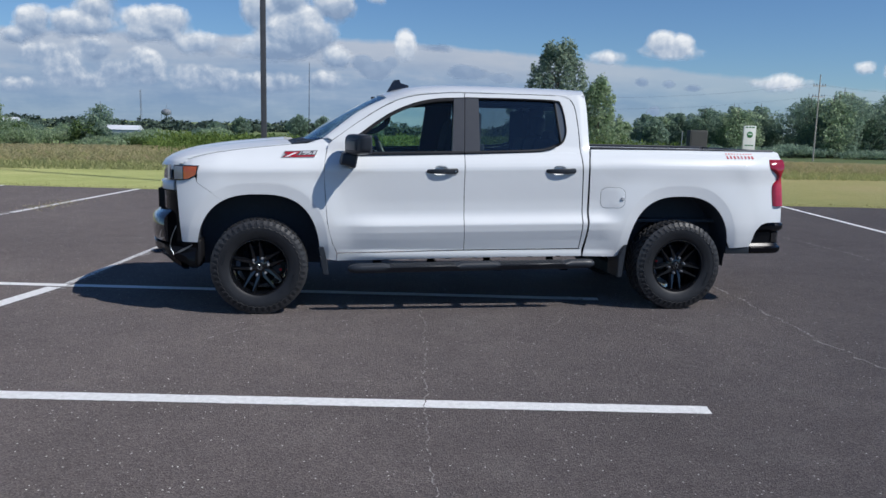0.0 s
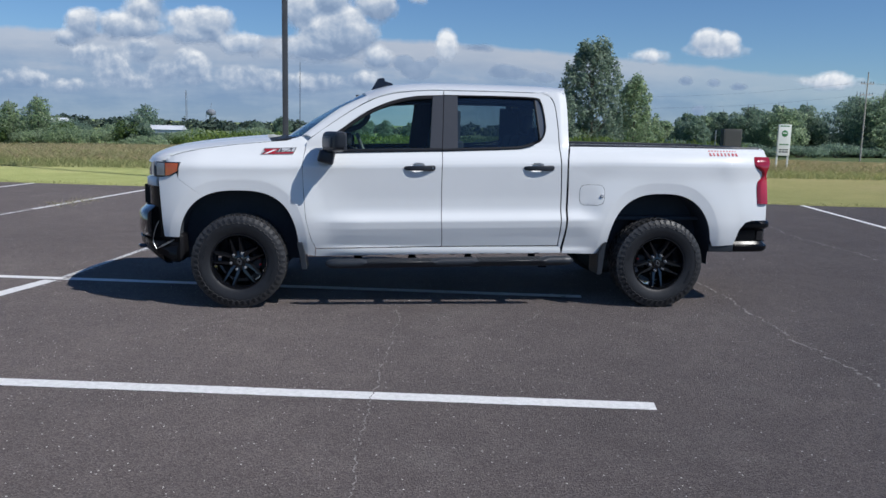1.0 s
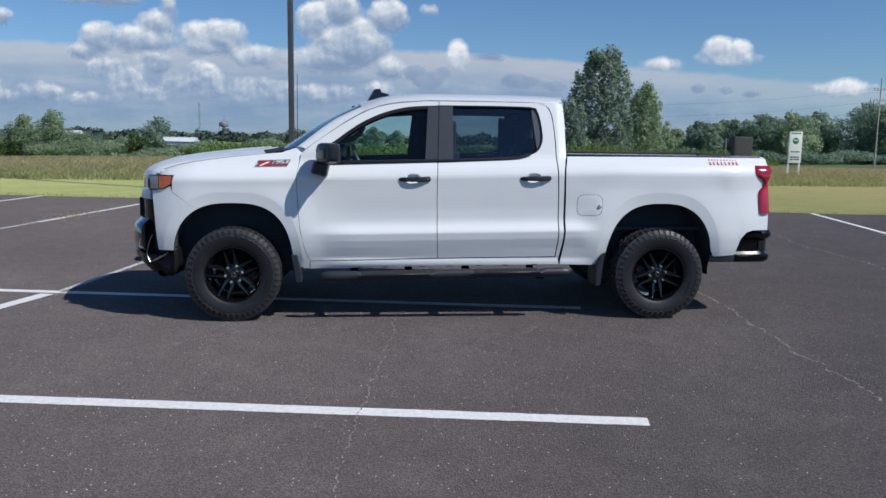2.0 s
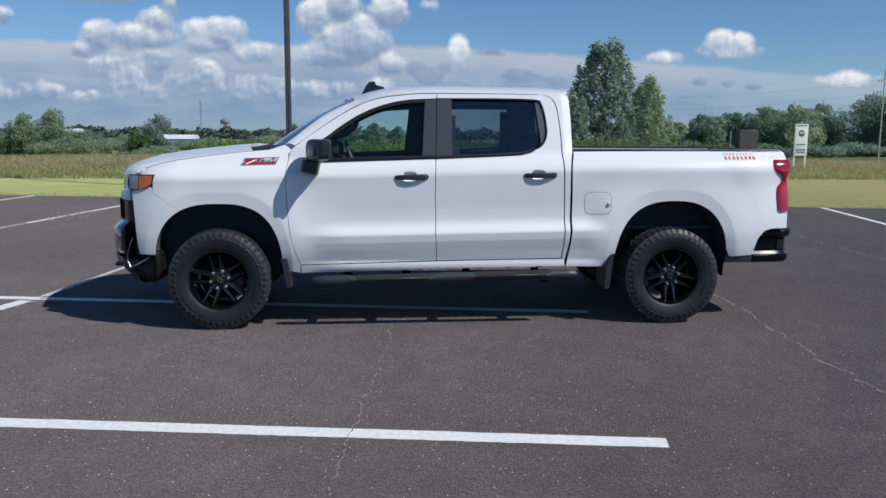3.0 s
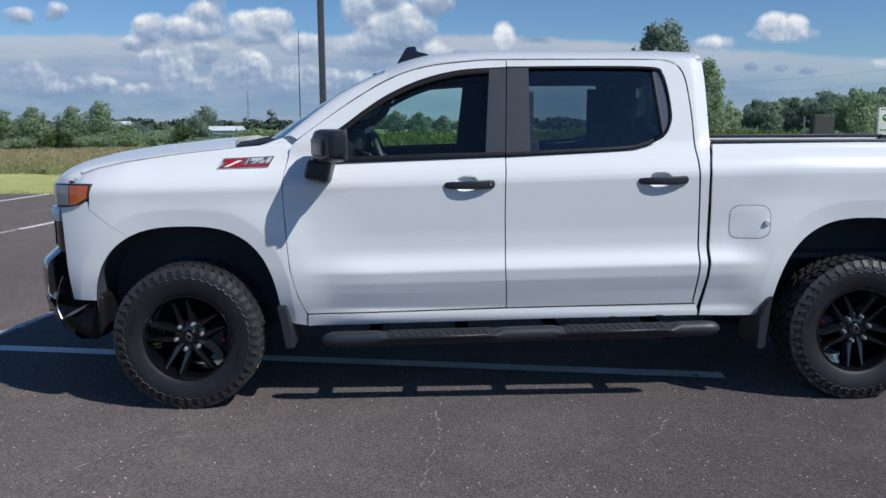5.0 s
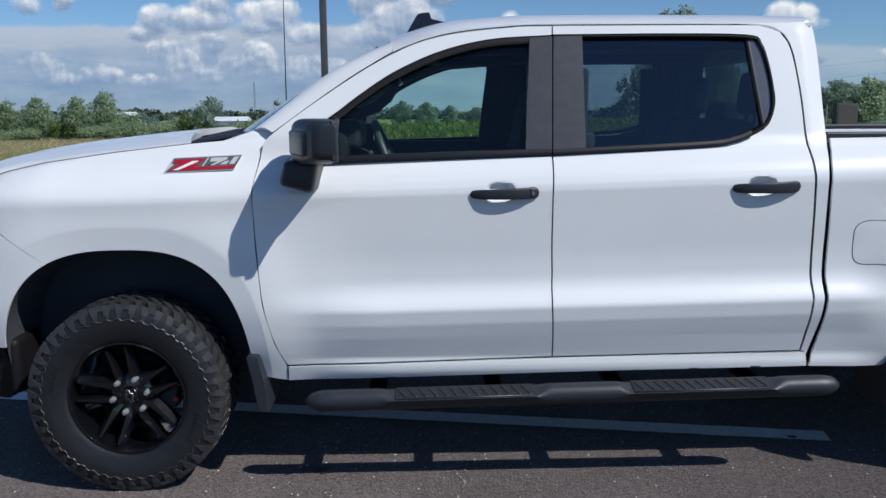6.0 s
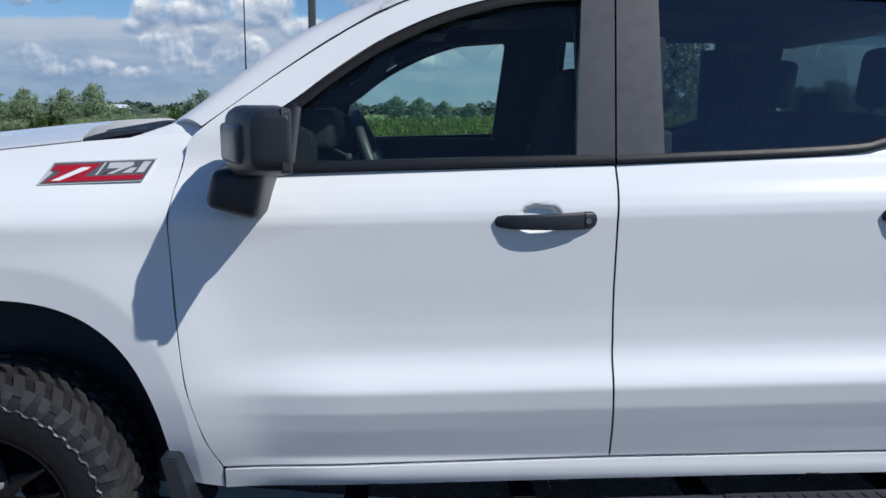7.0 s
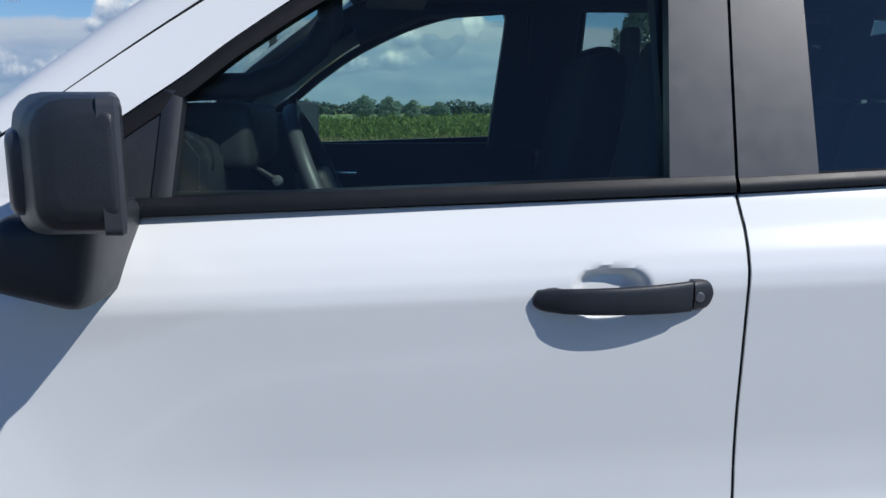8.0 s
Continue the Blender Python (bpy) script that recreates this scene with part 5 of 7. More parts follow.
    plan_sweep(bm, NOSE, [(-.05, 1.035), (-.012, 1.04), (-.006, 1.055), (-.008, 1.095), (-.02, 1.114), (-.06, 1.117)], .17, .36, False)
    mirrored(part("front_corner_return", bm, PAINT, truck))
    bm = bmesh.new()
    plan_sweep(bm, NOSE, [(-.09, .60), (-.034, .60), (-.030, 1.035), (-.09, 1.037)], .10, .60, False)
    mirrored(part("grille_side", bm, TRIM, truck))
    # lower lamp in the front corner
    bm = bmesh.new()
    plan_sweep(bm, NOSE, [(-.06, .90), (-.030, .905), (-.028, 1.02), (-.06, 1.03)], .36, .52, False)
    mirrored(part("lower_lamp", bm, CLEAR_LENS, truck))

    # head lamps, wrapped round the corner
    bm = bmesh.new()
    g = coons([(-.69, 1.122), (-.565, 1.137), (-.499, 1.170)], [(-.69, 1.250), (-.487, 1.250)], [(-.69, 1.122), (-.69, 1.250)], [(-.499, 1.170), (-.487, 1.250)], 24, 12)
    y = side(g[..., 0], g[..., 1]) - .006
    grid_mesh(bm, np.stack([g[..., 0], y, g[..., 1]], -1), (.02, .05, 0))
    lamp = part("head_lamp", bm, GLOSS, truck, "head lamp in a black housing")
    bm = bmesh.new()
    plan_sweep(bm, NOSE, [(-.08, 1.127), (-.034, 1.127), (-.030, 1.142), (-.032, 1.240), (-.08, 1.248)], .30, .60, False)
    front = part("lamp_lens", bm, CLEAR_LENS, lamp, "clear lens")
    bm = bmesh.new()
    g = coons([(-.607, 1.135), (-.565, 1.143), (-.507, 1.174)], [(-.607, 1.240), (-.495, 1.241)], [(-.607, 1.135), (-.607, 1.240)], [(-.507, 1.174), (-.495, 1.241)], 16, 10)
    y = side(g[..., 0], g[..., 1]) - .014
    grid_mesh(bm, np.stack([g[..., 0], y, g[..., 1]], -1), (0, .02, 0))
    amber = part("indicator_lens", bm, AMBER_LENS, lamp, "amber lens")
    bm = bmesh.new()
    g = coons([(-.684, 1.133), (-.613, 1.135)], [(-.684, 1.242), (-.613, 1.241)], [(-.684, 1.133), (-.684, 1.242)], [(-.613, 1.135), (-.613, 1.241)], 14, 10)
    y = side(g[..., 0], g[..., 1]) - .014
    grid_mesh(bm, np.stack([g[..., 0], y, g[..., 1]], -1), (0, .02, 0))
    clear = part("side_lens", bm, CLEAR_LENS, lamp, "clear lens")
    l2 = mirrored(lamp)
    for o in (front, amber, clear):
        mirrored(o, parent=l2)

    # front bumper: upper bar, dark lower scoop, skid lip
    def chin(bm):
        for v in bm.verts:
            v.co.z += min(.12, .5 * max(0.0, -.56 - v.co.x)) * (1 - float(smoothstep(.46, .60, v.co.z)))

    plan = [(-.525, .005), (-.61, .022), (-.70, .055), (-.785, .12), (-.86, .235), (-.915, .40), (-.95, .62), (-.965, .95)]
    bm = bmesh.new()
    plan_sweep(bm, plan, [(-.12, .60), (-.01, .60), (.012, .64), (.014, .72), (.010, .795), (-.004, .815), (-.085, .880), (-.13, .882)], .24)
    bumper = part("front_bumper", bm, GLOSS, truck, "gloss black front bumper with pale trim line")
    bm = bmesh.new()
    plan_sweep(bm, plan, [(-.14, .40), (-.05, .385), (-.005, .41), (.004, .47), (-.02, .52), (-.045, .56), (-.03, .60), (-.14, .60)], .0)
    chin(bm)
    part("bumper_scoop", bm, TRIM, bumper)
    bm = bmesh.new()
    plan_sweep(bm, plan, [(-.16, .335), (-.08, .335), (-.04, .36), (-.03, .40), (-.16, .40)], .12)
    chin(bm)
    part("skid_lip", bm, TRIM, bumper)
    c = spline(plan, 60)
    bm = bmesh.new()
    order = np.argsort(c[:, 0])
    depth = lambda x: float(np.interp(x, c[order, 0], c[order, 1]))
    path = [(x, depth(x) - .014, z) for x, z in spline([(-.672, .745), (-.700, .69), (-.724, .615), (-.728, .565), (-.700, .505)], 16)]
    add_tube(bm, path, .0028, 8)
    trim = part("bumper_trim", bm, SILVER, bumper, "pale curved trim line")
    bm = bmesh.new()
    rim = [(-.695, .508), (-.640, .528), (-.585, .560), (-.545, .588), (-.552, .590), (-.600, .566), (-.650, .540)]
    a = [bm.verts.new((x, depth(x) - .006, z)) for x, z in rim]
    d = [bm.verts.new((x, depth(x) + .02, z)) for x, z in rim]
    bm.faces.new(a)
    bm.faces.new(d[::-1])
    for k in range(len(rim)):
        bm.faces.new((a[k], d[k], d[(k + 1) % len(rim)], a[(k + 1) % len(rim)]))
    mirrored(part("bumper_trim", bm, SILVER, bumper, "pale slanted trim strip"))
    mirrored(trim)
    bm = bmesh.new()
    add_tube(bm, [(-.78, .42, .47), (-.93, .42, .47), (-.95, .46, .47), (-.93, .50, .47), (-.78, .50, .47)], .014, 8)
    mirrored(part("tow_hook", bm, GLOSS, bumper, "black tow hook"))


def build_roof(truck):
    bm = bmesh.new()
    nx, ny = 70, 60
    pts = np.zeros((nx, ny, 3))
    drip = spline([(1.10, 1.815), (1.32, 1.888), (1.59, 1.916), (1.78, 1.922), (2.3, 1.922), (2.65, 1.920), (2.875, 1.922)], nx)
    for i, (x, z) in enumerate(drip):
        y_edge = float(side(x, z)) + .004
        y0 = y_edge
        for j, v in enumerate(np.linspace(0, 1, ny)):
            y = y0 + v * 2 * (MID - y0)
            e = min(y - y_edge, 2 * MID - y_edge - y) / (MID - y_edge)
            crown = .076 * (1 - (1 - min(e / .9, 1)) ** 3.2)
            front = 0.0
            bow = .06 * e * smoothstep(1.5, 1.1, x) if x < 1.5 else 0
            tail = .045 * smoothstep(2.66, 2.875, x) * smoothstep(0, .45, e)
            pts[i, j] = (x - bow + tail * 1.4, y, z + crown + front - tail * .25)
    grid_mesh(bm, pts, (0, 0, -.014))
    roof = part("roof", bm, PAINT, truck)
    # aerial fin
    bm = bmesh.new()
    prof = [(1.13, 1.915), (1.20, 2.035), (1.215, 2.043), (1.262, 2.047), (1.268, 2.012), (1.345, 1.995), (1.345, 1.955), (1.13, 1.90)]
    left = [bm.verts.new((x, MID - (.030 if z < 2.0 else .010), z)) for x, z in prof]
    right = [bm.verts.new((x, MID + (.030 if z < 2.0 else .010), z)) for x, z in prof]
    bm.faces.new(left)
    bm.faces.new(right[::-1])
    for k in range(len(prof)):
        k2 = (k + 1) % len(prof)
        bm.faces.new((left[k], right[k], right[k2], left[k2]))
    bmesh.ops.bevel(bm, geom=bm.edges[:], offset=.004, segments=2, affect="EDGES")
    part("aerial_fin", bm, GLOSS, roof, "black shark-fin aerial", sharp=50)
    # whip aerial on the right wing
    bm = bmesh.new()
    add_tube(bm, [(.40, 1.74, 1.44), (.40, 1.74, 1.47), (.40, 1.742, 1.475), (.405, 1.742, 2.23)], [.016, .014, .004, .0022], 8)
    part("whip_aerial", bm, SEAL, truck, "thin black whip aerial")
    # lining of the rear pillar
    bm = bmesh.new()
    add_box(bm, 2.53, 2.86, 2 * MID - .235, 2 * MID - .225, 1.40, 1.80, .003, 1)
    part("pillar_lining", bm, CABIN, truck)
    # headliner
    bm = bmesh.new()
    add_box(bm, 1.42, 2.84, .45, 2 * MID - .45, 1.865, 1.88, .006)
    part("headliner", bm, CABIN, roof)


def glass_y(x, z):
    return .090 + (z - 1.40) * .345 + 0 * x


def flat_panel(name, poly_low, poly_up, parent, material, push, thick, label="", n=40):
    """A plate in the glass plane between a lower and an upper edge."""
    lo, up = spline(poly_low, n, False), spline(poly_up, n, False)
    rows = [lo * (1 - t) + up * t for t in np.linspace(0, 1, 6)]
    g = np.stack(rows, 1)
    y = glass_y(g[..., 0], g[..., 1]) + push
    bm = bmesh.new()
    grid_mesh(bm, np.stack([g[..., 0], y, g[..., 1]], -1), (0, thick, 0))
    return part(name, bm, material, parent, label)


def edge_strip(name, line, width, parent, material, push, label="", fold=.02, inward=1.0):
    """A thin moulding that follows a line of the side view; width may differ along it."""
    c = spline(line, 60)
    tan = np.gradient(c, axis=0)
    tan /= np.linalg.norm(tan, axis=1)[:, None]
    nrm = np.stack([-tan[:, 1], tan[:, 0]], 1) * inward
    rows = [c + nrm * (width * t) for t in (0, .25, .5, .75, 1)]
    g = np.stack(rows, 1)
    y = glass_y(g[..., 0], g[..., 1]) + push - np.array([0, .002, .003, .002, 0])[None, :]
    bm = bmesh.new()
    grid_mesh(bm, np.stack([g[..., 0], y, g[..., 1]], -1), (0, fold, 0))
    return part(name, bm, material, parent, label)


def build_glass(truck, doors):
    fd, rd = doors
    pieces = []
    # front door: belt moulding, upper channel, sail, pillar cover, glass
    pieces.append(edge_strip("belt_moulding", [(.765, 1.354), (1.2, 1.367), (1.7475, 1.383)], .026, fd, BELT, -.020, "black window moulding", fold=.05))
    pieces.append(edge_strip("window_channel", [(.738, 1.462), (.80, 1.507), (.88, 1.562), (.965, 1.628), (1.11, 1.72), (1.30, 1.803), (1.51, 1.852), (1.7655, 1.869)], .026, fd, SEAL, -.010, fold=.05, inward=-1.0))
    pieces.append(flat_panel("sail_panel", [(.735, 1.362), (.848, 1.370)], [(.738, 1.458), (.848, 1.540)], fd, PLASTIC, -.006, .03, "black mirror sail panel"))
    pieces.append(edge_strip("division_bar", [(.838, 1.375), (.853, 1.545)], .030, fd, PLASTIC, -.010, fold=.03, inward=-1.0))
    pieces.append(flat_panel("pillar_cover", [(1.642, 1.400), (1.7490, 1.404)], [(1.672, 1.860), (1.7665, 1.866)], fd, PILLAR, -.016, .03, "satin black pillar cover"))
    pieces.append(flat_panel("window_glass", [(.850, 1.38), (1.655, 1.40)],
                             [(.858, 1.525), (.965, 1.612), (1.11, 1.70), (1.30, 1.785), (1.51, 1.835), (1.685, 1.85)], fd, GLASS_FRONT, .012, .004, "lightly tinted side glass"))
    # rear door
    pieces.append(edge_strip("belt_moulding", [(1.7530, 1.383), (2.37, 1.411), (2.51, 1.432), (2.58, 1.458)], .022, rd, BELT, -.022, "black window moulding", fold=.05))
    pieces.append(edge_strip("window_channel", [(2.59, 1.464), (2.643, 1.500), (2.678, 1.565), (2.683, 1.66), (2.669, 1.76), (2.647, 1.832), (2.600, 1.865), (2.3, 1.873), (1.774, 1.871)], .009, rd, SEAL, -.010, fold=.05))
    pieces.append(flat_panel("pillar_cover", [(1.7545, 1.404), (1.888, 1.410)], [(1.7720, 1.866), (1.892, 1.868)], rd, PILLAR, -.016, .03, "satin black pillar cover"))
    pieces.append(flat_panel("window_glass", [(1.865, 1.40), (2.37, 1.425), (2.50, 1.448), (2.62, 1.495)],
                             [(1.872, 1.86), (2.3, 1.864), (2.5, 1.862), (2.585, 1.855)], rd, GLASS_REAR, .012, .004, "dark privacy glass"))
    pieces.append(flat_panel("quarter_panel", [(2.63, 1.50), (2.66, 1.54), (2.682, 1.585)], [(2.592, 1.858), (2.61, 1.856), (2.652, 1.826)], rd, QUARTER, .0, .004, "quarter glass with its pale reflections put into a grey tone"))
    pieces.append(edge_strip("division_bar", [(2.628, 1.472), (2.585, 1.862)], .020, rd, BELT, .002, fold=.03, inward=-1.0))
    far = {}
    for p in pieces:
        host = p.parent.name.split(".")[0]
        if host not in far:
            far[host] = [o for o in bpy.data.objects if o.name.split(".")[0] == host and o is not p.parent][0]
        mirrored(p, parent=far[host])

    # windscreen
    s = np.linspace(0, 1, 24)
    ys = np.linspace(.18, 2 * MID - .18, 40)
    pts = np.zeros((len(s), len(ys), 3))
    for j, y in enumerate(ys):
        q = ((y - MID) / (MID - .18)) ** 2
        inset = .27 * (y - MID) / (MID - .18)
        for i, t in enumerate(s):
            x = (.545 - .20 * (1 - q)) * (1 - t) + (1.096 - .055 * (1 - q)) * t
            z = 1.475 * (1 - t) + (1.846 + .038 * (1 - q)) * t + .022 * math.sin(t * math.pi)
            pts[i, j] = (x, y - inset * t * .75, z)
    bm = bmesh.new()
    grid_mesh(bm, pts, (.004, 0, -.004))
    part("windscreen", bm, GLASS_SHIELD, truck, "raked tinted windscreen")
    bm = bmesh.new()
    band = [pts[0], pts[0] + np.array([-.03, 0, -.012])]
    grid_mesh(bm, np.stack(band, 0), (0, 0, -.01))
    part("windscreen_seal", bm, SEAL, truck)
    # cab back: panel below and round the rear glass
    bm = bmesh.new()
    add_box(bm, 2.86, 2.89, .10, 2 * MID - .10, .55, 1.43, .01)
    add_box(bm, 2.855, 2.885, .36, 2 * MID - .36, 1.797, 1.925, .008)
    back = part("cab_back", bm, PAINT, truck)
    bm = bmesh.new()
    add_box(bm, 2.872, 2.879, .285, 2 * MID - .285, 1.43, 1.797)
    part("rear_glass", bm, GLASS_REAR, back, "dark rear glass")


def corner_ring(x0, x1, z0, z1, radii, n=5):
    """A rectangle of the side view with its own radius at each corner (front low, rear low, rear top, front top)."""
    out = []
    for (cx, cz, sx, sz), r in zip(((x0, z0, 1, 1), (x1, z0, -1, 1), (x1, z1, -1, -1), (x0, z1, 1, -1)), radii):
        start = {(1, 1): 180, (-1, 1): 270, (-1, -1): 0, (1, -1): 90}[(sx, sz)]
        for k in range(n):
            a = radians(start + 90 * k / (n - 1))
            out.append((cx + sx * r + r * math.cos(a), cz + sz * r + r * math.sin(a)))
    return out


def loft(bm, sections):
    """Skin closed rings of equal length and cap the ends."""
    rings = [[bm.verts.new(p) for p in ring] for ring in sections]
    m = len(rings[0])
    for r0, r1 in zip(rings, rings[1:]):
        for k in range(m):
            bm.faces.new((r0[k], r0[(k + 1) % m], r1[(k + 1) % m], r1[k]))
    bm.faces.new(rings[0])
    bm.faces.new(rings[-1][::-1])


def build_mirrors(truck):
    # head: sections from its outer end towards the door
    keys = [(-.3110, .868, .910, 1.425, 1.500), (-.3095, .853, .914, 1.411, 1.512), (-.305, .838, .916, 1.400, 1.521), (-.297, .826, .916, 1.390, 1.527), (-.265, .802, .907, 1.381, 1.532),
            (-.20, .766, .887, 1.371, 1.535), (-.13, .735, .866, 1.365, 1.537), (-.06, .715, .845, 1.367, 1.534), (0, .712, .828, 1.378, 1.526), (.02, .72, .820, 1.390, 1.515)]
    q = np.linspace(0, len(keys) - 1, 40)
    k = np.array(keys)
    k = np.stack([np.interp(q, np.arange(len(keys)), k[:, i]) for i in range(5)], 1)
    bm = bmesh.new()
    loft(bm, [[(x, y, z) for x, z in corner_ring(x0, x1, z0, z1, (min(.026, (x1 - x0) * .3), .008, .010, min(.040, (x1 - x0) * .42)))] for y, x0, x1, z0, z1 in k])
    mirror = part("door_mirror", bm, PLASTIC, truck, "black door mirror on a short arm", sharp=50)
    made = []
    # seam between the upper shell and the lower shell
    bm = bmesh.new()
    add_tube(bm, [(x1 - .028, y - .0002, 1.436) for y, x0, x1, z0, z1 in k[6:8]] + [(x0 + .004, y, 1.440) for y, x0, x1, z0, z1 in k[8:30]], .0010, 6)
    made.append(part("shell_seam", bm, SEAL, mirror))
    # rear rim and glass, turned a little towards the driver
    d, n = Vector((-.299, .954, 0)), Vector((.954, .299, 0))
    origin = Vector((.9195, -.3050, 0))

    def rear(a, b, z0, z1, r, lift):
        return [tuple(origin + d * s + n * lift + Vector((0, 0, z))) for s, z in corner_ring(a, b, z0, z1, (r, r, r, r))]

    bm = bmesh.new()
    steps = [rear(.001, .330, 1.384, 1.5300, .010, -.020), rear(-.001, .331, 1.383, 1.5305, .011, -.003), rear(.002, .329, 1.386, 1.5280, .010, .002), rear(.009, .324, 1.394, 1.521, .009, .002), rear(.011, .322, 1.396, 1.519, .008, -.003)]
    loft(bm, steps)
    made.append(part("mirror_bezel", bm, PILLAR, mirror, "grained rim", sharp=35))
    bm = bmesh.new()
    loft(bm, [rear(.011, .323, 1.397, 1.520, .008, -.004), rear(.011, .323, 1.397, 1.520, .008, -.0015)])
    made.append(part("mirror_glass", bm, MIRROR, mirror, "silvered mirror glass"))
    # arm that carries the head
    bm = bmesh.new()
    rings = []
    for y, g in ((-.135, .55), (-.130, .74), (-.118, .90), (-.10, .97), (-.06, 1.0), (0, 1.02), (.09, 1.02)):
        base = [(.664, 1.284), (.800, 1.246), (.828, 1.382), (.690, 1.382)]
        cx, cz = .746, 1.325
        out = []
        for i in range(4):
            p0, p1, p2 = Vector(base[i - 1]), Vector(base[i]), Vector(base[(i + 1) % 4])
            r = .024
            a, b = p1 + (p0 - p1).normalized() * r, p1 + (p2 - p1).normalized() * r
            for t in (0, .25, .5, .75, 1):
                w = a.lerp(p1, t).lerp(p1.lerp(b, t), t)
                out.append((cx + (w.x - cx) * g, y, cz + (w.y - cz) * g))
        rings.append(out)
    loft(bm, rings)
    made.append(part("mirror_foot", bm, PLASTIC, mirror, sharp=50))
    # side lamp set into the front shell
    bm = bmesh.new()
    rings = []
    for y, g in ((-.262, .72), (-.259, .9), (-.245, 1), (-.10, 1), (-.09, .9), (-.087, .7)):
        xm = float(np.interp(y, k[:, 0], k[:, 1])) + .006
        rings.append([(x, y, z) for x, z in corner_ring(xm - .020 * g, xm + .020, 1.447 - .047 * g, 1.447 + .047 * g, (.012, .004, .004, .012))])
    loft(bm, rings)
    made.append(part("side_lamp", bm, PILLAR, mirror, "smoked side lamp", sharp=50))
    m2 = mirrored(mirror)
    for o in made:
        mirrored(o, parent=m2)


def build_bed(truck):
    # rail caps, inner walls, floor, tailgate
    bm = bmesh.new()
    rings = []
    for x in np.linspace(2.918, 4.745, 40):
        y0 = .045 + float(side(x, 1.45)) - .002
        rings.append([bm.verts.new((x, y0 + dy, z)) for dy, z in ((0, 1.438), (0, 1.459), (.006, 1.466), (.069, 1.466), (.075, 1.459), (.075, 1.438))])
    for r0, r1 in zip(rings, rings[1:]):
        for k in range(6):
            bm.faces.new((r0[k], r0[(k + 1) % 6], r1[(k + 1) % 6], r1[k]))
    bm.faces.new(rings[0])
    bm.faces.new(rings[-1])
    cap = part("bed_rail_cap", bm, PLASTIC, truck, "black plastic bed rail cap")
    bm = bmesh.new()
    add_box(bm, 2.95, 4.72, .262, .30, 1.08, 1.440, .006)
    wall = part("bed_inner_wall", bm, PAINT, truck)
    mirrored(cap)
    mirrored(wall)
    bm = bmesh.new()
    add_box(bm, 2.925, 2.955, .18, 2 * MID - .18, .80, 1.462, .008)
    part("bed_front_wall", bm, PAINT, truck)
    bm = bmesh.new()
    add_box(bm, 2.94, 4.74, .2, 2 * MID - .2, .78, .81, .004)
    part("bed_floor", bm, LINER, truck)
    bm = bmesh.new()
    add_box(bm, 4.735, 4.786, .235, 2 * MID - .235, .82, 1.455, .018, 3)
    gate = part("tailgate", bm, PAINT, truck)
    bm = bmesh.new()
    add_box(bm, 4.72, 4.784, .30, 2 * MID - .30, 1.444, 1.460, .006, 2)
    part("tailgate_cap", bm, PLASTIC, gate)
    # tail lamp, hourglass shaped, wrapped round the corner
    bm = bmesh.new()
    zs = np.linspace(1.384, .957, 40)
    fz, fx = [.957, 1.08, 1.12, 1.150, 1.168, 1.195, 1.222, 1.252, 1.272, 1.292, 1.32, 1.366, 1.384], [4.672, 4.664, 4.664, 4.668, 4.680, 4.708, 4.714, 4.704, 4.670, 4.638, 4.626, 4.628, 4.640]
    rz, rx = [.957, 1.08, 1.15, 1.19, 1.222, 1.262, 1.29, 1.34, 1.384], [4.768, 4.766, 4.764, 4.758, 4.754, 4.762, 4.774, 4.786, 4.784]
    front = np.stack([np.interp(zs, fz, fx), zs], 1)
    rear = np.stack([np.interp(zs, rz, rx), zs], 1)
    n = 10
    pts = np.zeros((40, n + 4, 3))
    for i in range(40):
        for j, t in enumerate(np.linspace(0, 1, n)):
            x, z = front[i] * (1 - t) + rear[i] * t
            y = float(side(x, z)) - .007 - .017 * math.sin(min(1, t * 2.5) * math.pi / 2) + .05 * max(t - .7, 0) ** 1.5
            pts[i, j] = (x, y, z)
        for k in range(4):
            pts[i, n + k] = pts[i, n - 1] + np.array([.010 - .003 * k, .045 * (k + 1), 0])
    cut = 17
    for a, b, m, nm in ((0, cut, RED_LENS, "upper_lens"), (cut - 1, 40, RED_BRIGHT, "lower_lens")):
        bm = bmesh.new()
        grid_mesh(bm, pts[a:b], (-.01, .04, 0))
        if a == 0:
            lamp = part("tail_lamp", bm, m, truck, "red hourglass tail lamp")
        else:
            low = part(nm, bm, m, lamp, "brighter red lower lens")
    l2 = mirrored(lamp)
    mirrored(low, parent=l2)
    # rear bumper with a corner step: slanted front ends, a recess and a tread pad
    plan = [(4.490, .030), (4.60, .034), (4.75, .052), (4.822, .09), (4.862, .16), (4.88, .30), (4.885, .60), (4.885, .95)]

    def slanted(bm):
        for v in bm.verts:
            k = 1 - smoothstep(4.50, 4.74, v.co.x)
            v.co.x += k * np.interp(v.co.z, [.50, .60, .74, .80], [-.015, .0, .035, .13])
        return bm

    bm = bmesh.new()
    plan_sweep(bm, plan, [(-.14, .505), (-.03, .505), (-.010, .525), (-.006, .56), (-.030, .575), (-.045, .60), (-.045, .705), (-.014, .725), (.0, .74), (.0, .772), (-.014, .790), (-.14, .792)], n=80)
    bumper = part("rear_bumper", slanted(bm), TRIM, truck, "black rear bumper with corner step", sharp=25)
    bm = bmesh.new()
    plan_sweep(bm, plan, [(-.06, .600), (-.036, .612), (-.034, .70), (-.06, .712)], .20, 1.0, n=80)
    part("bumper_insert", bm, GLOSS, bumper)
    bm = bmesh.new()
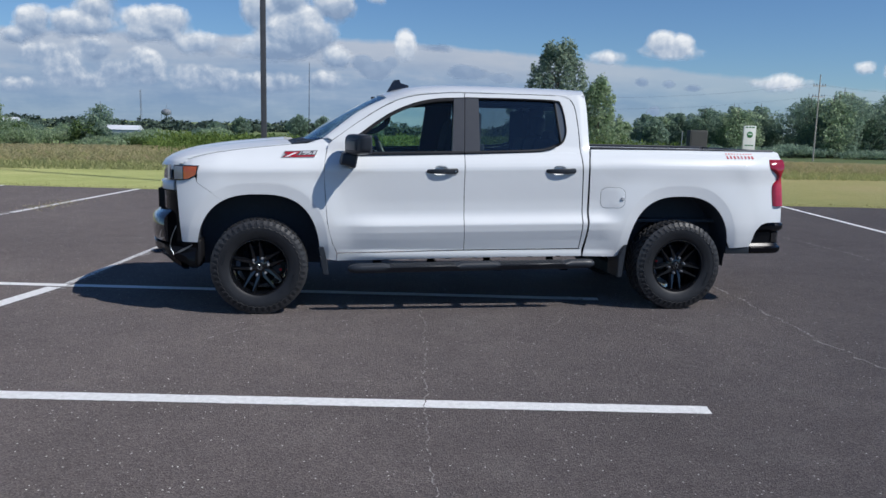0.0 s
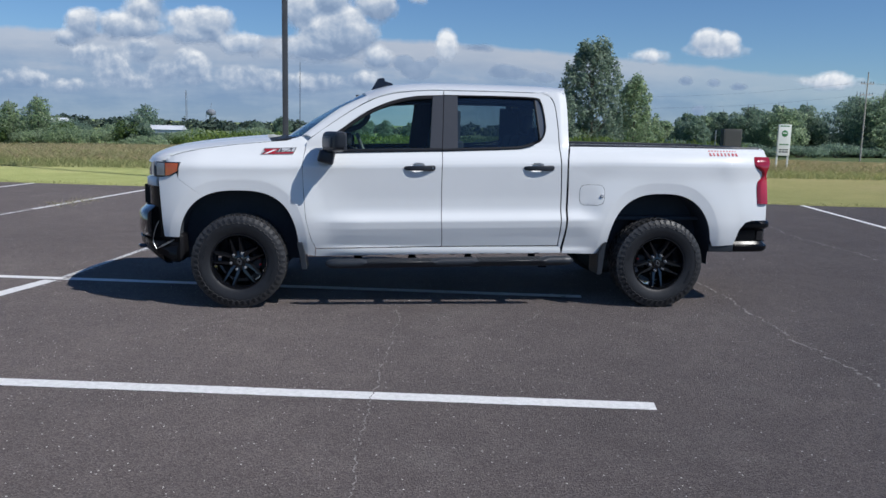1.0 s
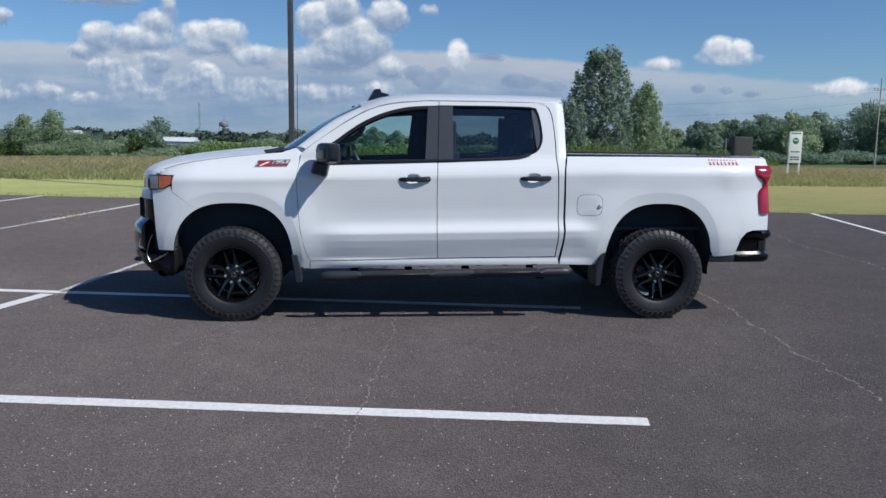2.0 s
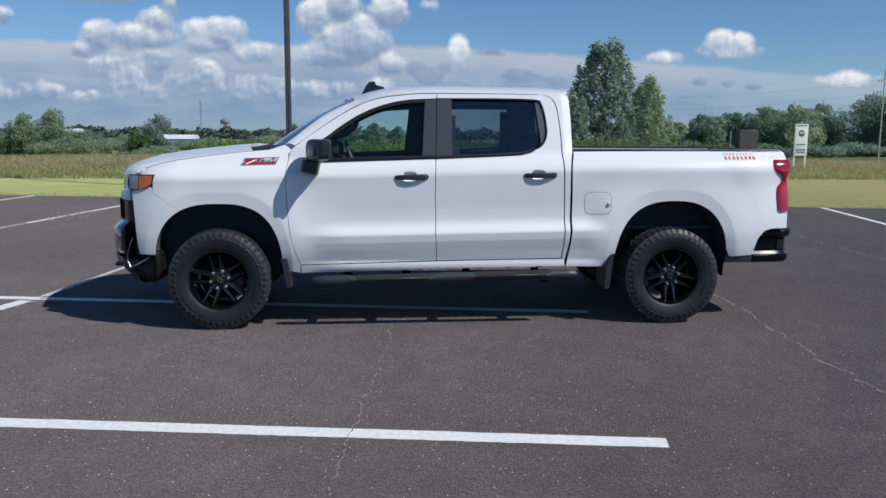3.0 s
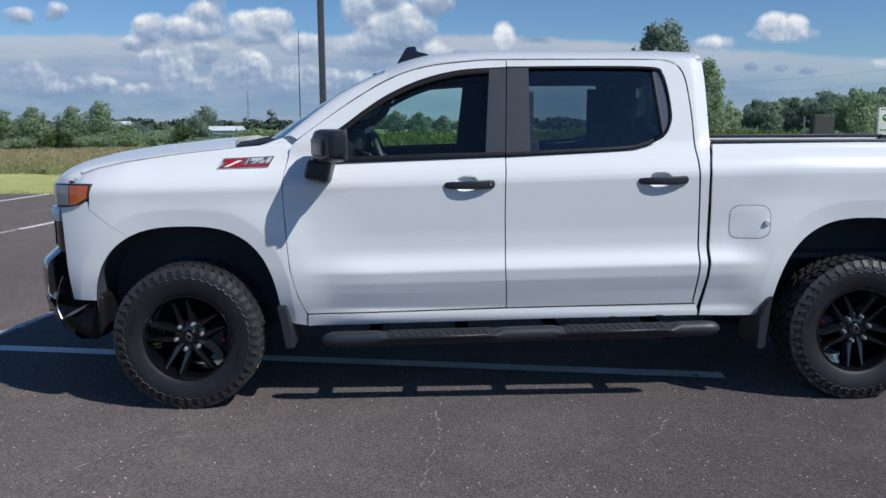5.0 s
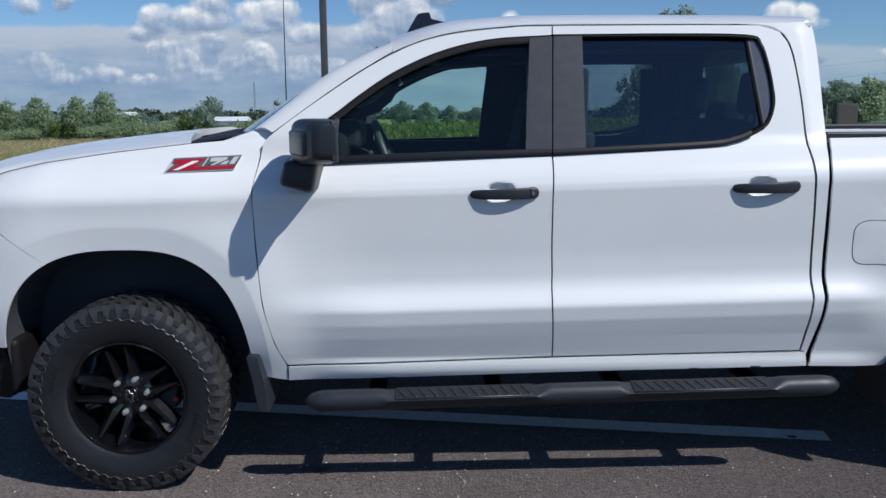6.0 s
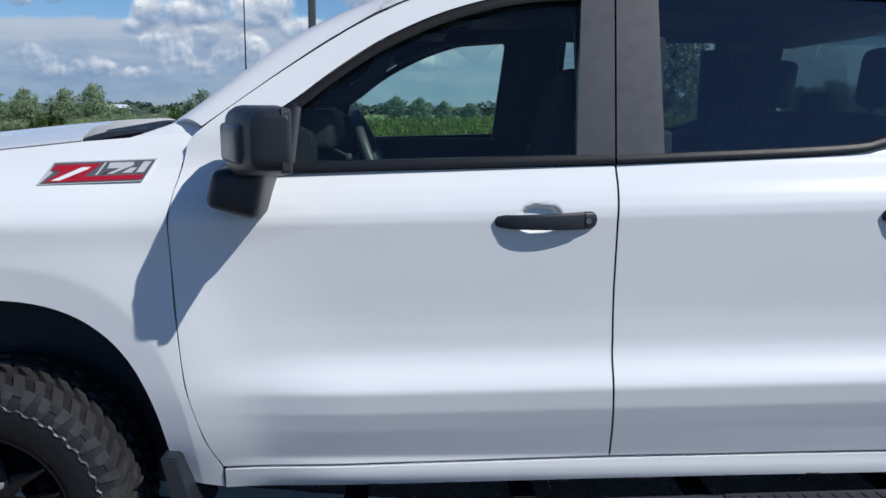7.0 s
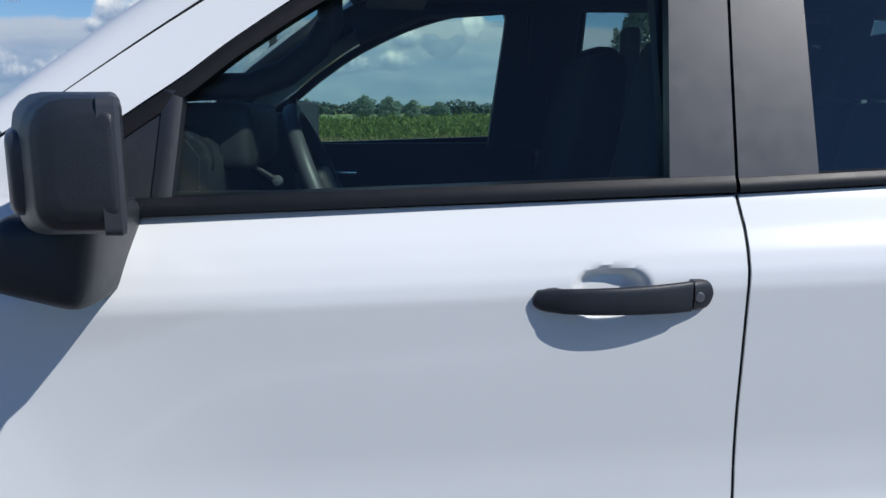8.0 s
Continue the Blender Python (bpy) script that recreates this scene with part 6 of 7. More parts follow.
    plan_sweep(bm, plan, [(-.13, .788), (-.020, .788), (-.010, .794), (-.020, .801), (-.13, .803)], n=80)
    part("bumper_top_pad", slanted(bm), PLASTIC, bumper, "grained black step pad")
    bm = bmesh.new()
    plan_sweep(bm, plan, [(-.06, .574), (.004, .568), (.008, .574), (.006, .582), (-.06, .594)], .46, .66, False, n=80)
    pad = part("corner_step", bm, STEP_GREY, bumper, "pale ribbed corner step")
    mirrored(pad)
    c = spline(plan, 80)
    ribs = bmesh.new()
    for k in range(12):
        x, y = c[int(33 + k * 1.6)]
        add_box(ribs, x - .006, x + .006, y - .010, y + .045, .584, .592, .002, 1)
    rib = part("step_rib", ribs, SEAL, bumper)
    tagged(rib, kind="stuff")
    mirrored(rib)
    bm = bmesh.new()
    add_box(bm, 4.235, 4.47, .03, .07, .508, .575, .006)
    v = part("rear_valance", bm, PLASTIC, truck)
    mirrored(v)


PAD = grainy("worn_step_rubber", (0.013, 0.0145, 0.018), 0.42, bump=0.3, fine=300)
STEP_GREY = grainy("grey_step_pad", (0.11, 0.114, 0.12), 0.45, bump=0.3, fine=300)


def build_under(truck):
    # running board: a tube with two flattened step pads, on brackets
    bm = bmesh.new()
    yc, r = -.075, .043
    xs = [.735, .742, .76, .80] + list(np.linspace(.86, 2.85, 120)) + [2.895, 2.915, 2.928, 2.932]
    rings = []
    for x in xs:
        end = min(x - .735, 2.932 - x)
        rr = r * min(1, math.sqrt(max(end, 0) / .05)) * .98 + .001
        pad = max(smoothstep(1.03, 1.10, x) * (1 - smoothstep(1.66, 1.73, x)), smoothstep(2.00, 2.07, x) * (1 - smoothstep(2.63, 2.70, x)))
        zc = .400 + (x - .735) / 2.2 * .040
        ring = []
        for k in range(16):
            a = k * math.tau / 16
            dy, dz = rr * math.cos(a), rr * math.sin(a)
            if dy < .030 and dz > -.004:
                t = np.clip((.030 - dy) / .073, 0, 1)
                fy, fz = .030 - .084 * t, .034 - .026 * t
                dy, dz = dy * (1 - pad) + fy * pad, dz * (1 - pad) + fz * pad
            ring.append(bm.verts.new((x, yc + dy, zc + dz)))
        rings.append(ring)
    for r0, r1 in zip(rings, rings[1:]):
        for k in range(16):
            bm.faces.new((r0[k], r0[(k + 1) % 16], r1[(k + 1) % 16], r1[k]))
    bm.faces.new(rings[0])
    bm.faces.new(rings[-1])
    bar = part("running_board", bm, PLASTIC, truck, "black tubular running board with ribbed pads")
    made = []
    slope = math.atan2(.026, .084)
    for x0, x1 in ((1.10, 1.665), (2.07, 2.635)):
        bm = bmesh.new()
        zc = .400 + ((x0 + x1) / 2 - .735) / 2.2 * .040
        turn = Matrix.Translation((0, yc - .010, zc + .0225)) @ Matrix.Rotation(slope, 4, "X")
        add_box(bm, x0, x1, -.040, .040, -.004, .004, .003, 1, turn)
        for k in range(13):
            xx = x0 + .03 + k * (x1 - x0 - .06) / 12
            add_box(bm, xx - .008, xx + .008, -.034, .034, .002, .0070, .002, 1, turn @ Matrix.Translation((xx, 0, 0)) @ Matrix.Rotation(.5, 4, "Z") @ Matrix.Translation((-xx, 0, 0)))
        for v in bm.verts:
            v.co.z += (v.co.x - (x0 + x1) / 2) * .0182
        made.append(part("step_pad", bm, PAD, bar, "ribbed black step pad"))
    for x in (1.02, 1.52, 2.05, 2.66):
        bm = bmesh.new()
        add_box(bm, x - .035, x + .035, yc + .02, .42, .372, .400, .006)
        add_box(bm, x - .030, x + .030, .40, .44, .36, .52, .006)
        made.append(part("bracket", bm, UNDER, bar))
    b2 = mirrored(bar)
    for o in made:
        mirrored(o, parent=b2)
    # chassis rails, axles, tank, exhaust, floor
    bm = bmesh.new()
    for y in (.42, 2 * MID - .42):
        add_box(bm, -.6, 4.75, y - .04, y + .04, .48, .62, .01)
    for x in (-.4, .7, 1.6, 2.6, 3.3, 4.4):
        add_box(bm, x - .04, x + .04, .4, 2 * MID - .4, .50, .58, .01)
    part("chassis", bm, UNDER, truck)
    bm = bmesh.new()
    add_box(bm, .50, 2.88, .12, 2 * MID - .12, .52, .56, .01)
    part("cab_floor", bm, UNDER, truck)
    for cx in (0.0, 3.745):
        bm = bmesh.new()
        add_tube(bm, [(cx, .2, HUB_Z), (cx, 2 * MID - .2, HUB_Z)], .05, 12)
        add_tube(bm, [(cx - .14, MID, HUB_Z), (cx - .08, MID, HUB_Z), (cx + .08, MID, HUB_Z), (cx + .14, MID, HUB_Z)], [.06, .14, .14, .06], 12)
        part("axle", bm, UNDER, truck)
    # unseen box in the bonnet space, added to stop sun reaching the ground
    bm = bmesh.new()
    add_box(bm, -.70, .52, .40, 2 * MID - .40, .52, 1.16, .05, 3)
    part("engine", bm, UNDER, truck, "unseen dark box under the bonnet that blocks light")
    # two unseen plates added to keep stray sun out of the truck's shadow
    bm = bmesh.new()
    add_box(bm, 2.84, 3.18, .13, 2 * MID - .13, .56, .60, .01)
    part("underbody", bm, UNDER, truck)
    bm = bmesh.new()
    add_box(bm, 4.28, 4.70, .13, 2 * MID - .13, .58, .62, .01)
    part("underbody", bm, UNDER, truck)
    bm = bmesh.new()
    add_box(bm, 1.3, 2.7, .48, .85, .42, .60, .03)
    part("fuel_tank", bm, UNDER, truck)
    # mud flaps
    for x0, zt in ((.505, .575), (3.205, .60)):
        bm = bmesh.new()
        b = [(x0 - .015, zt), (x0 + .035, zt), (x0 + .055, zt - .10), (x0 + .075, zt - .235), (x0 + .028, zt - .235), (x0 + .01, zt - .10)] if x0 < 1 else \
            [(x0 - .03, zt - .12), (x0 + .01, zt - .02), (x0 + .045, zt), (x0 + .035, zt - .05), (x0 + .012, zt - .30), (x0 - .035, zt - .30)]
        a0 = [bm.verts.new((x, -.035 if x0 < 1 else -.02, z)) for x, z in b]
        a1 = [bm.verts.new((x, .24, z)) for x, z in b]
        bm.faces.new(a0)
        bm.faces.new(a1[::-1])
        for k in range(len(b)):
            bm.faces.new((a0[k], a1[k], a1[(k + 1) % len(b)], a0[(k + 1) % len(b)]))
        bmesh.ops.bevel(bm, geom=bm.edges[:], offset=.005, segments=2, affect="EDGES")
        mirrored(part("mud_flap", bm, PLASTIC, truck))
    # front fascia's inner edge: dark arch liner ahead of the wheel
    bm = bmesh.new()
    add_box(bm, -.60, -.48, .075, .30, .39, .63, .03, 3)
    mirrored(part("arch_deflector", bm, SEAL, truck))


def build_well(truck, arch):
    """The dark liner behind a wheel arch, both sides."""
    line = [(arch[0] - arch[1] - .004, .38)] + arch_line(arch, 178, 2, 40) + [(arch[0] + arch[2] + .004, .38)]
    c = np.array(line)
    mid = np.array([arch[0], HUB_Z])
    out = mid + (c - mid) * 1.02
    bm = bmesh.new()
    rows = []
    for y, k in ((None, .994), (.10, 1.01), (.34, 1.0), (.345, .45), (.345, .02)):
        q = mid + (c - mid) * k
        yy = side(q[:, 0], q[:, 1]) + .009 if y is None else np.full(len(q), y)
        rows.append(np.stack([q[:, 0], yy, q[:, 1]], 1))
    grid_mesh(bm, np.stack(rows, 1))
    liner = part("wheel_well", bm, LINER, truck)
    mirrored(liner)


def build_wheel(truck, cx, right):
    """Tyre with tread blocks, rim, five twin spokes, hub cap, nuts, brake."""
    tag = bmesh.new()
    c = (cx, 0, HUB_Z)
    R = .408
    prof = [(.232, .17), (.232, -.020), (.246, -.034), (.262, -.040), (.30, -.052), (.335, -.055), (.360, -.050), (.380, -.040), (.389, -.02), (.393, .02),
            (.393, .10), (.393, .18), (.389, .22), (.368, .236), (.36, .248), (.32, .25), (.25, .235), (.232, .20)]
    add_lathe(tag, prof, c, 96)
    tyre = part("tyre", tag, TYRE, truck, "black all-terrain tyre", sharp=35)
    made = []
    # tread: shoulder blocks, zigzag centre blocks and sidewall lugs
    verts, faces = [], []

    def block(a0, a1, y0, y1, r0, r1, lean=0.0, side_drop=0.0):
        b = len(verts)
        for r in (r0, r1):
            k = .0 if r == r0 else .10
            am = (a0 + a1) / 2
            ym = (y0 + y1) / 2
            for a, y in ((a0, y0), (a1, y0), (a1, y1), (a0, y1)):
                aa = a + (am - a) * k + lean * (y - ym)
                yy = y + (ym - y) * k
                rr = r - (side_drop if y == y0 and r == r1 else 0)
                verts.append((cx + rr * math.cos(aa), yy, HUB_Z + rr * math.sin(aa)))
        for f in ((4, 5, 6, 7), (0, 1, 5, 4), (1, 2, 6, 5), (2, 3, 7, 6), (3, 0, 4, 7)):
            faces.append([b + i for i in f])

    count = 46
    step = math.tau / count
    for k in range(count):
        a = k * step
        odd = k % 2
        wide = .64 if odd else .56
        for y0, y1, s in ((-.040, .030, 1), (.232, .162, -1)):
            block(a, a + step * wide, y0 - (.005 * s if odd else 0), y1, .380, R - (0 if odd else .002), 1.1 * s, .010)
        block(a + step * .2, a + step * .8, .038, .088, .388, R - .001, 2.2)
        block(a + step * .6, a + step * 1.2, .104, .154, .388, R - .001, -2.2)
        # sidewall lugs: long and short in turn, each narrowing and slanting towards the rim
        for y, ss in ((-.0565, 1), (.2495, -1)):
            spans = ((.334 if odd else .350, .30 if odd else .22, .46), (.368, .16, .64), (.401, .02, .76 if odd else .66))
            b = len(verts)
            for rr, f0, f1 in spans:
                dy = ss * .020 * max(0.0, (rr - .352) / .049) ** 1.4
                for f in (f0, f1):
                    aa = a + step * (f + .10)
                    verts.append((cx + rr * math.cos(aa), y + dy, HUB_Z + rr * math.sin(aa)))
                    verts.append((cx + rr * math.cos(aa), y + dy + ss * .02, HUB_Z + rr * math.sin(aa)))
            for q in (b, b + 4):
                faces.extend([[q, q + 2, q + 6, q + 4], [q, q + 4, q + 5, q + 1], [q + 2, q + 3, q + 7, q + 6]])
            faces.append([b, b + 1, b + 3, b + 2])
    # wavy rib where the lugs end
    n = count * 4
    b = len(verts)
    for k in range(n):
        aa = k * math.tau / n
        rr = .338 + (.006 if (k // 2) % 2 else -.002)
        for r, y in ((rr - .003, -.0540), (rr, -.0585), (rr + .004, -.0540)):
            verts.append((cx + r * math.cos(aa), y, HUB_Z + r * math.sin(aa)))
    for k in range(n):
        k2 = (k + 1) % n
        for q in (0, 1):
            faces.append([b + 3 * k + q, b + 3 * k + q + 1, b + 3 * k2 + q + 1, b + 3 * k2 + q])
    made.append(child("tread", mesh_from("tread", verts, faces, TREAD, False), tyre))
    # raised sidewall marks, plain bars
    verts, faces = [], []
    for a0, n in ((radians(150), 8), (radians(-35), 8)):
        for k in range(n):
            a = a0 + k * .055
            block(a, a + .036, -.0545, -.049, .292, .322)
    made.append(child("sidewall_mark", mesh_from("sidewall_mark", verts, faces, TYRE, False), tyre))
    tagged(made[-1], kind="stuff")
    # rim barrel and lip
    bm = bmesh.new()
    add_lathe(bm, [(.236, -.006), (.243, -.026), (.240, -.034), (.232, -.034), (.226, -.022), (.216, .03), (.206, .16), (.215, .22), (.232, .225)], c, 96)
    rim = part("rim", bm, WHEEL, truck, "gloss black alloy wheel")
    # twin spokes
    for k in range(5):
        mid_a = radians((172 if cx < 1 else 198) + 72 * k)
        for s in (-1, 1):
            bm = bmesh.new()
            p = Vector((math.cos(mid_a), 0, math.sin(mid_a)))
            q = Vector((-math.sin(mid_a), 0, math.cos(mid_a)))
            rings = []
            for r, y, near, far in ((.05, .016, .004, .040), (.085, .008, .011, .060), (.12, .001, .017, .061), (.16, -.007, .023, .060), (.208, -.017, .030, .061), (.234, .006, .032, .064)):
                base = Vector((cx, 0, HUB_Z)) + p * r
                rings.append([bm.verts.new(base + q * (s * u) + Vector((0, yy, 0))) for u, yy in
                              ((near, y + .050), (near, y + .010), (near + .006, y - .004), (far - .018, y - .004), (far, y + .022), (far, y + .050))])
            for r0, r1 in zip(rings, rings[1:]):
                for j in range(6):
                    bm.faces.new((r0[j], r0[(j + 1) % 6], r1[(j + 1) % 6], r1[j]))
            bm.faces.new(rings[0])
            bm.faces.new(rings[-1][::-1])
            made.append(part("spoke", bm, WHEEL, rim, smooth=False))
    bm = bmesh.new()
    add_lathe(bm, [(.0005, .0), (.032, .0), (.036, .004), (.038, .014), (.062, .018), (.086, .024), (.094, .034), (.096, .09)], c, 40)
    hub = part("hub", bm, WHEEL, rim)
    made.append(hub)
    for k in range(6):
        a = radians(12 + 60 * k)
        bm = bmesh.new()
        add_lathe(bm, [(.0005, -.020), (.007, -.019), (.0110, -.012), (.0125, .03)], (cx + .073 * math.cos(a), 0, HUB_Z + .073 * math.sin(a)), 12)
        made.append(part("wheel_nut", bm, NUT, rim, "bright wheel nut", sharp=30))
    # centre emblem: a plain outlined cross shape
    bm = bmesh.new()
    for x0, x1, z0, z1 in ((-.028, .028, -.0075, .0075), (-.011, .011, -.0165, .0165)):
        add_box(bm, cx + x0, cx + x1, -.0035, .002, HUB_Z + z0, HUB_Z + z1, .001, 1, Matrix.Translation((cx, 0, HUB_Z)) @ Matrix.Rotation(radians(70), 4, "Y") @ Matrix.Translation((-cx, 0, -HUB_Z)))
    made.append(part("cap_emblem", bm, SILVER, rim))
    bm = bmesh.new()
    for x0, x1, z0, z1 in ((-.0245, .0245, -.0045, .0045), (-.0085, .0085, -.0135, .0135)):
        add_box(bm, cx + x0, cx + x1, -.005, .002, HUB_Z + z0, HUB_Z + z1, .001, 1, Matrix.Translation((cx, 0, HUB_Z)) @ Matrix.Rotation(radians(70), 4, "Y") @ Matrix.Translation((-cx, 0, -HUB_Z)))
    made.append(part("cap_emblem", bm, GLOSS, rim))
    # brake disc and caliper
    bm = bmesh.new()
    add_lathe(bm, [(.09, .085), (.165, .085), (.165, .105), (.09, .105)], c, 48)
    disc = part("brake_disc", bm, UNDER, truck)
    bm = bmesh.new()
    a = radians(-4 if cx < 1 else 176)
    add_box(bm, .105, .182, .045, .12, -.06, .06, .014, 3, Matrix.Translation((cx, 0, HUB_Z)) @ Matrix.Rotation(-a, 4, "Y"))
    cal = part("brake_caliper", bm, CALIPER, disc)
    bm = bmesh.new()
    add_box(bm, .165, .186, .04, .06, -.03, -.012, .003, 1, Matrix.Translation((cx, 0, HUB_Z)) @ Matrix.Rotation(-a, 4, "Y"))
    cap = part("brake_cap", bm, RED_TAG, disc)
    if right:
        t2, r2, d2 = mirrored(tyre), mirrored(rim), mirrored(disc)
        hosts = {tyre: t2, rim: r2, disc: d2}
        for o in made + [cal, cap]:
            mirrored(o, parent=hosts[o.parent])
        for o in made + [cal, cap, tyre, rim, disc]:
            bpy.data.objects.remove(o)


def plate(bm, pts, lift, thick=.004, depth=None):
    """A thin plate with the given outline in the side view, laid on the flank."""
    fn = depth or fender_side
    a = [bm.verts.new((x, float(fn(x, z)) - lift, z)) for x, z in pts]
    b = [bm.verts.new((x, float(fn(x, z)) - lift + thick, z)) for x, z in pts]
    bm.faces.new(a)
    bm.faces.new(b[::-1])
    for k in range(len(pts)):
        bm.faces.new((a[k], b[k], b[(k + 1) % len(pts)], a[(k + 1) % len(pts)]))


def build_badges(truck):
    # wing badge: slanted plate in chrome, red and black, drawn as plain shapes
    def at(u, v):
        return (.178 + u * .290 + .022 * v + .0 * u, 1.322 + v * .058 + u * .012)

    gx = float(fender_side(.46, 1.355) - fender_side(.21, 1.355)) / .25
    gz = float(fender_side(.335, 1.385) - fender_side(.335, 1.327)) / .058

    def flat(x, z):
        return float(fender_side(.335, 1.355)) + gx * (x - .335) + gz * (z - 1.355)

    bm = bmesh.new()
    plate(bm, [at(0, 0), at(.97, 0), at(1, 1), at(.03, 1)], .010, .018, flat)
    badge = part("wing_badge", bm, BADGE_SILVER, truck, "red, black and silver wing badge")
    for m, lift, shapes in (
            (BADGE_DARK, .0115, [[(.02, .05), (.975, .05), (.99, .95), (.05, .95), (.045, .62), (.09, .55)]]),
            (RED_DECAL, .0130, [[(.065, .60), (.15, .60), (.155, .50), (.055, .10), (.955, .10), (.962, .30), (.40, .30), (.50, .86), (.075, .86)]]),
            (BADGE_SILVER, .0130, [[(.545, .38), (.60, .38), (.70, .62), (.58, .62), (.575, .88), (.80, .88), (.815, .74), (.66, .38)], [(.74, .40), (.83, .40), (.86, .62), (.80, .62)],
                                   [(.875, .40), (.945, .40), (.965, .88), (.895, .88), (.885, .72)], [(.50, .34), (.52, .34), (.545, .90), (.525, .90)]]),
            (PAINT, .0145, [[(.115, .16), (.20, .16), (.40, .62), (.42, .72), (.33, .72)]])):
        for s in shapes:
            bm = bmesh.new()
            plate(bm, [at(*p) for p in s], lift, .004, flat)
            part("badge_inlay", bm, m, badge)
    mirrored(badge)
    # bed decal: unreadable small bars in red over grey
    rnd = random.Random(4)
    for m, z0, z1, n in ((DECAL_PALE, 1.394, 1.412, 8), (RED_DECAL, 1.386, 1.394, 8), (DECAL_PALE, 1.424, 1.434, 10)):
        w = .285 / n
        for k in range(n):
            x0 = 4.187 + k * w
            x1 = x0 + w * rnd.uniform(.35, .62)
            bm = bmesh.new()
            plate(bm, [(x0, z0), (x1, z0), (x1 + .002, z1), (x0 + .002, z1)], .003, .002, side)
            mirrored(part("decal_bar", bm, m, truck))


def build_cabin(truck):
    # dashboard, cluster, wheel
    bm = bmesh.new()
    prof = [(.56, 1.30), (.56, 1.475), (.66, 1.487), (.80, 1.492), (.88, 1.475), (.905, 1.44), (.90, 1.36), (.86, 1.22), (.88, 1.0), (.70, .9), (.56, .9)]
    a = [bm.verts.new((x, .16, z)) for x, z in prof]
    b = [bm.verts.new((x, 2 * MID - .16, z)) for x, z in prof]
    bm.faces.new(a)
    bm.faces.new(b[::-1])
    for k in range(len(prof)):
        bm.faces.new((a[k], b[k], b[(k + 1) % len(prof)], a[(k + 1) % len(prof)]))
    bmesh.ops.bevel(bm, geom=bm.edges[:], offset=.012, segments=2, affect="EDGES")
    dash = part("dashboard", bm, CABIN, truck, "dark dashboard")
    bm = bmesh.new()
    add_box(bm, .80, .955, .30, .68, 1.40, 1.525, .03, 4)
    part("instrument_hood", bm, CABIN, dash)
    bm = bmesh.new()
    add_box(bm, .86, .975, .78, 1.10, 1.22, 1.50, .02, 3)
    part("centre_stack", bm, CABIN, dash)
    bm = bmesh.new()
    add_box(bm, .974, .979, .80, 1.08, 1.36, 1.48, .002, 1)
    part("screen", bm, GLOSS, dash, "dark glossy screen")
    bm = bmesh.new()
    add_lathe(bm, [(.030, 0), (.045, -.004), (.048, .01)], (.86, .20, 1.43), 24)
    part("air_vent", bm, SILVER, dash)
    bm = bmesh.new()
    add_tube(bm, [(.80, .29, 1.545), (.864, .33, 1.552), (.954, .33, 1.554), (1.018, .33, 1.578), (1.072, .33, 1.621), (1.10, .32, 1.665), (1.10, .30, 1.72)], [.022, .024, .024, .025, .025, .024, .022], 12)
    part("grab_handle", bm, CABIN, truck)
    # steering wheel
    bm = bmesh.new()
    cx, cy, cz, r = 1.075, .50, 1.335, .185
    tilt = Matrix.Translation((cx, cy, cz)) @ Matrix.Rotation(radians(-22), 4, "Y")
    ring = [tilt @ Vector((0, r * math.cos(k * math.tau / 48), r * math.sin(k * math.tau / 48))) for k in range(49)]
    add_tube(bm, ring, .017, 10, False)
    wheel = part("steering_wheel", bm, LEATHER, truck, "dark leather steering wheel")
    bm = bmesh.new()
    add_box(bm, -.03, .02, -.07, .07, -.065, .06, .02, 3, tilt)
    add_box(bm, -.012, .008, -.18, .18, -.02, .02, .006, 2, tilt)
    add_box(bm, -.012, .008, -.03, .03, -.18, .0, .006, 2, tilt)
    part("wheel_hub", bm, CABIN, wheel)
    bm = bmesh.new()
    add_tube(bm, [(1.05, cy, cz - .02), (.86, cy, 1.24)], .045, 12)
    part("steering_column", bm, CABIN, wheel)
    bm = bmesh.new()
    add_tube(bm, [(.94, .42, 1.40), (.995, .316, 1.384)], .006, 8)
    add_lathe(bm, [(.0005, -.012), (.008, -.010), (.011, 0), (.008, .010), (.0005, .012)], (.996, .316, 1.384), 14)
    part("stalk", bm, CLOTH2, wheel)
    # seats
    def seat(x, y, w, rear=False):
        bm = bmesh.new()
        add_box(bm, x - .52, x, y - w / 2, y + w / 2, .82, 1.02, .06, 4)
        s = part("seat", bm, CLOTH, truck, "dark cloth seat")
        bm = bmesh.new()
        add_box(bm, -.07, .07, -w / 2, w / 2, 0, .55 if rear else .70, .06, 4, Matrix.Translation((x + .02, y, .98)) @ Matrix.Rotation(radians(12), 4, "Y"))
        part("backrest", bm, CLOTH, s)
        if not rear:
            bm = bmesh.new()
            add_box(bm, x + .180, x + .228, y - w / 2 + .0, y - w / 2 + .07, 1.43, 1.74, .020, 3)
            add_box(bm, x + .180, x + .260, y - w / 2 - .01, y - w / 2 + .06, 1.34, 1.47, .022, 3)
            part("seat_edge", bm, CLOTH2, s, "grey piped seat edge")
        hx = x + (.25 if rear else .15)
        bm = bmesh.new()
        add_box(bm, -.05, .05, -.125, .125, 0, .20, .045, 4, Matrix.Translation((hx, y, (1.535 if y != MID else 1.40) if rear else 1.495)) @ Matrix.Rotation(radians(6), 4, "Y"))
        part("headrest", bm, CLOTH, s)
        bm = bmesh.new()
        for sy in (-.05, .05):
            add_tube(bm, [(hx - .02, y + sy, 1.47), (hx, y + sy, 1.60)], .007, 8)
        part("headrest_post", bm, CABIN, s)

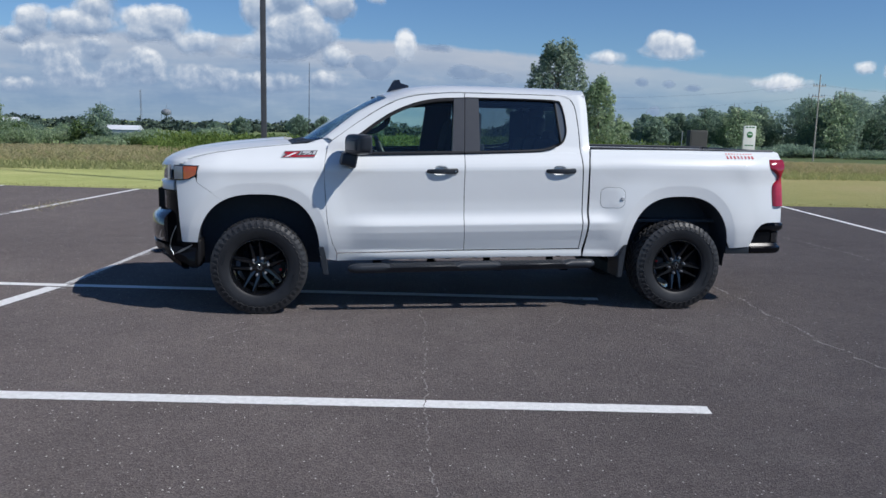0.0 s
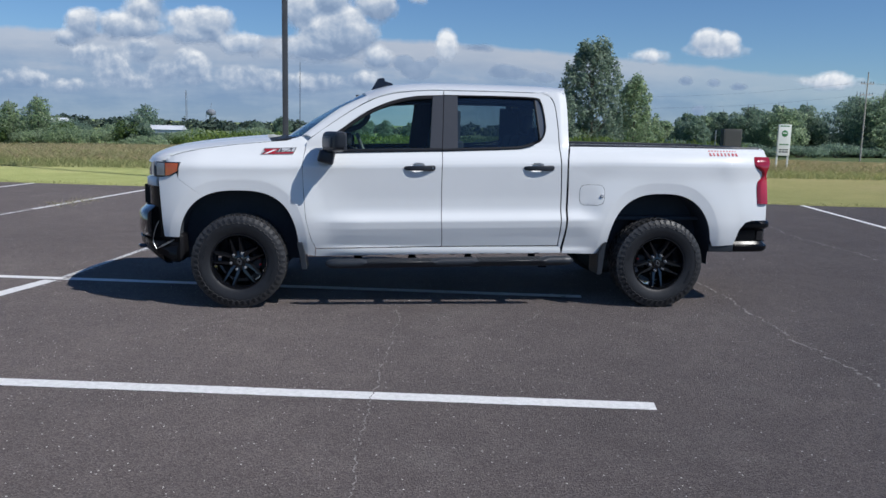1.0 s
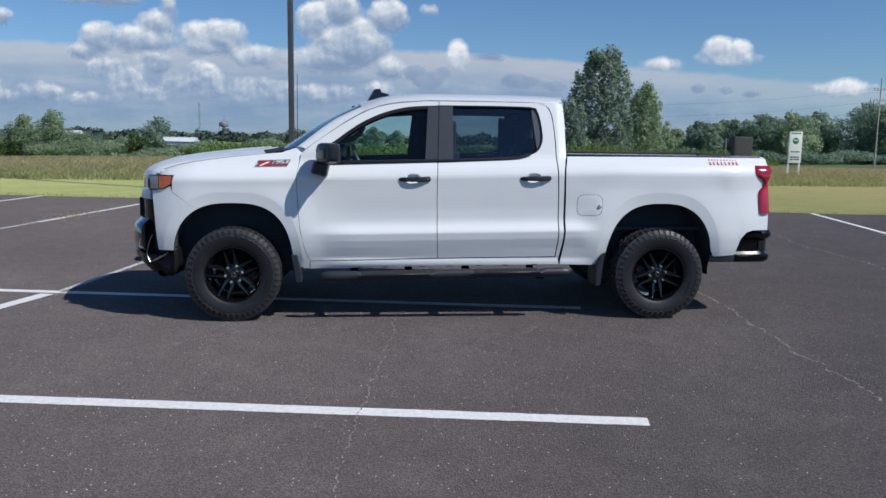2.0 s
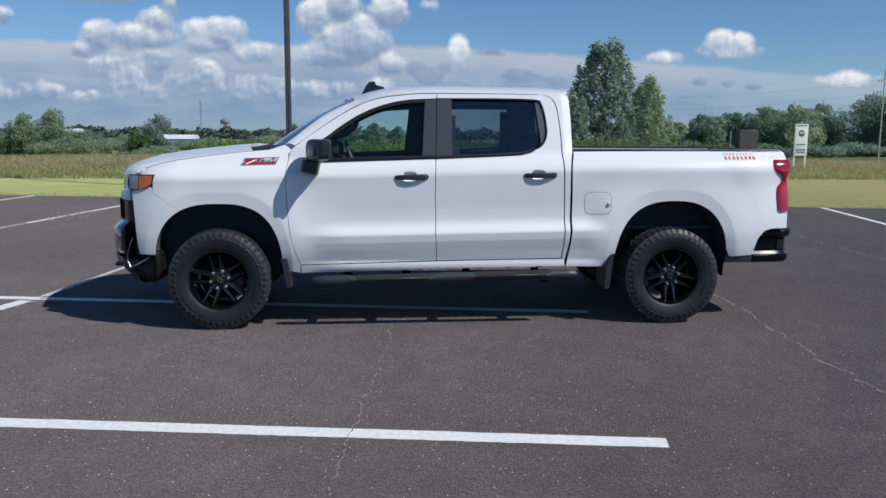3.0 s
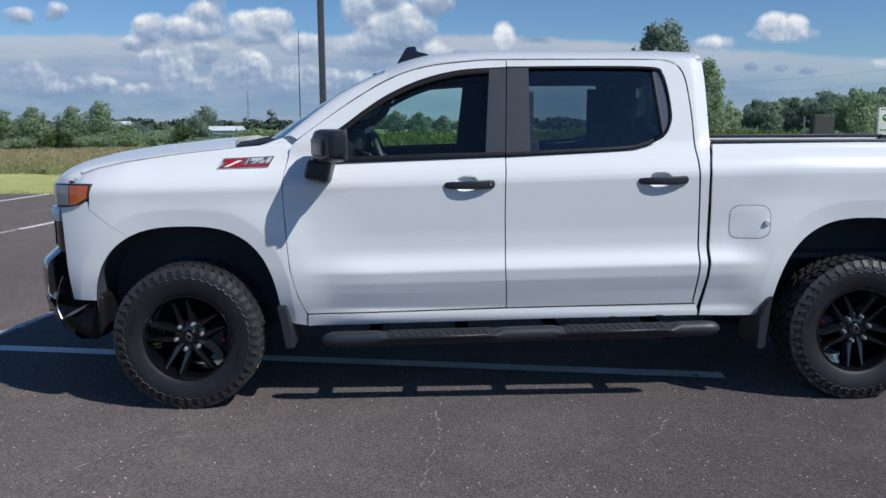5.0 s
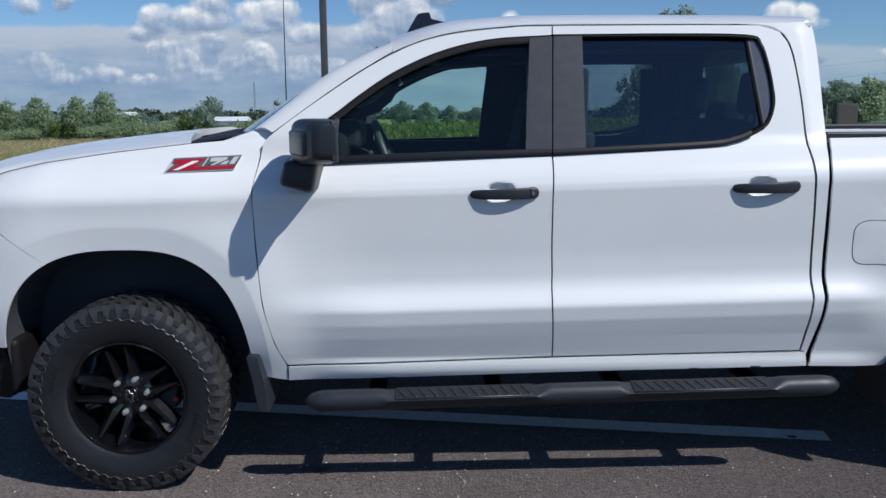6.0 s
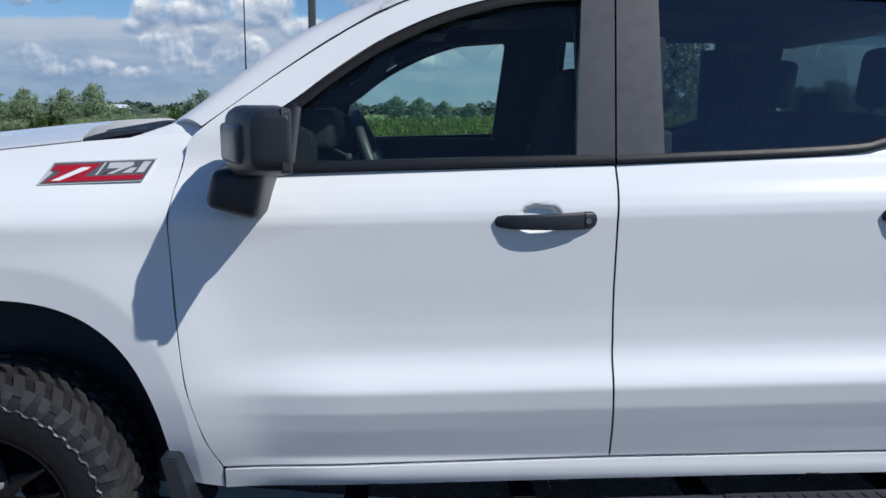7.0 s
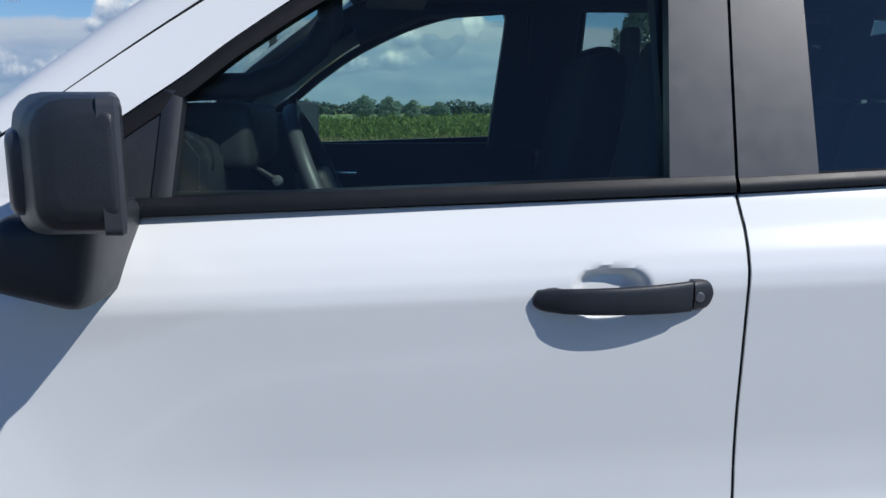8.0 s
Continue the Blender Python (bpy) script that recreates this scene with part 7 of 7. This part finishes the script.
    for y in (.50, 1.40):
        seat(1.70, y, .52)
    for y in (.52, MID, 1.38):
        seat(2.50, y, .44, True)
    bm = bmesh.new()
    add_box(bm, 1.0, 1.75, .80, 1.10, .60, 1.12, .03, 3)
    part("centre_console", bm, CABIN, truck)
    # inner door cards
    for x0, x1, z1 in ((.66, 1.74, 1.372), (1.76, 2.80, 1.392)):
        bm = bmesh.new()
        add_box(bm, x0, x1, .12, .165, .60, z1 + .012, .012, 2)
        add_box(bm, x0 + .25, x1 - .25, .16, .235, 1.12, 1.20, .02, 3)
        card = part("door_card", bm, CABIN, truck)
        bm = bmesh.new()
        add_box(bm, x0 + .33, x0 + .43, .166, .178, 1.27, 1.285, .004, 2)
        pull = part("inner_pull", bm, CHROME, card)
        c2 = mirrored(card)
        mirrored(pull, parent=c2)
    # inner pillars
    for x0, x1 in ((1.67, 1.84), (2.72, 2.87)):
        bm = bmesh.new()
        b = bmesh.new()
        bmesh.ops.create_cube(b, size=1.0)
        for v in b.verts:
            t = v.co.z + .5
            v.co = Vector((x0 + (v.co.x + .5) * (x1 - x0), .14 + t * .19 + (v.co.y + .5) * .06, 1.36 + t * .53))
        bmesh.ops.bevel(b, geom=b.edges[:], offset=.012, segments=2, affect="EDGES")
        join(bm, b)
        mirrored(part("inner_pillar", bm, CABIN, truck))
    bm = bmesh.new()
    loft(bm, [[(x, y, z) for x, y in ((x0, 1.665), (x0 + .20, 1.665), (x0 + .20, 1.705), (x0, 1.705))] if z < 1.5 else [(x, y - .10 * t, z) for x, y in ((x0, 1.665), (x0 + .20, 1.665), (x0 + .20, 1.705), (x0, 1.705))]
              for x0, z, t in ((1.555, 1.37, 0), (1.570, 1.52, .3), (1.590, 1.70, .75), (1.600, 1.80, 1.0), (1.585, 1.835, 1.1), (1.54, 1.86, 1.2))])
    part("belt_pillar_trim", bm, CABIN, truck)
    bm = bmesh.new()
    add_tube(bm, [(.60, .185, 1.47), (.86, .262, 1.668), (1.08, .33, 1.812), (1.3, .40, 1.895)], .022, 10)
    mirrored(part("inner_screen_pillar", bm, CABIN, truck))
    # inner header trim above the side windows
    bm = bmesh.new()
    add_tube(bm, [(1.10, .37, 1.748), (1.32, .37, 1.832), (1.7, .365, 1.860), (2.5, .365, 1.862), (2.80, .36, 1.855)], .042, 8)
    mirrored(part("header_trim", bm, CABIN, truck))
    # grab handle on the screen pillar, sun visors, rear-view mirror
    bm = bmesh.new()
    add_tube(bm, [(.70, 1.64, 1.575), (.77, 1.56, 1.620), (.92, 1.52, 1.725), (.99, 1.53, 1.780), (1.02, 1.57, 1.825)], .026, 10)
    part("grab_handle", bm, CABIN, truck)
    bm = bmesh.new()
    add_tube(bm, [(.60, 1.715, 1.47), (.86, 1.64, 1.64), (1.08, 1.57, 1.78), (1.3, 1.52, 1.865)], .027, 10)
    part("pillar_trim", bm, CABIN, truck)
    for y in (.42, 1.05):
        bm = bmesh.new()
        add_box(bm, 1.14, 1.32, y + .03, y + .40, 1.812, 1.834, .01, 2, None)
        part("sun_visor", bm, CABIN, truck)
    bm = bmesh.new()
    add_box(bm, 1.03, 1.06, MID - .12, MID + .12, 1.75, 1.82, .012, 3)
    add_box(bm, .99, 1.04, MID - .012, MID + .012, 1.80, 1.88, .005, 1)
    part("inside_mirror", bm, CABIN, truck)


truck = build_truck()
